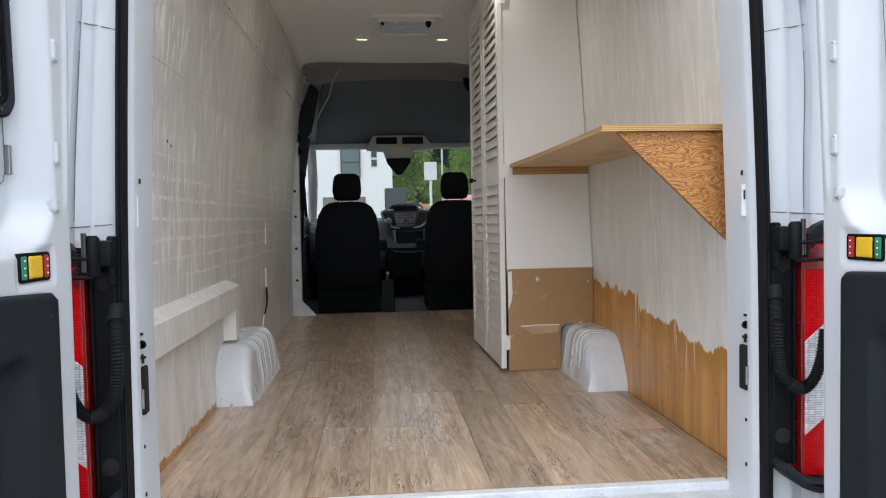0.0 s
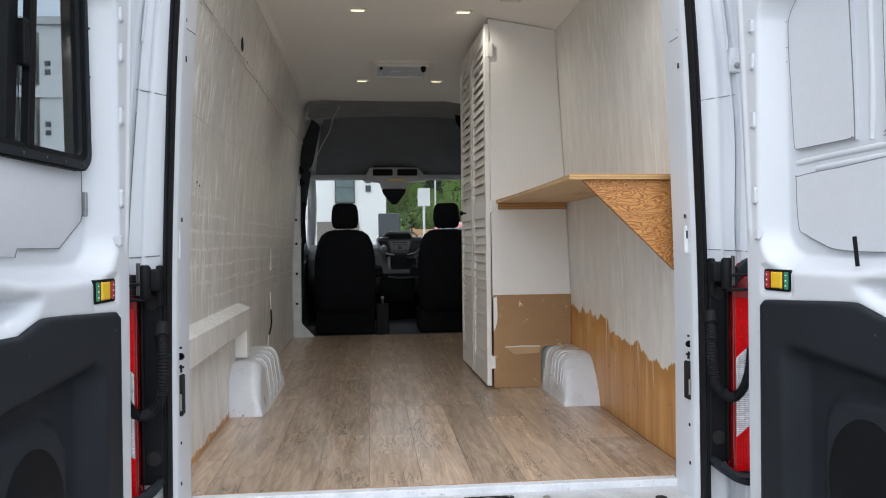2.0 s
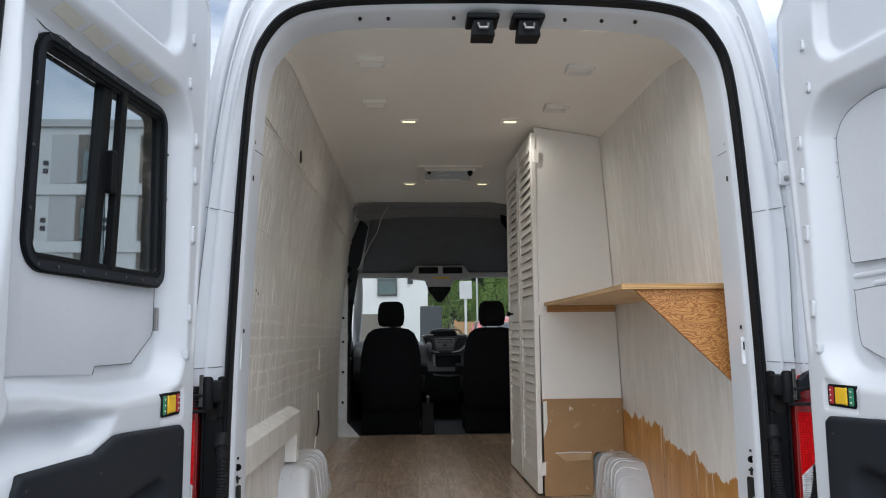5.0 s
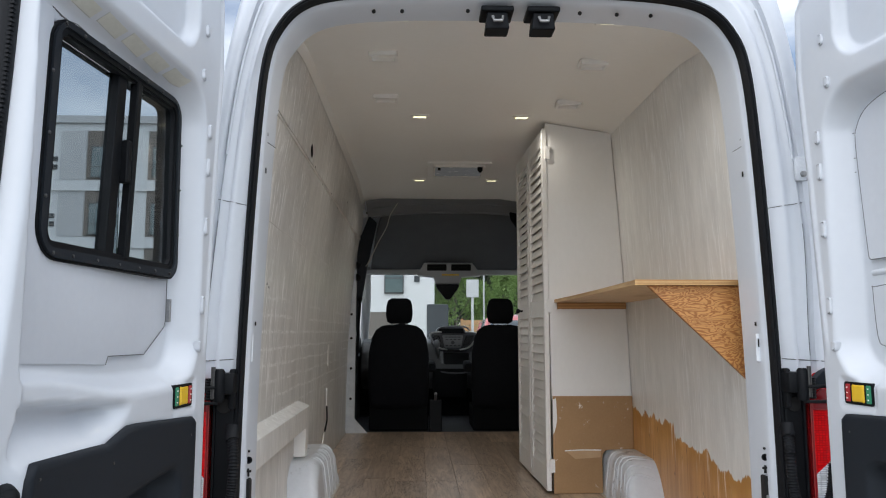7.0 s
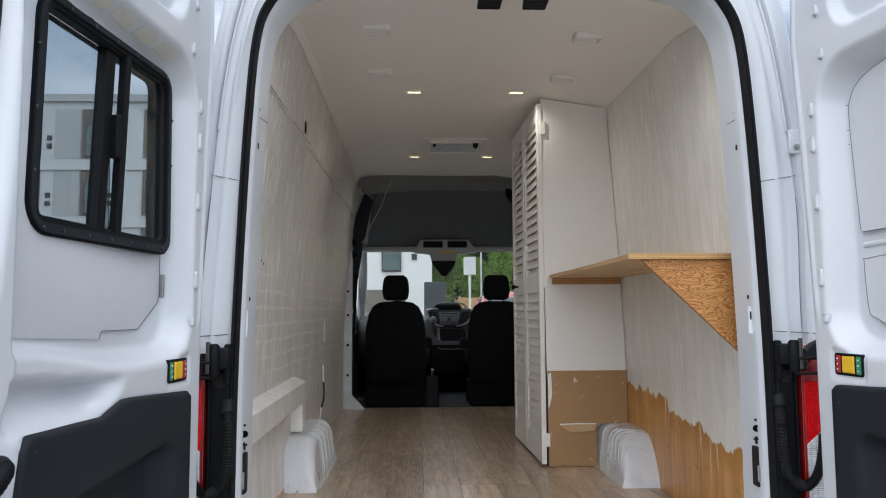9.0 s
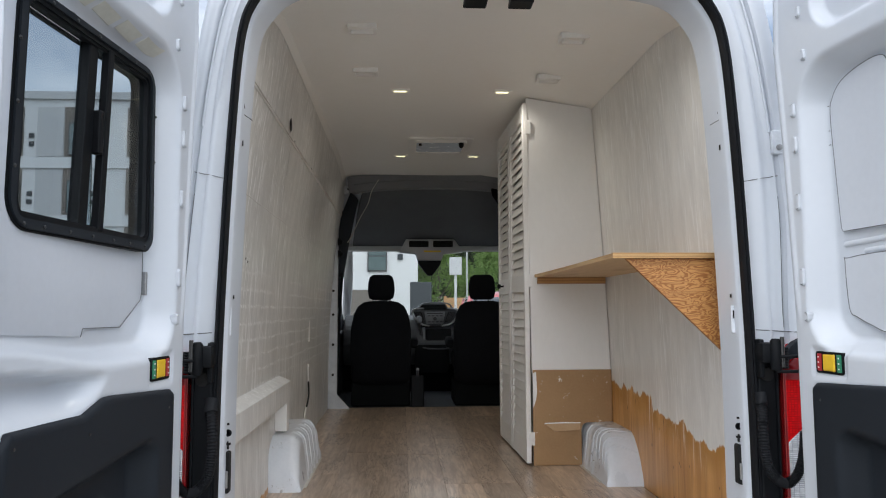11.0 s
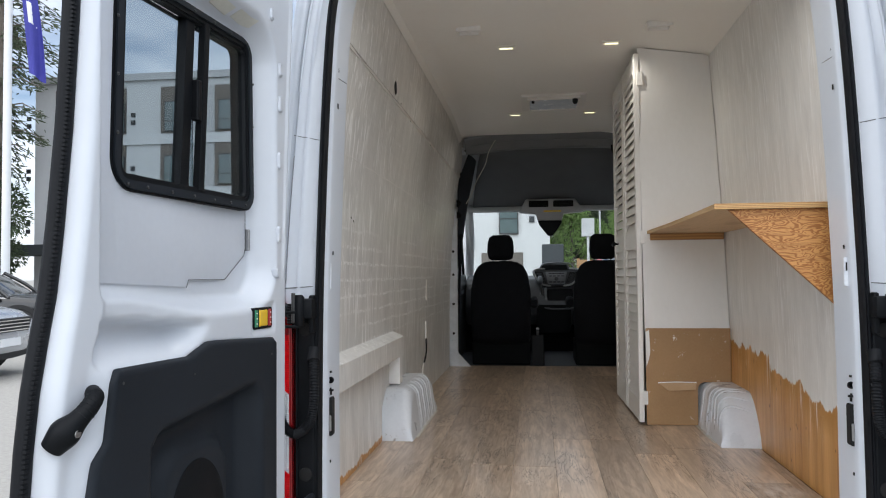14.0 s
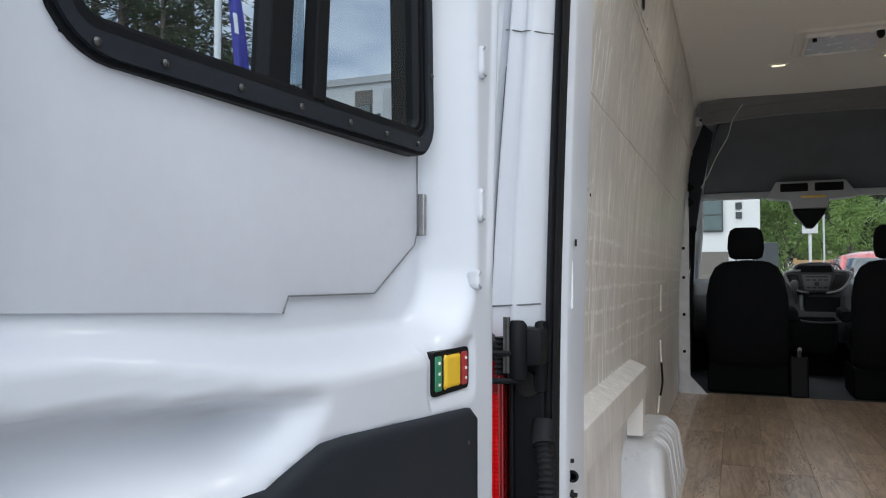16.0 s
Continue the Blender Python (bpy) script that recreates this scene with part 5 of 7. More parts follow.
t = local_thing("roof_vent", pose(0.02, 2.93, ceil_z(0.02, 2.93)), "square white roof vent, translucent lid with skylight painted in as pale blue", "roof vent")
part("flange", ring_prism(rounded(-0.22, 0.22, -0.22, 0.22, 0.02), rounded(-0.17, 0.17, -0.17, 0.17, 0.02), "z", -0.014, 0.002), LOUVRE, t)
part("collar", ring_prism(rounded(-0.178, 0.178, -0.178, 0.178, 0.02), rounded(-0.165, 0.165, -0.165, 0.165, 0.02), "z", -0.030, 0.002), LOUVRE, t)
part("lid", prism(rounded(-0.163, 0.163, -0.163, 0.163, 0.018), "z", -0.020, -0.012), VENT_SKYLIT, t)
part("crank", lathe([(0.018, 0), (0.018, -0.02), (0.008, -0.034)], "z", (0.14, -0.168, -0.03), 12), PLASTIC, t)
part("catch", lathe([(0.010, 0), (0.010, -0.016)], "z", (-0.14, -0.168, -0.035), 10), PLASTIC, t)
t = local_thing("wall_cable_hole", pose(curve_at(LWALL, 2.372) + 0.008, 1.13, 2.372), "dark hole with torn edges in the painted wall", "hole")
bm = lathe([(0.026, 0.0), (0.022, 0.003)], "x", (0, 0, 0), 12)
for v in bm.verts:
    v.co.z *= 1.35
part("hole", bm, HOLE, t)

t = thing("wall_slot", (-0.846, 2.69, 1.34), "narrow pale slot strip on the painted wall", "wall slot")
part("strip", box(-0.853, -0.843, 2.68, 2.70, 1.335, 1.47, 0.002), LOUVRE, t)
t = thing("wall_cable", (-0.85, 2.62, F), "thin dark cable down the wall", "cable")
part("cord", tube(spline([Vector((-0.848, 2.66, 1.19)), Vector((-0.845, 2.64, 1.08)), Vector((-0.835, 2.58, 1.0)), Vector((-0.84, 2.5, 0.93)), Vector((-0.845, 2.47, 0.86))], 8), 0.005, 8), CAB_WHITE, t)
part("core", tube(spline([Vector((-0.842, 2.63, 1.08)), Vector((-0.832, 2.57, 1.0)), Vector((-0.836, 2.5, 0.94))], 8), 0.0055, 8), RUBBER, t)
tagged(part("rubber_block", box(0.846, 0.868, 0.245, 0.30, F + 0.01, F + 0.115, 0.004), RUBBER), "small black rubber block at the foot of the wall", "rubber block")

# ---- door latches under the roof edge ----
for x in (CX - 0.028, CX + 0.118):
    t = local_thing("door_latch", pose(x, 0.09, 2.555), "black door latch under the roof edge", "latch", "door latches")
    part("plate", box(-0.052, 0.052, -0.05, 0.05, 0.0, 0.018, 0.005), PLASTIC, t)
    part("catch_block", prism([(-0.038, -0.055), (0.038, -0.055), (0.032, 0.0), (-0.032, 0.0)], "y", -0.04, 0.03, 0.005), PLASTIC, t)
    part("striker_loop", tube([Vector((-0.016, -0.048, -0.018)), Vector((-0.012, -0.054, -0.034)), Vector((0.012, -0.054, -0.034)), Vector((0.016, -0.048, -0.018))], 0.005, 8), METAL, t)
for x in (-0.42, -0.33, -0.12, 0.24, 0.36, 0.47):
    part("header_hole", lathe([(0.0065, 0.0), (0.0065, -0.004)], "y", (CX + x, 0.082, 2.572 - 0.02 * abs(x)), 10), HOLE, van)

# ---- cab ----
tagged(part("cab_floor", box(CX - 0.88, CX + 0.88, 4.125, 5.4, 0.60, F - 0.008), MAT_FLOOR), "grey rubber cab floor", "floor", kind="structure")


def seat(x):
    t = local_thing("driver_seat", pose(x, 4.2, F), "black cloth van seat with headrest, seen from behind", "seat", "front seats")
    part("backrest", loft([(0.18, 0, 0.06, 0.235, 0.07), (0.24, 0, 0.03, 0.255, 0.085), (0.45, 0, 0.0, 0.262, 0.085), (0.65, 0, 0.015, 0.258, 0.08), (0.78, 0, 0.035, 0.235, 0.07), (0.85, 0, 0.05, 0.20, 0.055), (0.885, 0, 0.055, 0.15, 0.035), (0.895, 0, 0.055, 0.09, 0.02)], 32, 3.2), FABRIC, t, smooth=60)
    part("headrest", loft([(0.905, 0, 0.09, 0.075, 0.03), (0.92, 0, 0.088, 0.105, 0.05), (0.98, 0, 0.085, 0.118, 0.055), (1.06, 0, 0.09, 0.113, 0.055), (1.105, 0, 0.095, 0.10, 0.045), (1.125, 0, 0.095, 0.07, 0.025)], 28, 3.4), FABRIC, t, smooth=60)
    for px in (-0.06, 0.06):
        part("headrest_post", tube([Vector((px, 0.07, 0.86)), Vector((px, 0.08, 0.93))], 0.007, 10), METAL, t)
    part("cushion", loft([(0.30, 0, 0.30, 0.24, 0.26), (0.36, 0, 0.30, 0.26, 0.28), (0.44, 0, 0.30, 0.25, 0.27), (0.46, 0, 0.30, 0.2, 0.22)], 32, 4), FABRIC, t, smooth=60)
    base = part("seat_base", boxes((-0.25, 0.25, 0.0, 0.46, 0.0, 0.20), (-0.22, 0.22, 0.04, 0.44, 0.20, 0.31), bev=0.012, seg=2), CAB_BLACK, t, "black seat box")
    part("base_bar", tube([Vector((-0.2, -0.01, 0.215)), Vector((0.2, -0.01, 0.215))], 0.008, 8), CAB_BLACK, base)
    for bx in (-0.09, 0.0, 0.07):
        part("base_bolt", lathe([(0.010, 0), (0.006, -0.006)], "y", (bx, -0.003, 0.235 + 0.01 * (bx > 0)), 10), METAL, base)
    s = 1 if x < 0 else -1
    part("armrest", loft([(0.0, 0, 0, 0.03, 0.03), (0.03, 0, 0, 0.036, 0.042), (0.24, 0, 0.01, 0.036, 0.042), (0.27, 0, 0.012, 0.025, 0.03)], 16, 3, "y"), FABRIC, t, smooth=60).matrix_basis = Matrix.Translation((s * 0.285, 0.02, 0.53))
    return t


seat(-0.425)
seat(0.46)
hb = thing("handbrake_console", (-0.12, 4.22, F), "dark grey handbrake box beside the seat", "handbrake")
part("box", prism([(4.16, F - 0.008), (4.42, F - 0.008), (4.40, F + 0.20), (4.20, F + 0.26)], "x", -0.165, -0.055, 0.01), PLASTIC, hb)
part("lever", tube([Vector((-0.11, 4.22, F + 0.25)), Vector((-0.11, 4.16, F + 0.30)), Vector((-0.11, 4.13, F + 0.315))], 0.013, 10), SILVER_TRIM, hb)

part("firewall", box(CX - 0.87, CX + 0.87, 5.40, 5.46, 0.60, 1.40), CAB_BLACK, van, "dark bulkhead under the dashboard")
dash = thing("dashboard", (0.04, 5.2, 1.0), "dark grey dashboard with a silver-grey centre stack", "dashboard")
prof = [(5.05, 1.10), (5.02, 1.20), (5.06, 1.36), (5.12, 1.45), (5.30, 1.485), (5.75, 1.47), (5.75, 1.0), (5.15, 1.0)]
part("dash_body", prism(prof, "x", CX - 0.83, CX + 0.83, 0.02), DASH, dash, smooth=40)
part("lower_console", loft([(0.93, 0.05, 5.12, 0.15, 0.12), (1.0, 0.05, 5.1, 0.17, 0.13), (1.16, 0.05, 5.1, 0.17, 0.12), (1.2, 0.05, 5.1, 0.16, 0.1)], 24, 4), CAB_BLACK, dash, smooth=50)
stack = part("centre_console", prism([(-0.121, 1.437), (-0.07, 1.398), (-0.009, 1.376), (0.195, 1.376), (0.25, 1.400), (0.290, 1.445), (0.312, 1.521), (0.285, 1.542), (0.21, 1.548), (0.186, 1.592), (0.16, 1.602), (-0.045, 1.602), (-0.070, 1.592), (-0.092, 1.548), (-0.15, 1.535)], "y", 5.03, 5.22, 0.014), DASH, dash, "dark centre stack under a hooded display", smooth=40)
part("silver_surround", prism([(-0.105, 1.432), (-0.06, 1.402), (-0.004, 1.386), (0.186, 1.386), (0.24, 1.406), (0.272, 1.446), (0.290, 1.515), (0.205, 1.532), (-0.085, 1.532), (-0.135, 1.520)], "y", 5.012, 5.035, 0.006), DASH, stack, "dark surround", smooth=40)
for m in (-1, 1):
    part("silver_wing", tube(spline([Vector((0.083 + m * a, 5.004, z)) for a, z in ((0.115, 1.552), (0.200, 1.545), (0.226, 1.520), (0.195, 1.450), (0.135, 1.398), (0.060, 1.382))], 6), lambda i: 0.0075 + 0.003 * math.sin(math.pi * i / 30), 8), LIGHT_TRIM, stack, "silver swept trim", smooth=60)
part("hood_edge", tube(spline([Vector((0.083 + a, 5.012, z)) for a, z in ((-0.165, 1.545), (-0.135, 1.592), (-0.06, 1.606), (0.06, 1.606), (0.135, 1.592), (0.165, 1.545))], 6), 0.008, 8), SILVER_TRIM, stack, "pale edge of the display hood", smooth=60)
part("screen", prism([(-0.070, 1.541), (0.188, 1.541), (0.176, 1.586), (-0.058, 1.586)], "y", 5.014, 5.034, 0.004), PLASTIC, stack, "dark display under its hood")
radio = part("radio_panel", prism([(-0.006, 1.402), (0.156, 1.402), (0.178, 1.520), (-0.026, 1.520)], "y", 5.003, 5.02, 0.006), SILVER_TRIM, stack, "silver-grey radio panel", smooth=30)
part("radio_knob", lathe([(0.020, 0), (0.018, -0.018), (0.009, -0.020)], "y", (0.076, 5.003, 1.452), 16), DASH, radio)
part("radio_slot", box(0.0, 0.152, 4.999, 5.005, 1.500, 1.507, 0.001, 1), HOLE, radio)
for i in range(4):
    for zz in (1.422, 1.480):
        part("radio_button", box(0.006 + 0.039 * i, 0.034 + 0.039 * i, 4.998, 5.006, zz - 0.006, zz + 0.006, 0.002), DASH, radio)
for quad in (((-0.128, 1.522), (-0.055, 1.518), (-0.020, 1.412), (-0.078, 1.440)), ((0.280, 1.520), (0.207, 1.518), (0.171, 1.412), (0.232, 1.438))):
    a, b, c, e = [Vector((p[0], 0, p[1])) for p in quad]
    vent = part("air_vent", prism(quad, "y", 5.002, 5.034, 0.004), HOLE, stack, "black slanted air vent")
    for k in range(1, 5):
        p, q = a.lerp(b, k / 5), e.lerp(c, k / 5)
        part("vent_fin", tube([Vector((p.x, 5.0, p.z - 0.006)), Vector((q.x, 5.0, q.z + 0.006))], 0.003, 6), DASH, vent)
part("lower_slot", box(-0.012, 0.235, 5.03, 5.06, 1.19, 1.352, 0.012), PLASTIC, dash)
part("console_strip", prism([(-0.045, 1.362), (-0.018, 1.370), (-0.016, 1.245), (-0.035, 1.25)], "y", 5.022, 5.05, 0.004), SILVER_TRIM, dash)
part("console_strip", prism([(0.265, 1.362), (0.238, 1.370), (0.238, 1.245), (0.257, 1.25)], "y", 5.022, 5.05, 0.004), DASH, dash)
part("console_tray", tube(spline([Vector((-0.055, 5.02, 1.185)), Vector((-0.02, 4.985, 1.168)), Vector((0.10, 4.97, 1.160)), Vector((0.22, 4.985, 1.168)), Vector((0.256, 5.02, 1.190))], 6), 0.008, 8), DASH, dash, smooth=60)
gl = part("gear_lever", tube([Vector((-0.062, 5.05, 1.30)), Vector((-0.075, 4.98, 1.40)), Vector((-0.080, 4.96, 1.43))], 0.011, 8), METAL, dash)
part("gear_knob", loft([(1.40, -0.080, 4.96, 0.018, 0.018), (1.43, -0.081, 4.955, 0.031, 0.031), (1.465, -0.081, 4.95, 0.026, 0.026), (1.48, -0.081, 4.95, 0.012, 0.012)], 16, 2.2), SILVER_TRIM, gl, smooth=60)
sw = thing("steering_wheel", (-0.42, 4.95, 1.42), "black steering wheel behind the seat", "steering wheel")
cw, tilt = Vector((-0.42, 4.93, 1.45)), Euler((radians(28), 0, 0)).to_matrix()
part("rim", tube([cw + tilt @ Vector((0.19 * math.cos(a), 0, 0.19 * math.sin(a))) for a in [2 * math.pi * i / 40 for i in range(40)]], 0.015, 10, True), PLASTIC, sw, smooth=60)
part("hub", loft([(4.90, -0.42, 1.45, 0.06, 0.05), (5.0, -0.42, 1.40, 0.05, 0.05), (5.12, -0.42, 1.33, 0.05, 0.05)], 16, 3, "y"), PLASTIC, sw, smooth=60)
for a in (0, 180, 270):
    e = cw + tilt @ Vector((0.19 * math.cos(radians(a)), 0, 0.19 * math.sin(radians(a))))
    part("spoke", tube([cw, e], 0.014, 8), PLASTIC, sw)

# headliner, bow and overhead console
def liner(s, t, lift=0.0):
    a = -1 + 2 * s
    y = 4.02 + 0.86 * t
    z = 2.585 + (2.15 - 2.585) * t ** 1.5 + 0.10 * math.sin(math.pi * t) * 0.55 - 0.045 * a * a * (1 - t)
    half = 0.60 + 0.16 * t
    return Vector((CX + 0.03 + half * a, y, z + lift))


tagged(part("headliner", slab(24, 24, liner, lambda s, t: liner(s, t, 0.02)), GREY_CLOTH, smooth=50), "dark grey cloth cab headliner", "headliner", kind="structure")


def bow(s, t, d=0.0):
    a = -1 + 2 * s
    y = 3.84 + 0.20 * t - 0.12 * a * a
    z = 2.66 - 0.085 * t - 0.05 * a * a - 0.02 * a ** 4
    return Vector((CX + 0.02 + 0.72 * a, y, z + d))


tagged(part("roof_bow", slab(24, 6, bow, lambda s, t: bow(s, t, 0.02)), BOW_GREY, smooth=50), "grey curved roof bow between load space and cab", "roof bow", kind="structure")
flange = thing("bow_flange", (CX, 4.0, 2.57), "pale grey pressed flange under the roof bow", "flange", kind="structure")
part("flange_lip", tube([bow(0.02 + 0.96 * k / 24, 1.0) + Vector((0, 0.004, -0.004)) for k in range(25)], 0.010, 8), BOW_GREY, flange, smooth=60)
part("flange_rib", tube([bow(0.03 + 0.94 * k / 24, 0.45) + Vector((0, 0, -0.002)) for k in range(25)], 0.006, 8), BOW_GREY, flange, smooth=60)
oc = thing("overhead_console", (0.035, 4.75, 2.0), "grey overhead console with two dark vents and a yellow label", "overhead console")
body = part("console_body", prism([(-0.27, 2.085), (-0.205, 2.205), (0.25, 2.205), (0.335, 2.085), (0.15, 2.07), (0.13, 2.005), (-0.095, 2.005), (-0.115, 2.07)], "y", 4.74, 4.90, 0.01), LIGHT_TRIM, oc, smooth=40)
for a, b in ((-0.178, 0.006), (0.05, 0.236)):
    g = part("vent_grille", prism(rounded(a, b, 2.128, 2.188, 0.008), "y", 4.732, 4.75, 0.002), HOLE, body, "dark vent grille")
    for k in range(3):
        part("vent_slat", box(a + 0.005, b - 0.005, 4.727, 4.734, 2.140 + 0.016 * k, 2.143 + 0.016 * k), PLASTIC, g)
part("warning_label", box(-0.04, 0.122, 4.733, 4.741, 2.08, 2.096), YELLOW, body, "yellow warning label")
part("sensor_pod", prism([(-0.095, 2.004), (0.133, 2.004), (0.12, 1.965), (0.045, 1.862), (0.0, 1.862), (-0.08, 1.965)], "y", 4.80, 4.90, 0.008), PLASTIC, oc, "black tapering mirror pod")
# screen surround
for sx in (-1, 1):
    a = CX + sx * 0.83
    pts = [Vector((CX + sx * 0.78, 4.90, 2.16)), Vector((CX + sx * 0.80, 5.3, 1.85)), Vector((CX + sx * 0.86, 5.8, 1.45))]
    part("a_pillar", tube(spline(pts, 6), 0.045, 10), LIGHT_TRIM, van, "grey trimmed windscreen pillar", smooth=60)
    # cab door with window
    xo, xi = CX + sx * 0.965, CX + sx * 0.90
    c, e = sorted((xo, xi))
    outer = [(4.16, 0.60), (5.55, 0.60), (5.62, 1.42), (5.2, 2.03), (4.95, 2.18), (4.16, 2.18)]
    hole = [(4.26, 1.50), (4.9, 1.50), (5.46, 1.48), (5.14, 1.98), (4.92, 2.10), (4.26, 2.10)]
    bm = ring_prism(outer, hole, "x", c, e)
    cd = part("cab_door", bm, WHITE, van, "white cab door with its window")
    c, e = sorted((CX + sx * 0.895, CX + sx * 0.86))
    card = [(4.11, 0.62), (5.50, 0.62), (5.54, 1.44), (5.40, 1.50), (4.11, 1.50)]
    dc = part("door_card", prism(card, "x", c, e, 0.01), DASH, cd, "dark grey door card")
    part("door_pull", tube([Vector((CX + sx * 0.855, 4.5, 1.30)), Vector((CX + sx * 0.83, 4.6, 1.32)), Vector((CX + sx * 0.83, 4.85, 1.34)), Vector((CX + sx * 0.855, 4.95, 1.33))], 0.014, 8), PLASTIC, dc)
    g = part("door_pane", prism(hole, "x", CX + sx * 0.93, CX + sx * 0.935), CLEAR, cd)
    g.visible_shadow = False
    fr = [(4.20, 1.46), (4.9, 1.46), (5.52, 1.44), (5.18, 2.02), (4.95, 2.15), (4.20, 2.15)]
    part("frame_trim", ring_prism(fr, [(4.27, 1.51), (4.9, 1.51), (5.44, 1.49), (5.13, 1.97), (4.91, 2.09), (4.27, 2.09)], "x", *sorted((CX + sx * 0.875, CX + sx * 0.898))), CAB_BLACK, cd, "black window surround")
    # door mirror outside
    part("mirror_housing", loft([(1.56, CX + sx * 1.12, 5.32, 0.06, 0.05), (1.60, CX + sx * 1.14, 5.32, 0.10, 0.07), (1.82, CX + sx * 1.14, 5.32, 0.10, 0.07), (1.86, CX + sx * 1.13, 5.32, 0.07, 0.05)], 20, 4), PLASTIC, van, smooth=60)
    part("mirror_arm", tube([Vector((CX + sx * 0.95, 5.3, 1.58)), Vector((CX + sx * 1.08, 5.32, 1.60))], 0.03, 8), PLASTIC, van)
    # pillar behind the door, with bolt holes and a gusset at its foot
    bp = part("b_pillar", prism([(4.06, F), (4.10, F), (4.10, 1.7), (4.16, 2.1), (4.12, 2.55), (4.05, 2.55), (4.06, 2.1)], "x", *sorted((CX + sx * 0.80, CX + sx * 0.90)), 0.006), POST, van, "white steel pillar with bolt holes")
    part("gusset", prism([(CX + sx * 0.865, F), (CX + sx * 0.69, F), (CX + sx * 0.80, F + 0.12), (CX + sx * 0.815, F + 0.22), (CX + sx * 0.865, F + 0.22)], "y", 4.05, 4.06), POST, bp)
    for z in (0.85, 1.0, 1.25, 1.5, 1.7):
        part("pillar_bolt", lathe([(0.011, 0.0), (0.009, -0.006)], "y", (CX + sx * 0.835, 4.06, z), 10), HOLE, bp)
    part("pillar_trim", prism([(CX + sx * 0.80, 1.55), (CX + sx * 0.715, 2.10), (CX + sx * 0.635, 2.49), (CX + sx * 0.70, 2.56), (CX + sx * 0.80, 2.30), (CX + sx * 0.89, 1.7), (CX + sx * 0.89, 1.5)], "y", 4.13, 4.17, 0.008), SLATE, van, "slate grey trim behind the cab door")
part("pillar_cap", prism([(0.50, 2.625), (0.62, 2.60), (0.64, 2.38), (0.585, 2.36), (0.565, 2.44), (0.52, 2.50)], "y", 3.955, 4.0, 0.012), CAB_BLACK, van, "black trim cap at the roof bow end")
belt = thing("seat_belt", (-0.80, 4.12, 1.2), "dark seat belt running down the pillar", "seat belt")
part("webbing", tube(spline([Vector((-0.755, 4.11, 1.82)), Vector((-0.77, 4.10, 1.5)), Vector((-0.785, 4.10, 1.2)), Vector((-0.80, 4.10, 0.85))], 6), 0.013, 6), PLASTIC, belt)
part("anchor", lathe([(0.022, 0), (0.022, -0.02), (0.012, -0.026)], "y", (-0.755, 4.11, 1.83), 14), PLASTIC, belt)
cable = tagged(part("loose_cable", tube(spline([Vector((-0.42, 3.83, 2.63)), Vector((-0.46, 3.88, 2.58)), Vector((-0.50, 3.93, 2.52)), Vector((-0.53, 3.95, 2.42)), Vector((-0.60, 3.98, 2.30)), Vector((-0.655, 4.0, 2.18)), Vector((-0.70, 4.0, 2.10))], 10), 0.0032, 8), SEALANT), "thin pale cable hanging from the roof bow", "cable")
bracket = thing("roof_bracket", (-0.67, 3.9, 2.5), "white pressed steel bracket at the roof bow end", "bracket")
part("plate", prism([(-0.725, 2.565), (-0.53, 2.60), (-0.53, 2.555), (-0.60, 2.53), (-0.725, 2.50)], "y", 3.93, 3.945, 0.003), POST, bracket)
part("slot", box(-0.70, -0.60, 3.924, 3.932, 2.535, 2.55, 0.003, 1), HOLE, bracket)
for z, y in ((2.33, 4.02), (2.08, 4.03), (1.98, 4.04)):
    part("wire_clip", loft([(z, -0.775, y, 0.01, 0.01), (z + 0.03, -0.76, y, 0.024, 0.018), (z + 0.06, -0.775, y, 0.01, 0.01)], 12, 2.5), PLASTIC, bracket)

# windscreen, roof over the cab, bonnet
bm = slab(10, 8, lambda s, t: Vector((CX + (-0.76 - 0.10 * t + 2 * s * (0.76 + 0.10 * t)), 4.93 + 0.92 * t + 0.06 * (1 - (2 * s - 1) ** 2), 2.12 - 0.70 * t)), lambda s, t: Vector((CX + (-0.76 - 0.10 * t + 2 * s * (0.76 + 0.10 * t)), 4.934 + 0.92 * t + 0.06 * (1 - (2 * s - 1) ** 2), 2.123 - 0.70 * t)))
ws = part("windscreen", bm, CLEAR, van, "clear windscreen", smooth=60)
ws.visible_shadow = False
part("screen_rail", box(CX - 0.80, CX + 0.80, 4.86, 4.94, 2.10, 2.15, 0.012), LIGHT_TRIM, van)
part("cab_roof", slab(20, 12, lambda s, t: Vector((CX + (2 * s - 1) * (0.80 + 0.04 * t), 4.08 + 0.90 * t, 2.79 - 0.60 * t ** 1.4 - 0.06 * (2 * s - 1) ** 4)), lambda s, t: Vector((CX + (2 * s - 1) * (0.80 + 0.04 * t), 4.07 + 0.90 * t, 2.765 - 0.60 * t ** 1.4 - 0.06 * (2 * s - 1) ** 4))), WHITE, van, smooth=60)
for sx in (-1, 1):
    part("cab_roof_side", prism([(4.06, 2.15), (4.98, 2.12), (4.9, 2.22), (4.5, 2.55), (4.06, 2.76)], "x", *sorted((CX + sx * 0.80, CX + sx * 0.86)), 0.01), WHITE, van)
part("bonnet", slab(16, 10, lambda s, t: Vector((CX + (2 * s - 1) * (0.93 - 0.08 * t), 5.72 + 0.85 * t, 1.42 - 0.28 * t ** 1.6 - 0.10 * (2 * s - 1) ** 4)), lambda s, t: Vector((CX + (2 * s - 1) * (0.93 - 0.08 * t), 5.72 + 0.80 * t, 0.6))), WHITE, van, smooth=50)

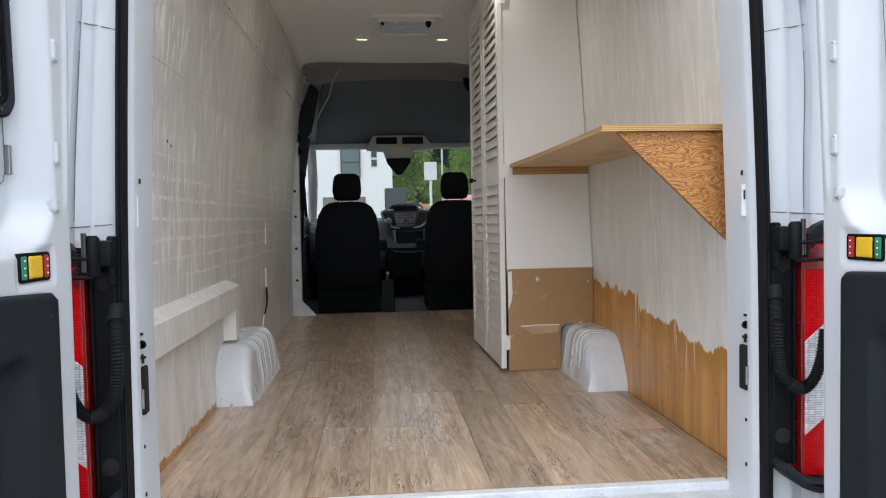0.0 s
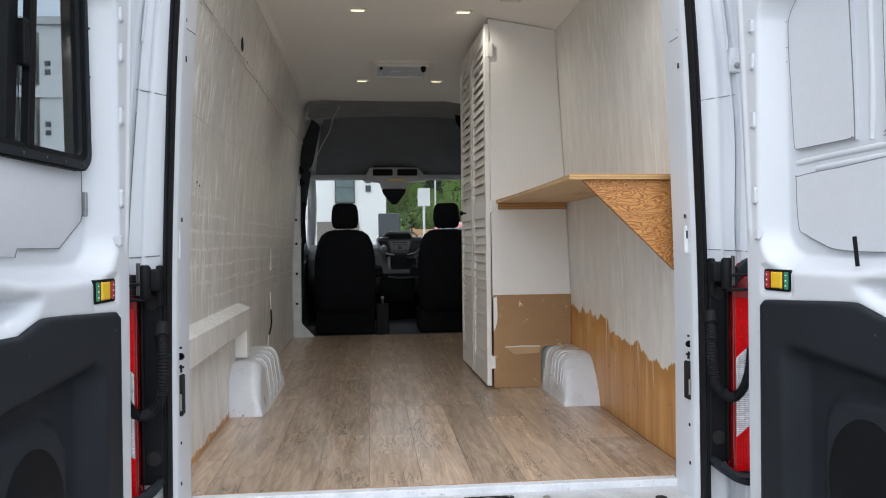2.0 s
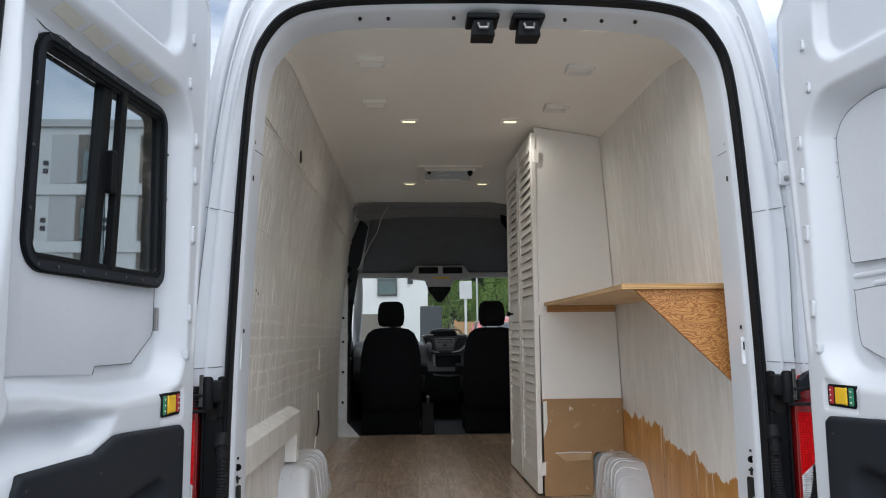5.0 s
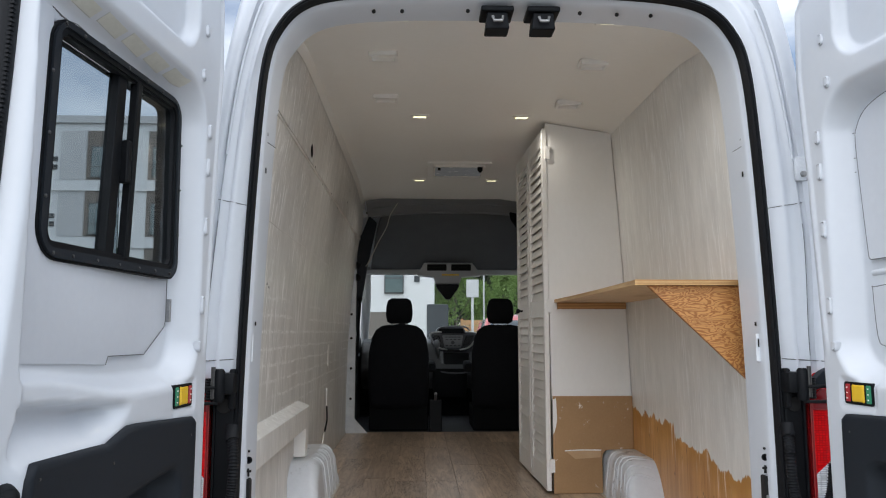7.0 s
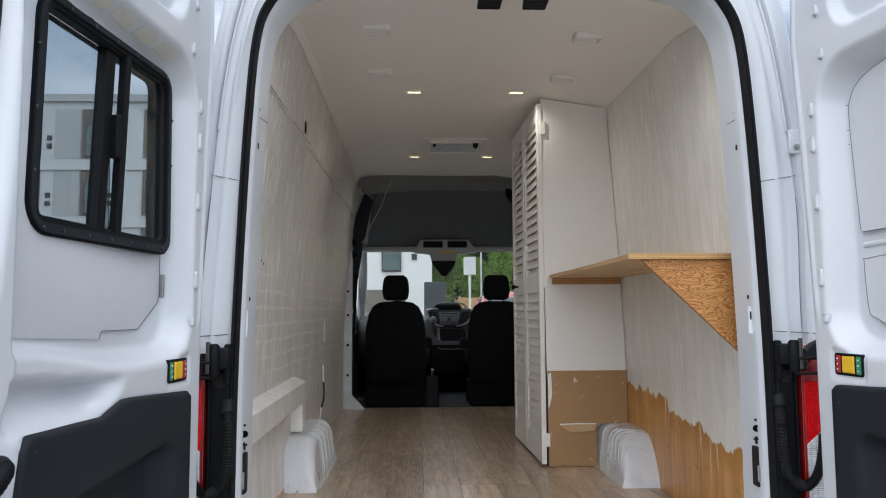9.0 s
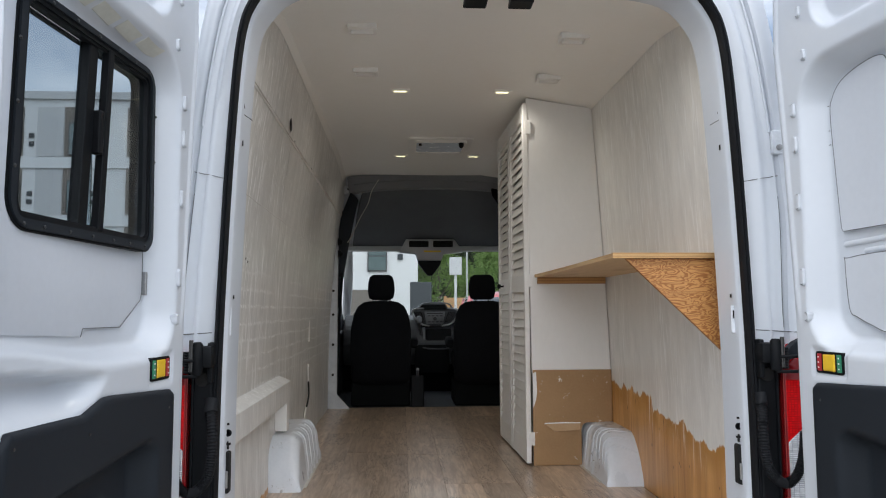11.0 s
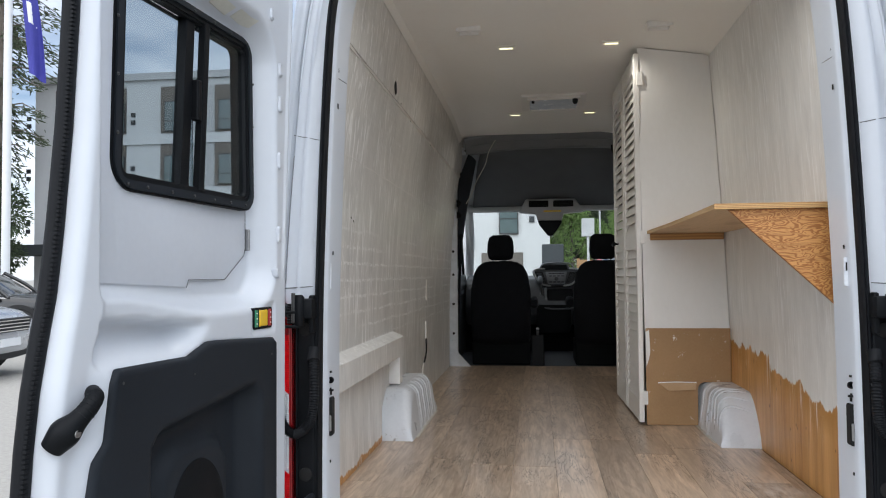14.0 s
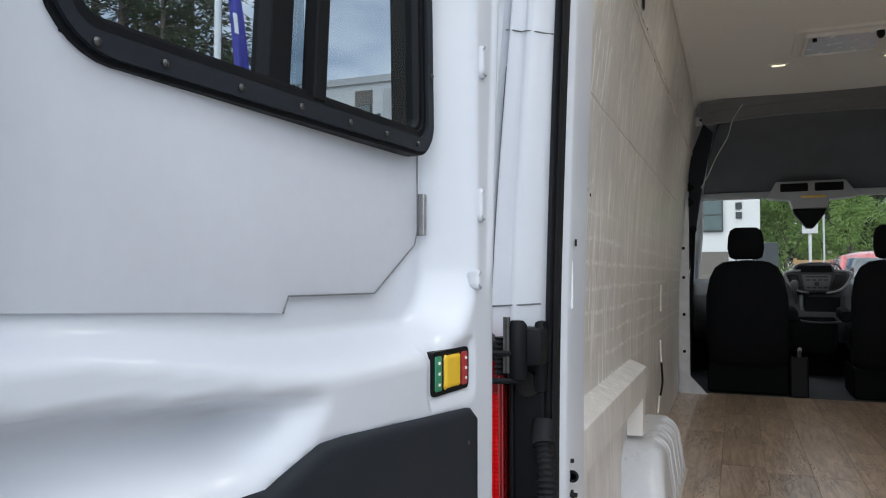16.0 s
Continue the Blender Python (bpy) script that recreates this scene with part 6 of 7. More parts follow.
# ---- outside ----
BLDG_WHITE = mottled("white_render", (0.50, 0.515, 0.525), (0.56, 0.575, 0.585), 0.8, scale=0.4, fine=8, bump=0.2)
BLDG_GREY = mottled("light_grey_cladding", (0.36, 0.37, 0.38), (0.43, 0.44, 0.45), 0.8, scale=0.5, fine=8, bump=0.2)
BLDG_BROWN = mottled("taupe_cladding", (0.115, 0.103, 0.092), (0.15, 0.135, 0.12), 0.8, scale=0.5, fine=8, bump=0.2)
DARK_FRAME = mottled("dark_window_frame", (0.012, 0.013, 0.014), (0.022, 0.023, 0.025), 0.4, scale=2)
PANE = mottled("building_pane", (0.035, 0.062, 0.066), (0.075, 0.115, 0.12), 0.08, scale=0.6, fine=3, bump=0.0, coat=0.4)
GREY_BOX = mottled("grey_steel_box", (0.022, 0.028, 0.033), (0.032, 0.038, 0.044), 0.6, scale=1)
FENCE = mottled("cedar_fence", (0.30, 0.17, 0.08), (0.42, 0.26, 0.13), 0.8, scale=3, fine=30, stretch=(0.2, 1, 6))
GALV = mottled("galvanised_steel", (0.36, 0.37, 0.38), (0.46, 0.47, 0.48), 0.5, 0.4, scale=4)
SIGN_WHITE = mottled("sign_white", (0.72, 0.74, 0.75), (0.80, 0.82, 0.83), 0.4)
SIGN_RED = mottled("sign_red", (0.50, 0.02, 0.025), (0.58, 0.03, 0.035), 0.4)

BY, BX0, BX1, BH = 32.3, -25.6, 0.5, 11.75
bld = thing("apartment_building", (-12.5, 36, 0), "white and grey four-storey apartment block with taupe window bays", "building")
part("wall", boxes((BX0, BX1, BY, BY + 14, 0.0, BH - 0.35)), BLDG_WHITE, bld)
part("roof", boxes((BX0 - 0.15, BX1 + 0.15, BY - 0.15, BY + 14.15, BH - 0.35, BH)), BLDG_GREY, bld, "grey parapet")
for z in (2.95, 5.66, 8.37):
    part("floor_band", box(BX0 + 3.0, BX1 - 3.5, BY - 0.10, BY, z - 0.22, z + 0.22), BLDG_WHITE, bld)
bays = (-23.95, -21.1, -18.25, -15.4, -12.55, -9.7, -6.85)
for z in (3.34, 6.05, 8.76):
    for bx in bays:
        part("bay_panel", box(bx - 0.50, bx + 0.50, BY - 0.05, BY + 0.01, z - 0.06, z + 2.28), BLDG_BROWN, bld)
        w = part("window", box(bx - 0.30, bx + 0.46, BY - 0.11, BY - 0.045, z, z + 1.54), DARK_FRAME, bld)
        part("pane", box(bx - 0.25, bx + 0.41, BY - 0.125, BY - 0.105, z + 0.55, z + 1.48), PANE, w)
        part("pane", box(bx - 0.25, bx + 0.41, BY - 0.125, BY - 0.105, z + 0.05, z + 0.50), PANE, w)
        part("wall_vent", box(bx - 2.09, bx - 1.87, BY - 0.06, BY, z + 0.80, z + 1.02), GREY_BOX, bld)
        part("wall_vent", box(bx - 2.09, bx - 1.87, BY - 0.06, BY, z + 0.42, z + 0.64), GREY_BOX, bld)
    for gx in bays[1::2]:
        part("cladding_panel", box(gx - 1.75, gx - 0.55, BY - 0.03, BY + 0.005, z - 0.06, z + 2.28), BLDG_GREY, bld)
for wx, z in ((-1.40, 3.35), (-1.40, 6.3), (-4.3, 3.35), (-4.3, 6.3)):
    w = part("window", box(wx - 0.45, wx + 0.45, BY - 0.11, BY, z, z + 1.9), DARK_FRAME, bld)
    part("pane", box(wx - 0.40, wx + 0.40, BY - 0.125, BY - 0.105, z + 0.75, z + 1.83), PANE, w)
    part("pane", box(wx - 0.40, wx + 0.40, BY - 0.125, BY - 0.105, z + 0.07, z + 0.70), PANE, w)
part("bay_panel", box(-2.7, -0.75, BY - 0.05, BY, 0.2, 2.5), BLDG_BROWN, bld)
for z in (3.9, 4.3):
    part("wall_vent", box(-0.45, -0.20, BY - 0.06, BY, z, z + 0.28), GREY_BOX, bld)
part("entry_canopy", box(BX0 - 3.0, BX0 + 4, BY - 2.2, BY, 2.6, 3.1), GREY_BOX, bld)

encl = tagged(part("utility_box", box(0.10, 0.98, 28.0, 29.2, 0, 2.70, 0.03), GREY_BOX), "tall dark grey steel utility box", "utility box")
fence = thing("wooden_fence", (5, 30, 0), "horizontal cedar board fence", "fence")
for k in range(9):
    part("post", box(1.6 + 2.0 * k, 1.72 + 2.0 * k, 30.05, 30.15, 0, 2.15), FENCE, fence)
    for j in range(8):
        part("board", box(1.6 + 2.0 * k, 3.58 + 2.0 * k, 30.0, 30.04, 0.1 + 0.25 * j, 0.33 + 0.25 * j), FENCE, fence)
sp = thing("parking_sign", (1.75, 25.0, 0), "blank-backed grey sign on a galvanised post", "sign")
part("post", box(1.705, 1.795, 25.0, 25.06, 0, 3.5), GALV, sp)
part("plate", box(1.52, 1.98, 24.96, 24.99, 2.84, 3.50, 0.01), GALV, sp)
tagged(part("light_pole", tube([Vector((2.35, 27, 0)), Vector((2.35, 27, 7))], 0.035, 10), GALV), "thin steel lamp post", "pole")

# ---- parked cars ----
CAR_GLASS = mottled("car_glass", (0.012, 0.015, 0.017), (0.03, 0.035, 0.038), 0.05, scale=1.5, bump=0.0, coat=1.0)
CHROME = mottled("chrome", (0.6, 0.6, 0.6), (0.75, 0.75, 0.75), 0.12, 1.0)
TYRE = mottled("tyre_rubber", (0.010, 0.010, 0.011), (0.022, 0.022, 0.023), 0.75)
LIGHT_LENS = mottled("headlamp_lens", (0.35, 0.37, 0.4), (0.7, 0.72, 0.75), 0.08, 0.2, scale=15, coat=1.0)
ALLOY = mottled("alloy_wheel", (0.42, 0.43, 0.45), (0.52, 0.53, 0.55), 0.35, 0.3)
AMBER = mottled("amber_lens", (0.6, 0.15, 0.02), (0.7, 0.2, 0.03), 0.2, coat=1.0)


def suv(label, paint, m):
    """A large estate-shaped car; its own x points ahead, its origin is on the ground."""
    c = local_thing("parked_suv", m, label, "car", "parked cars")
    body = part("body", loft([(-2.52, 0, 0.80, 0.70, 0.20), (-2.46, 0, 0.77, 0.88, 0.36), (-2.2, 0, 0.75, 0.96, 0.42), (-1.4, 0, 0.73, 0.99, 0.44), (0.9, 0, 0.72, 0.99, 0.44), (1.3, 0, 0.72, 0.985, 0.43), (1.9, 0, 0.69, 0.96, 0.40), (2.3, 0, 0.66, 0.88, 0.36), (2.47, 0, 0.63, 0.76, 0.29), (2.53, 0, 0.60, 0.60, 0.18)], 40, 4.5, "x"), paint, c, smooth=60)
    part("greenhouse", loft([(1.02, -0.50, 0, 1.90, 0.93), (1.20, -0.56, 0, 1.74, 0.885), (1.42, -0.66, 0, 1.52, 0.81), (1.62, -0.76, 0, 1.27, 0.72), (1.66, -0.78, 0, 1.18, 0.68)], 44, 5), CAR_GLASS, c, "dark tinted windows", smooth=60)
    part("roof", loft([(1.60, -0.78, 0, 1.29, 0.735), (1.66, -0.80, 0, 1.25, 0.71), (1.71, -0.82, 0, 1.12, 0.62), (1.735, -0.84, 0, 0.9, 0.48)], 40, 4.5), paint, c, smooth=60)
    for s in (-1, 1):
        for pts in (((1.30, 0.90, 1.04), (0.92, 0.82, 1.36), (0.46, 0.73, 1.63)), ((-0.12, 0.925, 1.04), (-0.18, 0.735, 1.63)), ((-1.25, 0.92, 1.04), (-1.28, 0.735, 1.63)), ((-2.30, 0.85, 1.04), (-2.16, 0.80, 1.3), (-1.95, 0.69, 1.63))):
            part("pillar", tube(spline([Vector((x, s * y, z)) for x, y, z in pts], 5), 0.045, 8), paint if pts[0][0] != -0.12 else CAR_GLASS, c, smooth=60)
        part("belt_trim", tube(spline([Vector((1.28, s * 0.915, 1.045)), Vector((0, s * 0.945, 1.05)), Vector((-1.6, s * 0.93, 1.07)), Vector((-2.25, s * 0.87, 1.12))], 6), 0.014, 6), CHROME, c)
        part("window_trim", tube(spline([Vector((1.0, s * 0.845, 1.33)), Vector((0.50, s * 0.765, 1.585)), Vector((-0.6, s * 0.785, 1.615)), Vector((-1.7, s * 0.755, 1.585)), Vector((-2.1, s * 0.77, 1.40))], 6), 0.012, 6), CHROME, c)
        part("sill_cladding", loft([(-1.35, s * 0.965, 0.36, 0.03, 0.09), (-1.3, s * 0.97, 0.36, 0.045, 0.10), (1.2, s * 0.97, 0.36, 0.045, 0.10), (1.25, s * 0.965, 0.36, 0.03, 0.09)], 12, 4, "x"), TYRE, c)
        for wx in (1.55, -1.47):
            arch = [(wx + 0.50 * math.cos(radians(a)), 0.40 + 0.50 * math.sin(radians(a))) for a in range(-12, 193, 12)]
            arch += [(wx + 0.405 * math.cos(radians(a)), 0.40 + 0.405 * math.sin(radians(a))) for a in range(192, -13, -12)]
            part("arch_cladding", prism(arch, "y", *sorted((s * 0.90, s * 1.004))), TYRE, c)
            part("wheel_well", lathe([(0.43, min(s * 0.80, s * 0.992)), (0.43, max(s * 0.80, s * 0.992))], "y", (wx, 0, 0.41), 28), HOLE, c)
            o = s * 0.915
            tyre = part("tyre", lathe([(0.265, o - 0.03), (0.27, o - 0.11), (0.36, o - 0.115), (0.39, o - 0.09), (0.39, o + 0.09), (0.36, o + 0.115), (0.27, o + 0.11), (0.265, o + 0.03)], "y", (wx, 0, 0.39), 36), TYRE, c, smooth=40)
            part("rim", ring_prism([(wx + 0.275 * math.cos(2 * math.pi * k / 30), 0.39 + 0.275 * math.sin(2 * math.pi * k / 30)) for k in range(30)], [(wx + 0.24 * math.cos(2 * math.pi * k / 30), 0.39 + 0.24 * math.sin(2 * math.pi * k / 30)) for k in range(30)], "y", *sorted((s * 0.95, s * 1.022))), ALLOY, tyre)
            part("hub", lathe([(0.06, s * 0.95), (0.055, s * 1.015), (0.03, s * 1.02)], "y", (wx, 0, 0.39), 16), ALLOY, tyre)
            for k in range(10):
                a = 2 * math.pi * (k // 2) / 5 + (0.2 if k % 2 else -0.2)
                b = 2 * math.pi * (k // 2) / 5 + (0.32 if k % 2 else -0.32)
                part("spoke", tube([Vector((wx + 0.04 * math.cos(a), s * 1.004, 0.39 + 0.04 * math.sin(a))), Vector((wx + 0.255 * math.cos(b), s * 1.004, 0.39 + 0.255 * math.sin(b)))], 0.024, 6), ALLOY, tyre)
        part("headlamp", loft([(1.98, s * 0.83, 0.90, 0.07, 0.03), (2.1, s * 0.81, 0.89, 0.085, 0.05), (2.3, s * 0.73, 0.87, 0.11, 0.062), (2.44, s * 0.62, 0.85, 0.10, 0.055)], 16, 3, "x"), LIGHT_LENS, c, smooth=60)
        part("side_marker", loft([(2.02, s * 0.925, 0.85, 0.02, 0.02), (2.2, s * 0.895, 0.84, 0.02, 0.024)], 10, 3, "x"), AMBER, c)
        part("tail_light", loft([(-2.48, s * 0.72, 0.98, 0.12, 0.10), (-2.3, s * 0.82, 1.0, 0.12, 0.10)], 12, 3, "x"), RED_LENS, c)
        part("mirror", loft([(0.95, s * 1.04, 1.08, 0.05, 0.05), (1.0, s * 1.06, 1.09, 0.11, 0.075), (1.1, s * 1.05, 1.09, 0.09, 0.06), (1.14, s * 1.03, 1.08, 0.05, 0.03)], 14, 3, "x"), paint, c, smooth=60)
        for dx in (0.1, -1.05):
            part("door_handle", tube([Vector((dx, s * 0.995, 0.93)), Vector((dx - 0.2, s * 0.995, 0.935))], 0.016, 8), CHROME, c)
        for dx in (1.1, -0.13, -1.22):
            part("door_gap", tube(spline([Vector((dx + 0.03, s * 0.935, 1.04)), Vector((dx, s * 0.993, 0.8)), Vector((dx, s * 0.987, 0.5))], 4), 0.006, 4), HOLE, c)
    part("grille", prism([(-0.52, 0.68), (0.52, 0.68), (0.60, 0.90), (-0.60, 0.90)], "x", 2.40, 2.535, 0.02), TYRE, c, "dark mesh grille")
    for k in range(4):
        part("grille_bar", box(2.53, 2.55, -0.5, 0.5, 0.705 + 0.05 * k, 0.722 + 0.05 * k), CHROME, c)
    part("bumper", loft([(2.0, 0, 0.38, 0.93, 0.12), (2.35, 0, 0.38, 0.84, 0.12), (2.5, 0, 0.40, 0.68, 0.10)], 28, 4, "x"), TYRE, c, smooth=60)
    part("plate", box(2.535, 2.55, -0.26, 0.26, 0.48, 0.60), SIGN_WHITE, c)
    return c


SILVER = mottled("silver_car_paint", (0.36, 0.38, 0.41), (0.42, 0.44, 0.47), 0.25, 0.5, scale=2, bump=0.02, coat=1.0)
BLACK = mottled("black_car_paint", (0.010, 0.011, 0.012), (0.018, 0.019, 0.02), 0.15, 0.1, scale=2, bump=0.02, coat=0.4)
REDCAR = mottled("red_car_paint", (0.26, 0.012, 0.018), (0.32, 0.018, 0.024), 0.2, 0.2, scale=2, bump=0.02, coat=1.0)


def car_at(px, py, heading):
    """Pose with the front wheel axle's middle over (px, py)."""
    a = radians(heading)
    return pose(px - 1.55 * math.cos(a), py - 1.55 * math.sin(a), 0, 0, 0, heading)


suv("silver estate car parked on the asphalt", SILVER, car_at(-8.98, 7.85, 8))
suv("black estate car parked behind the silver one", BLACK, car_at(-12.05, 14.1, 14))
suv("dark red car, nose just in view", REDCAR, car_at(-9.15, 4.5, 20))
suv("faded red car beyond the windscreen", mottled("faded_red_paint", (0.42, 0.10, 0.10), (0.50, 0.14, 0.14), 0.3, 0.1, coat=0.8), pose(1.78, 11.3, 0, 0, 0, -92) @ Matrix.Scale(1.08, 4))

# ---- signs, poles, flag ----
st = thing("stop_sign", (-19.95, 18.7, 0), "red octagonal stop sign on a post", "sign")
sc = Vector((-19.95, 18.7, 2.02))
ux, uy = Vector((0.70, 0.71, 0)).normalized(), Vector((0.71, -0.70, 0)).normalized()


def oct_plate(r, d0, d1):
    bm = bmesh.new()
    for d in (d0, d1):
        for k in range(8):
            a = radians(22.5 + 45 * k)
            bm.verts.new(sc + ux * (r * math.cos(a)) + Vector((0, 0, r * math.sin(a))) + uy * d)
    bm.verts.ensure_lookup_table()
    v = bm.verts
    bm.faces.new([v[k] for k in range(8)])
    bm.faces.new([v[8 + k] for k in range(7, -1, -1)])
    for k in range(8):
        bm.faces.new((v[k], v[8 + k], v[8 + (k + 1) % 8], v[(k + 1) % 8]))
    bmesh.ops.recalc_face_normals(bm, faces=bm.faces[:])
    return bm


part("post", box(-19.98, -19.92, 18.67, 18.73, 0, 2.3), GALV, st)
part("border", oct_plate(0.33, 0.03, 0.045), SIGN_WHITE, st)
part("plate", oct_plate(0.305, 0.04, 0.052), SIGN_RED, st)
cu = bpy.data.curves.new("lettering", "FONT")
cu.body, cu.align_x, cu.align_y, cu.size, cu.extrude = "STOP", "CENTER", "CENTER", 0.25, 0.004
txt = new("lettering", cu)
txt.data.materials.append(SIGN_WHITE)
txt.parent = st
txt.matrix_parent_inverse = BASE[st].inverted()
txt.matrix_basis = Matrix(((ux.x, 0, uy.x, sc.x + uy.x * 0.06), (ux.y, 0, uy.y, sc.y + uy.y * 0.06), (0, 1, 0, sc.z - 0.01), (0, 0, 0, 1)))

tagged(part("wooden_pole", tube([Vector((-22.3, 20.6, 0)), Vector((-22.3, 20.6, 4.6))], 0.14, 12), mottled("weathered_pole", (0.24, 0.21, 0.17), (0.34, 0.30, 0.25), 0.9, scale=3, stretch=(6, 6, 0.4))), "short weathered wooden pole", "pole")
fp = thing("flagpole", (-13.92, 15.4, 0), "tall white flagpole with a limp purple-blue flag", "flagpole")
part("pole", tube([Vector((-13.92, 15.4, 0)), Vector((-13.92, 15.4, 13))], lambda i: 0.11 - 0.02 * i, 14), SIGN_WHITE, fp, smooth=60)


def flag_pt(s, t, d=0.0):
    z = 10.6 - 3.6 * t
    x = 0.16 + s * (0.30 + 0.12 * math.sin(2.2 * t)) + 0.34 * t
    y = 0.10 * math.sin(7 * s + 3 * t) + 0.05 * math.sin(9 * t)
    return Vector((-13.92 + 0.78 * x - 0.6 * y, 15.4 + 0.62 * x + 0.78 * y + d, z - 0.25 * s))


part("flag", slab(14, 24, flag_pt, lambda s, t: flag_pt(s, t, 0.012)), mottled("flag_cloth", (0.045, 0.05, 0.30), (0.07, 0.07, 0.38), 0.8), fp, "purple-blue cloth flag", smooth=60)
part("flag_emblem", slab(4, 6, lambda s, t: flag_pt(0.25 + 0.5 * s, 0.45 + 0.16 * t, -0.016), lambda s, t: flag_pt(0.25 + 0.5 * s, 0.45 + 0.16 * t, -0.006)), SIGN_WHITE, fp, "pale plain emblem patch", smooth=60)
yld = thing("yield_sign", (-17.5, 24.5, 0), "small grey diamond sign on a post near the entrance", "sign")
part("post", box(-17.53, -17.47, 24.5, 24.56, 0, 2.0), GALV, yld)
part("plate", prism([(-17.5, 1.75), (-17.15, 2.2), (-17.5, 2.65), (-17.85, 2.2)], "y", 24.46, 24.49), GALV, yld)

# ---- trees ----
def leaf_mat(name, dark, light):
    m, nt, b, v = shell_material(name, 0.7)
    geo = nt.nodes.new("ShaderNodeNewGeometry")
    n = tex(nt, "Noise", v, 0.35, Detail=2.0)
    f = math_node(nt, "ADD", math_node(nt, "MULTIPLY", geo.outputs["Random Per Island"], 0.6), math_node(nt, "MULTIPLY", n.outputs["Fac"], 0.4))
    nt.links.new(mixc(nt, f, dark, light), b.inputs["Base Color"])
    b.inputs["Subsurface Weight"].default_value = 0.0
    return m


BARK = mottled("conifer_bark", (0.10, 0.085, 0.07), (0.19, 0.165, 0.14), 0.95, scale=2, fine=20, bump=0.8, dist=0.02, stretch=(4, 4, 0.6))
NEEDLE = leaf_mat("conifer_needles", (0.048, 0.070, 0.042), (0.12, 0.15, 0.085))
LEAF = leaf_mat("broad_leaves", (0.12, 0.20, 0.05), (0.27, 0.40, 0.13))
SHRUB = leaf_mat("dark_shrub_leaves", (0.025, 0.045, 0.022), (0.07, 0.10, 0.045))


def clump(verts, faces, c, d, size, rnd, wide=0.22):
    """One tuft: two crossed kites along d."""
    d = d.normalized()
    a = d.cross(Vector((rnd.uniform(-1, 1), rnd.uniform(-1, 1), rnd.uniform(-1, 1)))).normalized()
    for e in (a, d.cross(a)):
        k = len(verts)
        verts += [c - d * size * 0.4, c + e * size * wide, c + d * size * 0.8, c - e * size * wide]
        faces.append((k, k + 1, k + 2, k + 3))


def conifer(seed, h, bare, spread, density, r0):
    rnd = random.Random(seed)
    t = local_thing("conifer_tree", pose(0, 0, 0), "tall dark green conifer with a bare lower trunk", "tree", "conifers")
    lean = Vector((rnd.uniform(-0.3, 0.3), rnd.uniform(-0.3, 0.3), 0))
    trunk = [Vector((0, 0, 0)) + lean * (i / 10) ** 2 + Vector((0, 0, h * i / 10)) for i in range(11)]
    bm = tube(trunk, lambda i: r0 * (1 - 0.088 * i) * (1.25 if i == 0 else 1), 10)
    verts, faces = [], []
    z = h * bare
    while z < h * 0.985:
        f = (z - h * bare) / (h * (1 - bare))
        reach = spread * (1 - f) ** 0.75 * (0.55 + 0.45 * min(1, f * 5)) + 0.25
        for k in range(rnd.randint(3, 5)):
            a = rnd.uniform(0, 6.283)
            L = reach * rnd.uniform(0.55, 1.1)
            base = lean * (z / h) ** 2 + Vector((0, 0, z))
            out = Vector((math.cos(a), math.sin(a), 0))
            limb = [base, base + out * L * 0.5 + Vector((0, 0, 0.02 * L)), base + out * L + Vector((0, 0, -0.22 * L))]
            add(bm, tube(limb, lambda i: 0.045 * (1 - 0.4 * i) * (1 - 0.6 * f) + 0.008, 4))
            for q in range(int(3.2 * density * L) + 4):
                u = rnd.uniform(0.12, 1.05)
                p = base + out * L * u + Vector((0, 0, 0.04 * L * u - 0.26 * L * u * u))
                p += Vector((rnd.gauss(0, 0.16), rnd.gauss(0, 0.16), rnd.gauss(-0.12, 0.12))) * (0.4 + 0.3 * L)
                clump(verts, faces, p, out + Vector((rnd.gauss(0, 0.6), rnd.gauss(0, 0.6), rnd.uniform(-0.9, 0.1))), rnd.uniform(0.18, 0.42), rnd, 0.12)
        z += rnd.uniform(0.35, 0.75)
    part("trunk", bm, BARK, t, smooth=60)
    me = bpy.data.meshes.new("crown")
    me.from_pydata(verts, [], faces)
    me.materials.append(NEEDLE)
    ob = new("crown", me)
    ob.parent = t
    return t


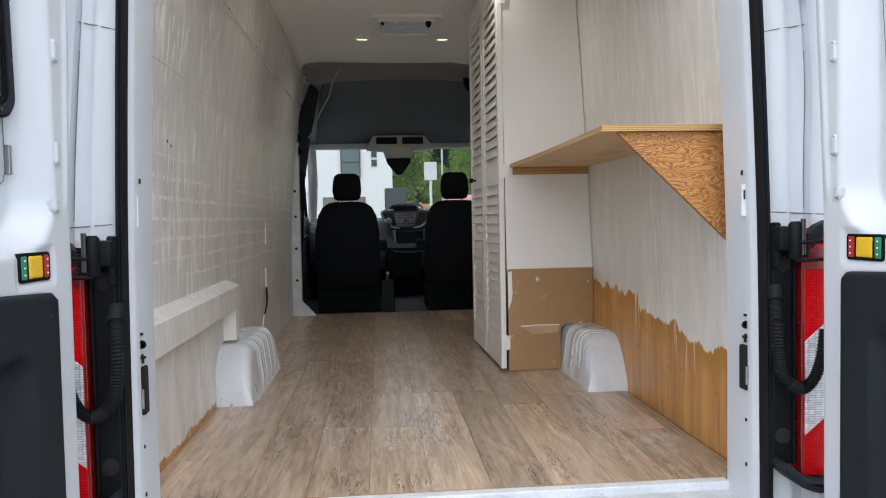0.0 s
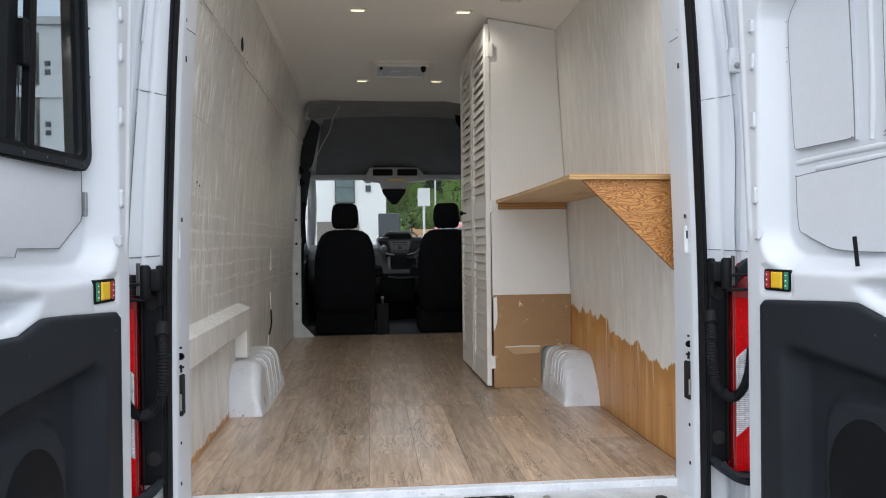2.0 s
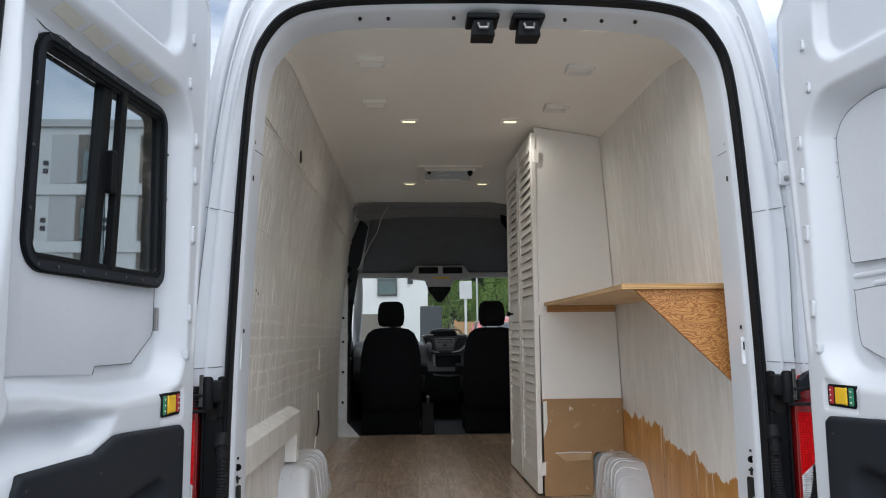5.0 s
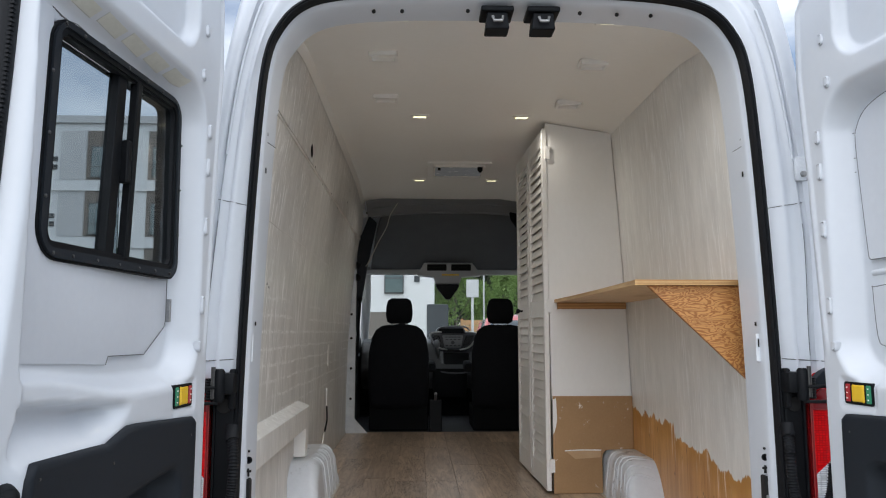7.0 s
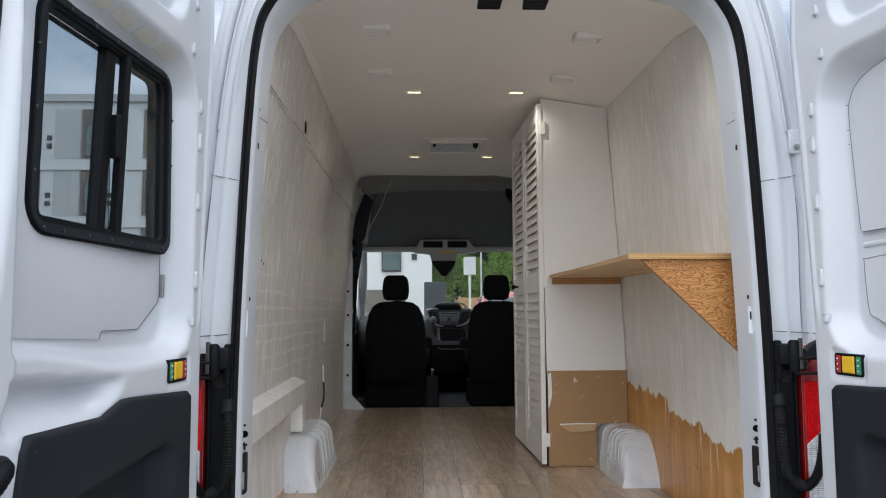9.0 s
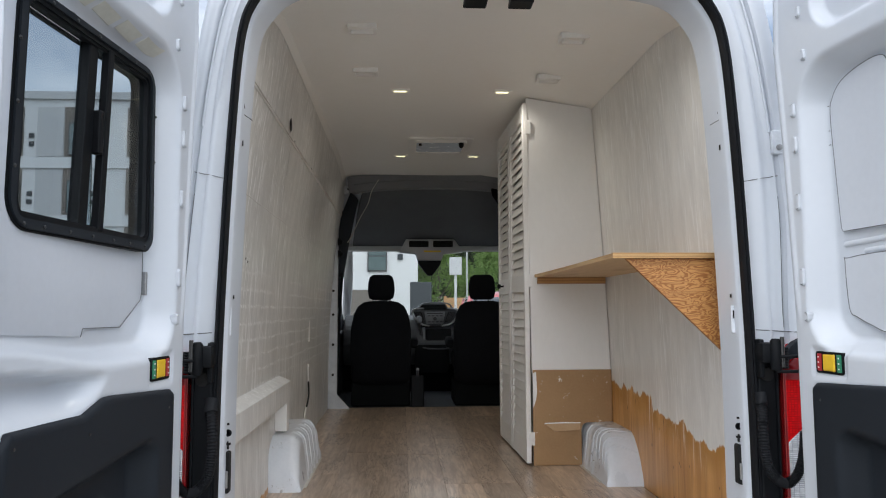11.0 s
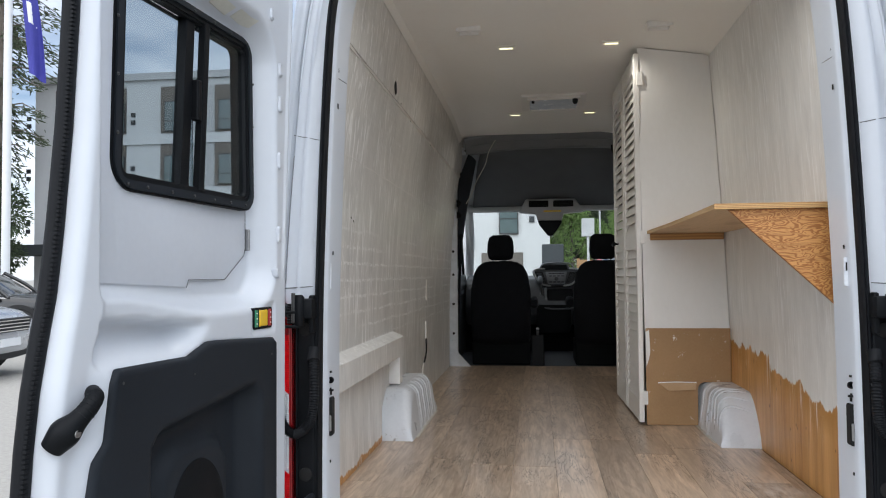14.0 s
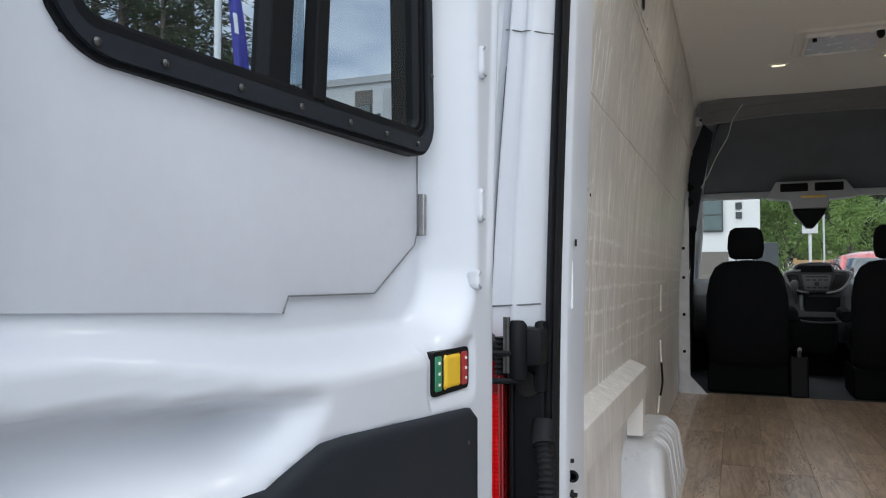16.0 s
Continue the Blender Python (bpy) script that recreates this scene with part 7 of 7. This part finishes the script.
def broadleaf(seed, h, w, n, mat):
    rnd = random.Random(seed)
    t = local_thing("leafy_tree", pose(0, 0, 0), "light green leafy tree", "tree", "leafy trees")
    bm = tube([Vector((0, 0, 0)), Vector((0.1, 0, h * 0.3)), Vector((0, 0.1, h * 0.6)), Vector((0.05, 0, h * 0.85))], lambda i: 0.14 - 0.035 * i, 8)
    lumps = []
    for k in range(16):
        a, r, z = rnd.uniform(0, 6.283), rnd.uniform(0, w * 0.75), rnd.uniform(0.22, 0.92)
        c = Vector((r * math.cos(a) * (1.1 - z * 0.6), r * math.sin(a) * (1.1 - z * 0.6), z * h))
        lumps.append((c, rnd.uniform(0.5, 1.0) * w * 0.42))
        add(bm, tube([Vector((0, 0, z * h * 0.6)), c], lambda i: 0.04 - 0.025 * i, 5))
    verts, faces = [], []
    for c, r in lumps:
        for q in range(n):
            d = Vector((rnd.gauss(0, 1), rnd.gauss(0, 1), rnd.gauss(0, 1))).normalized()
            clump(verts, faces, c + d * r * rnd.uniform(0.55, 1.08), d + Vector((0, 0, -0.4)), rnd.uniform(0.10, 0.22), rnd)
    part("trunk", bm, BARK, t, smooth=60)
    me = bpy.data.meshes.new("crown")
    me.from_pydata(verts, [], faces)
    me.materials.append(mat)
    ob = new("crown", me)
    ob.parent = t
    return t


def polar(azimuth, dist):
    a = radians(azimuth)
    return -0.3 - dist * math.sin(a), -1.8 + dist * math.cos(a)


kinds = [conifer(11, 34, 0.20, 3.0, 5.0, 0.30), conifer(12, 38, 0.30, 2.6, 4.0, 0.36), conifer(13, 30, 0.14, 3.0, 5.5, 0.26)]
spots = [(38.6, 40, 0, 1.0), (40.6, 45, 1, 1.0), (42.4, 41, 2, 0.95), (43.4, 46, 1, 1.05), (45.2, 42, 0, 1.0), (47.0, 46, 1, 1.0), (48.6, 41, 2, 1.05), (50.5, 44, 0, 1.05), (52.6, 42, 1, 1.0), (54.6, 46, 2, 1.0), (57, 42, 0, 1.0),
         (44.4, 56, 0, 1.1), (49.6, 54, 1, 1.1), (-27.0, 44, 2, 0.56)]
seen = set()
for i, (az, dist, k, sc_) in enumerate(spots):
    x, y = polar(az, dist)
    m = pose(x, y, 0, 0, 0, 47 * i) @ Matrix.Diagonal((sc_, sc_, sc_, 1))
    if k in seen:
        copy_thing(kinds[k], m)
    else:
        seen.add(k)
        kinds[k].matrix_basis = m
leafy = [broadleaf(21, 6.5, 2.6, 380, LEAF), broadleaf(22, 8.0, 3.0, 380, LEAF), broadleaf(23, 7.5, 3.0, 420, SHRUB)]
spots = [(-1.2, 46, 1, 0.8), (-3.0, 40, 0, 0.85), (-5.0, 43, 1, 0.72), (-7.0, 40, 0, 0.95), (-9.3, 43, 1, 0.8), (-11.5, 41, 0, 0.9), (-14, 43, 1, 0.9), (-17, 42, 0, 1.0),
         (-2.0, 55, 2, 1.1), (-4.2, 56, 2, 1.2), (-6.4, 55, 2, 1.1), (-8.6, 56, 2, 1.25), (-11, 55, 2, 1.2), (-13.5, 56, 2, 1.2),
         (39.2, 36, 2, 0.75), (41.2, 37, 2, 0.8), (43.2, 36, 2, 0.75), (45.4, 37, 2, 0.8), (47.4, 36, 2, 0.75), (49.5, 37, 2, 0.85), (51.6, 36, 2, 0.8), (54, 37, 2, 0.8), (57, 36, 2, 0.8)]
seen = set()
for i, (az, dist, k, sc_) in enumerate(spots):
    x, y = polar(az, dist)
    m = pose(x, y, 0, 0, 0, 61 * i) @ Matrix.Diagonal((sc_, sc_, sc_, 1))
    if k in seen:
        c = copy_thing(leafy[k], m)
    else:
        seen.add(k)
        c = leafy[k]
        c.matrix_basis = m
tagged(leafy[2], "dark green shrub mass at the wood's edge", "shrub", "shrubs")

# ---- planks of the load floor ----
PW = 0.172
rng = random.Random(7)
shared = {}
for k in range(-4, 7):
    x0 = -0.214 + PW * k
    x1 = x0 + PW
    lo, hi = max(x0, -0.858), min(x1, 0.866)
    start = {0: -0.37, -1: -0.36, 1: 0.14, 2: 0.14, 3: -0.12, 4: -0.01}.get(k, rng.uniform(-1.0, 0.1))
    y = start
    while y < 4.12:
        a, b = max(y, 0.206), min(y + 1.222, 4.122)
        y += 1.222
        if b - a < 0.03:
            continue
        key = (round(hi - lo, 3), round(b - a, 3))
        if key not in shared:
            me = bpy.data.meshes.new("plank")
            bm = box(0, hi - lo - 0.0006, 0, b - a - 0.0006, -0.006, 0)
            bmesh.ops.bevel(bm, geom=[e for e in bm.edges if e.verts[0].co.z > -0.001 and e.verts[1].co.z > -0.001], offset=0.0012, segments=1, affect="EDGES")
            bm.to_mesh(me)
            bm.free()
            me.materials.append(PLANK)
            shared[key] = me
        ob = new("plank", shared[key])
        ob.matrix_basis = Matrix.Translation((lo, a, F))
        ob.parent = floor
        ob.matrix_parent_inverse = BASE[floor].inverted()
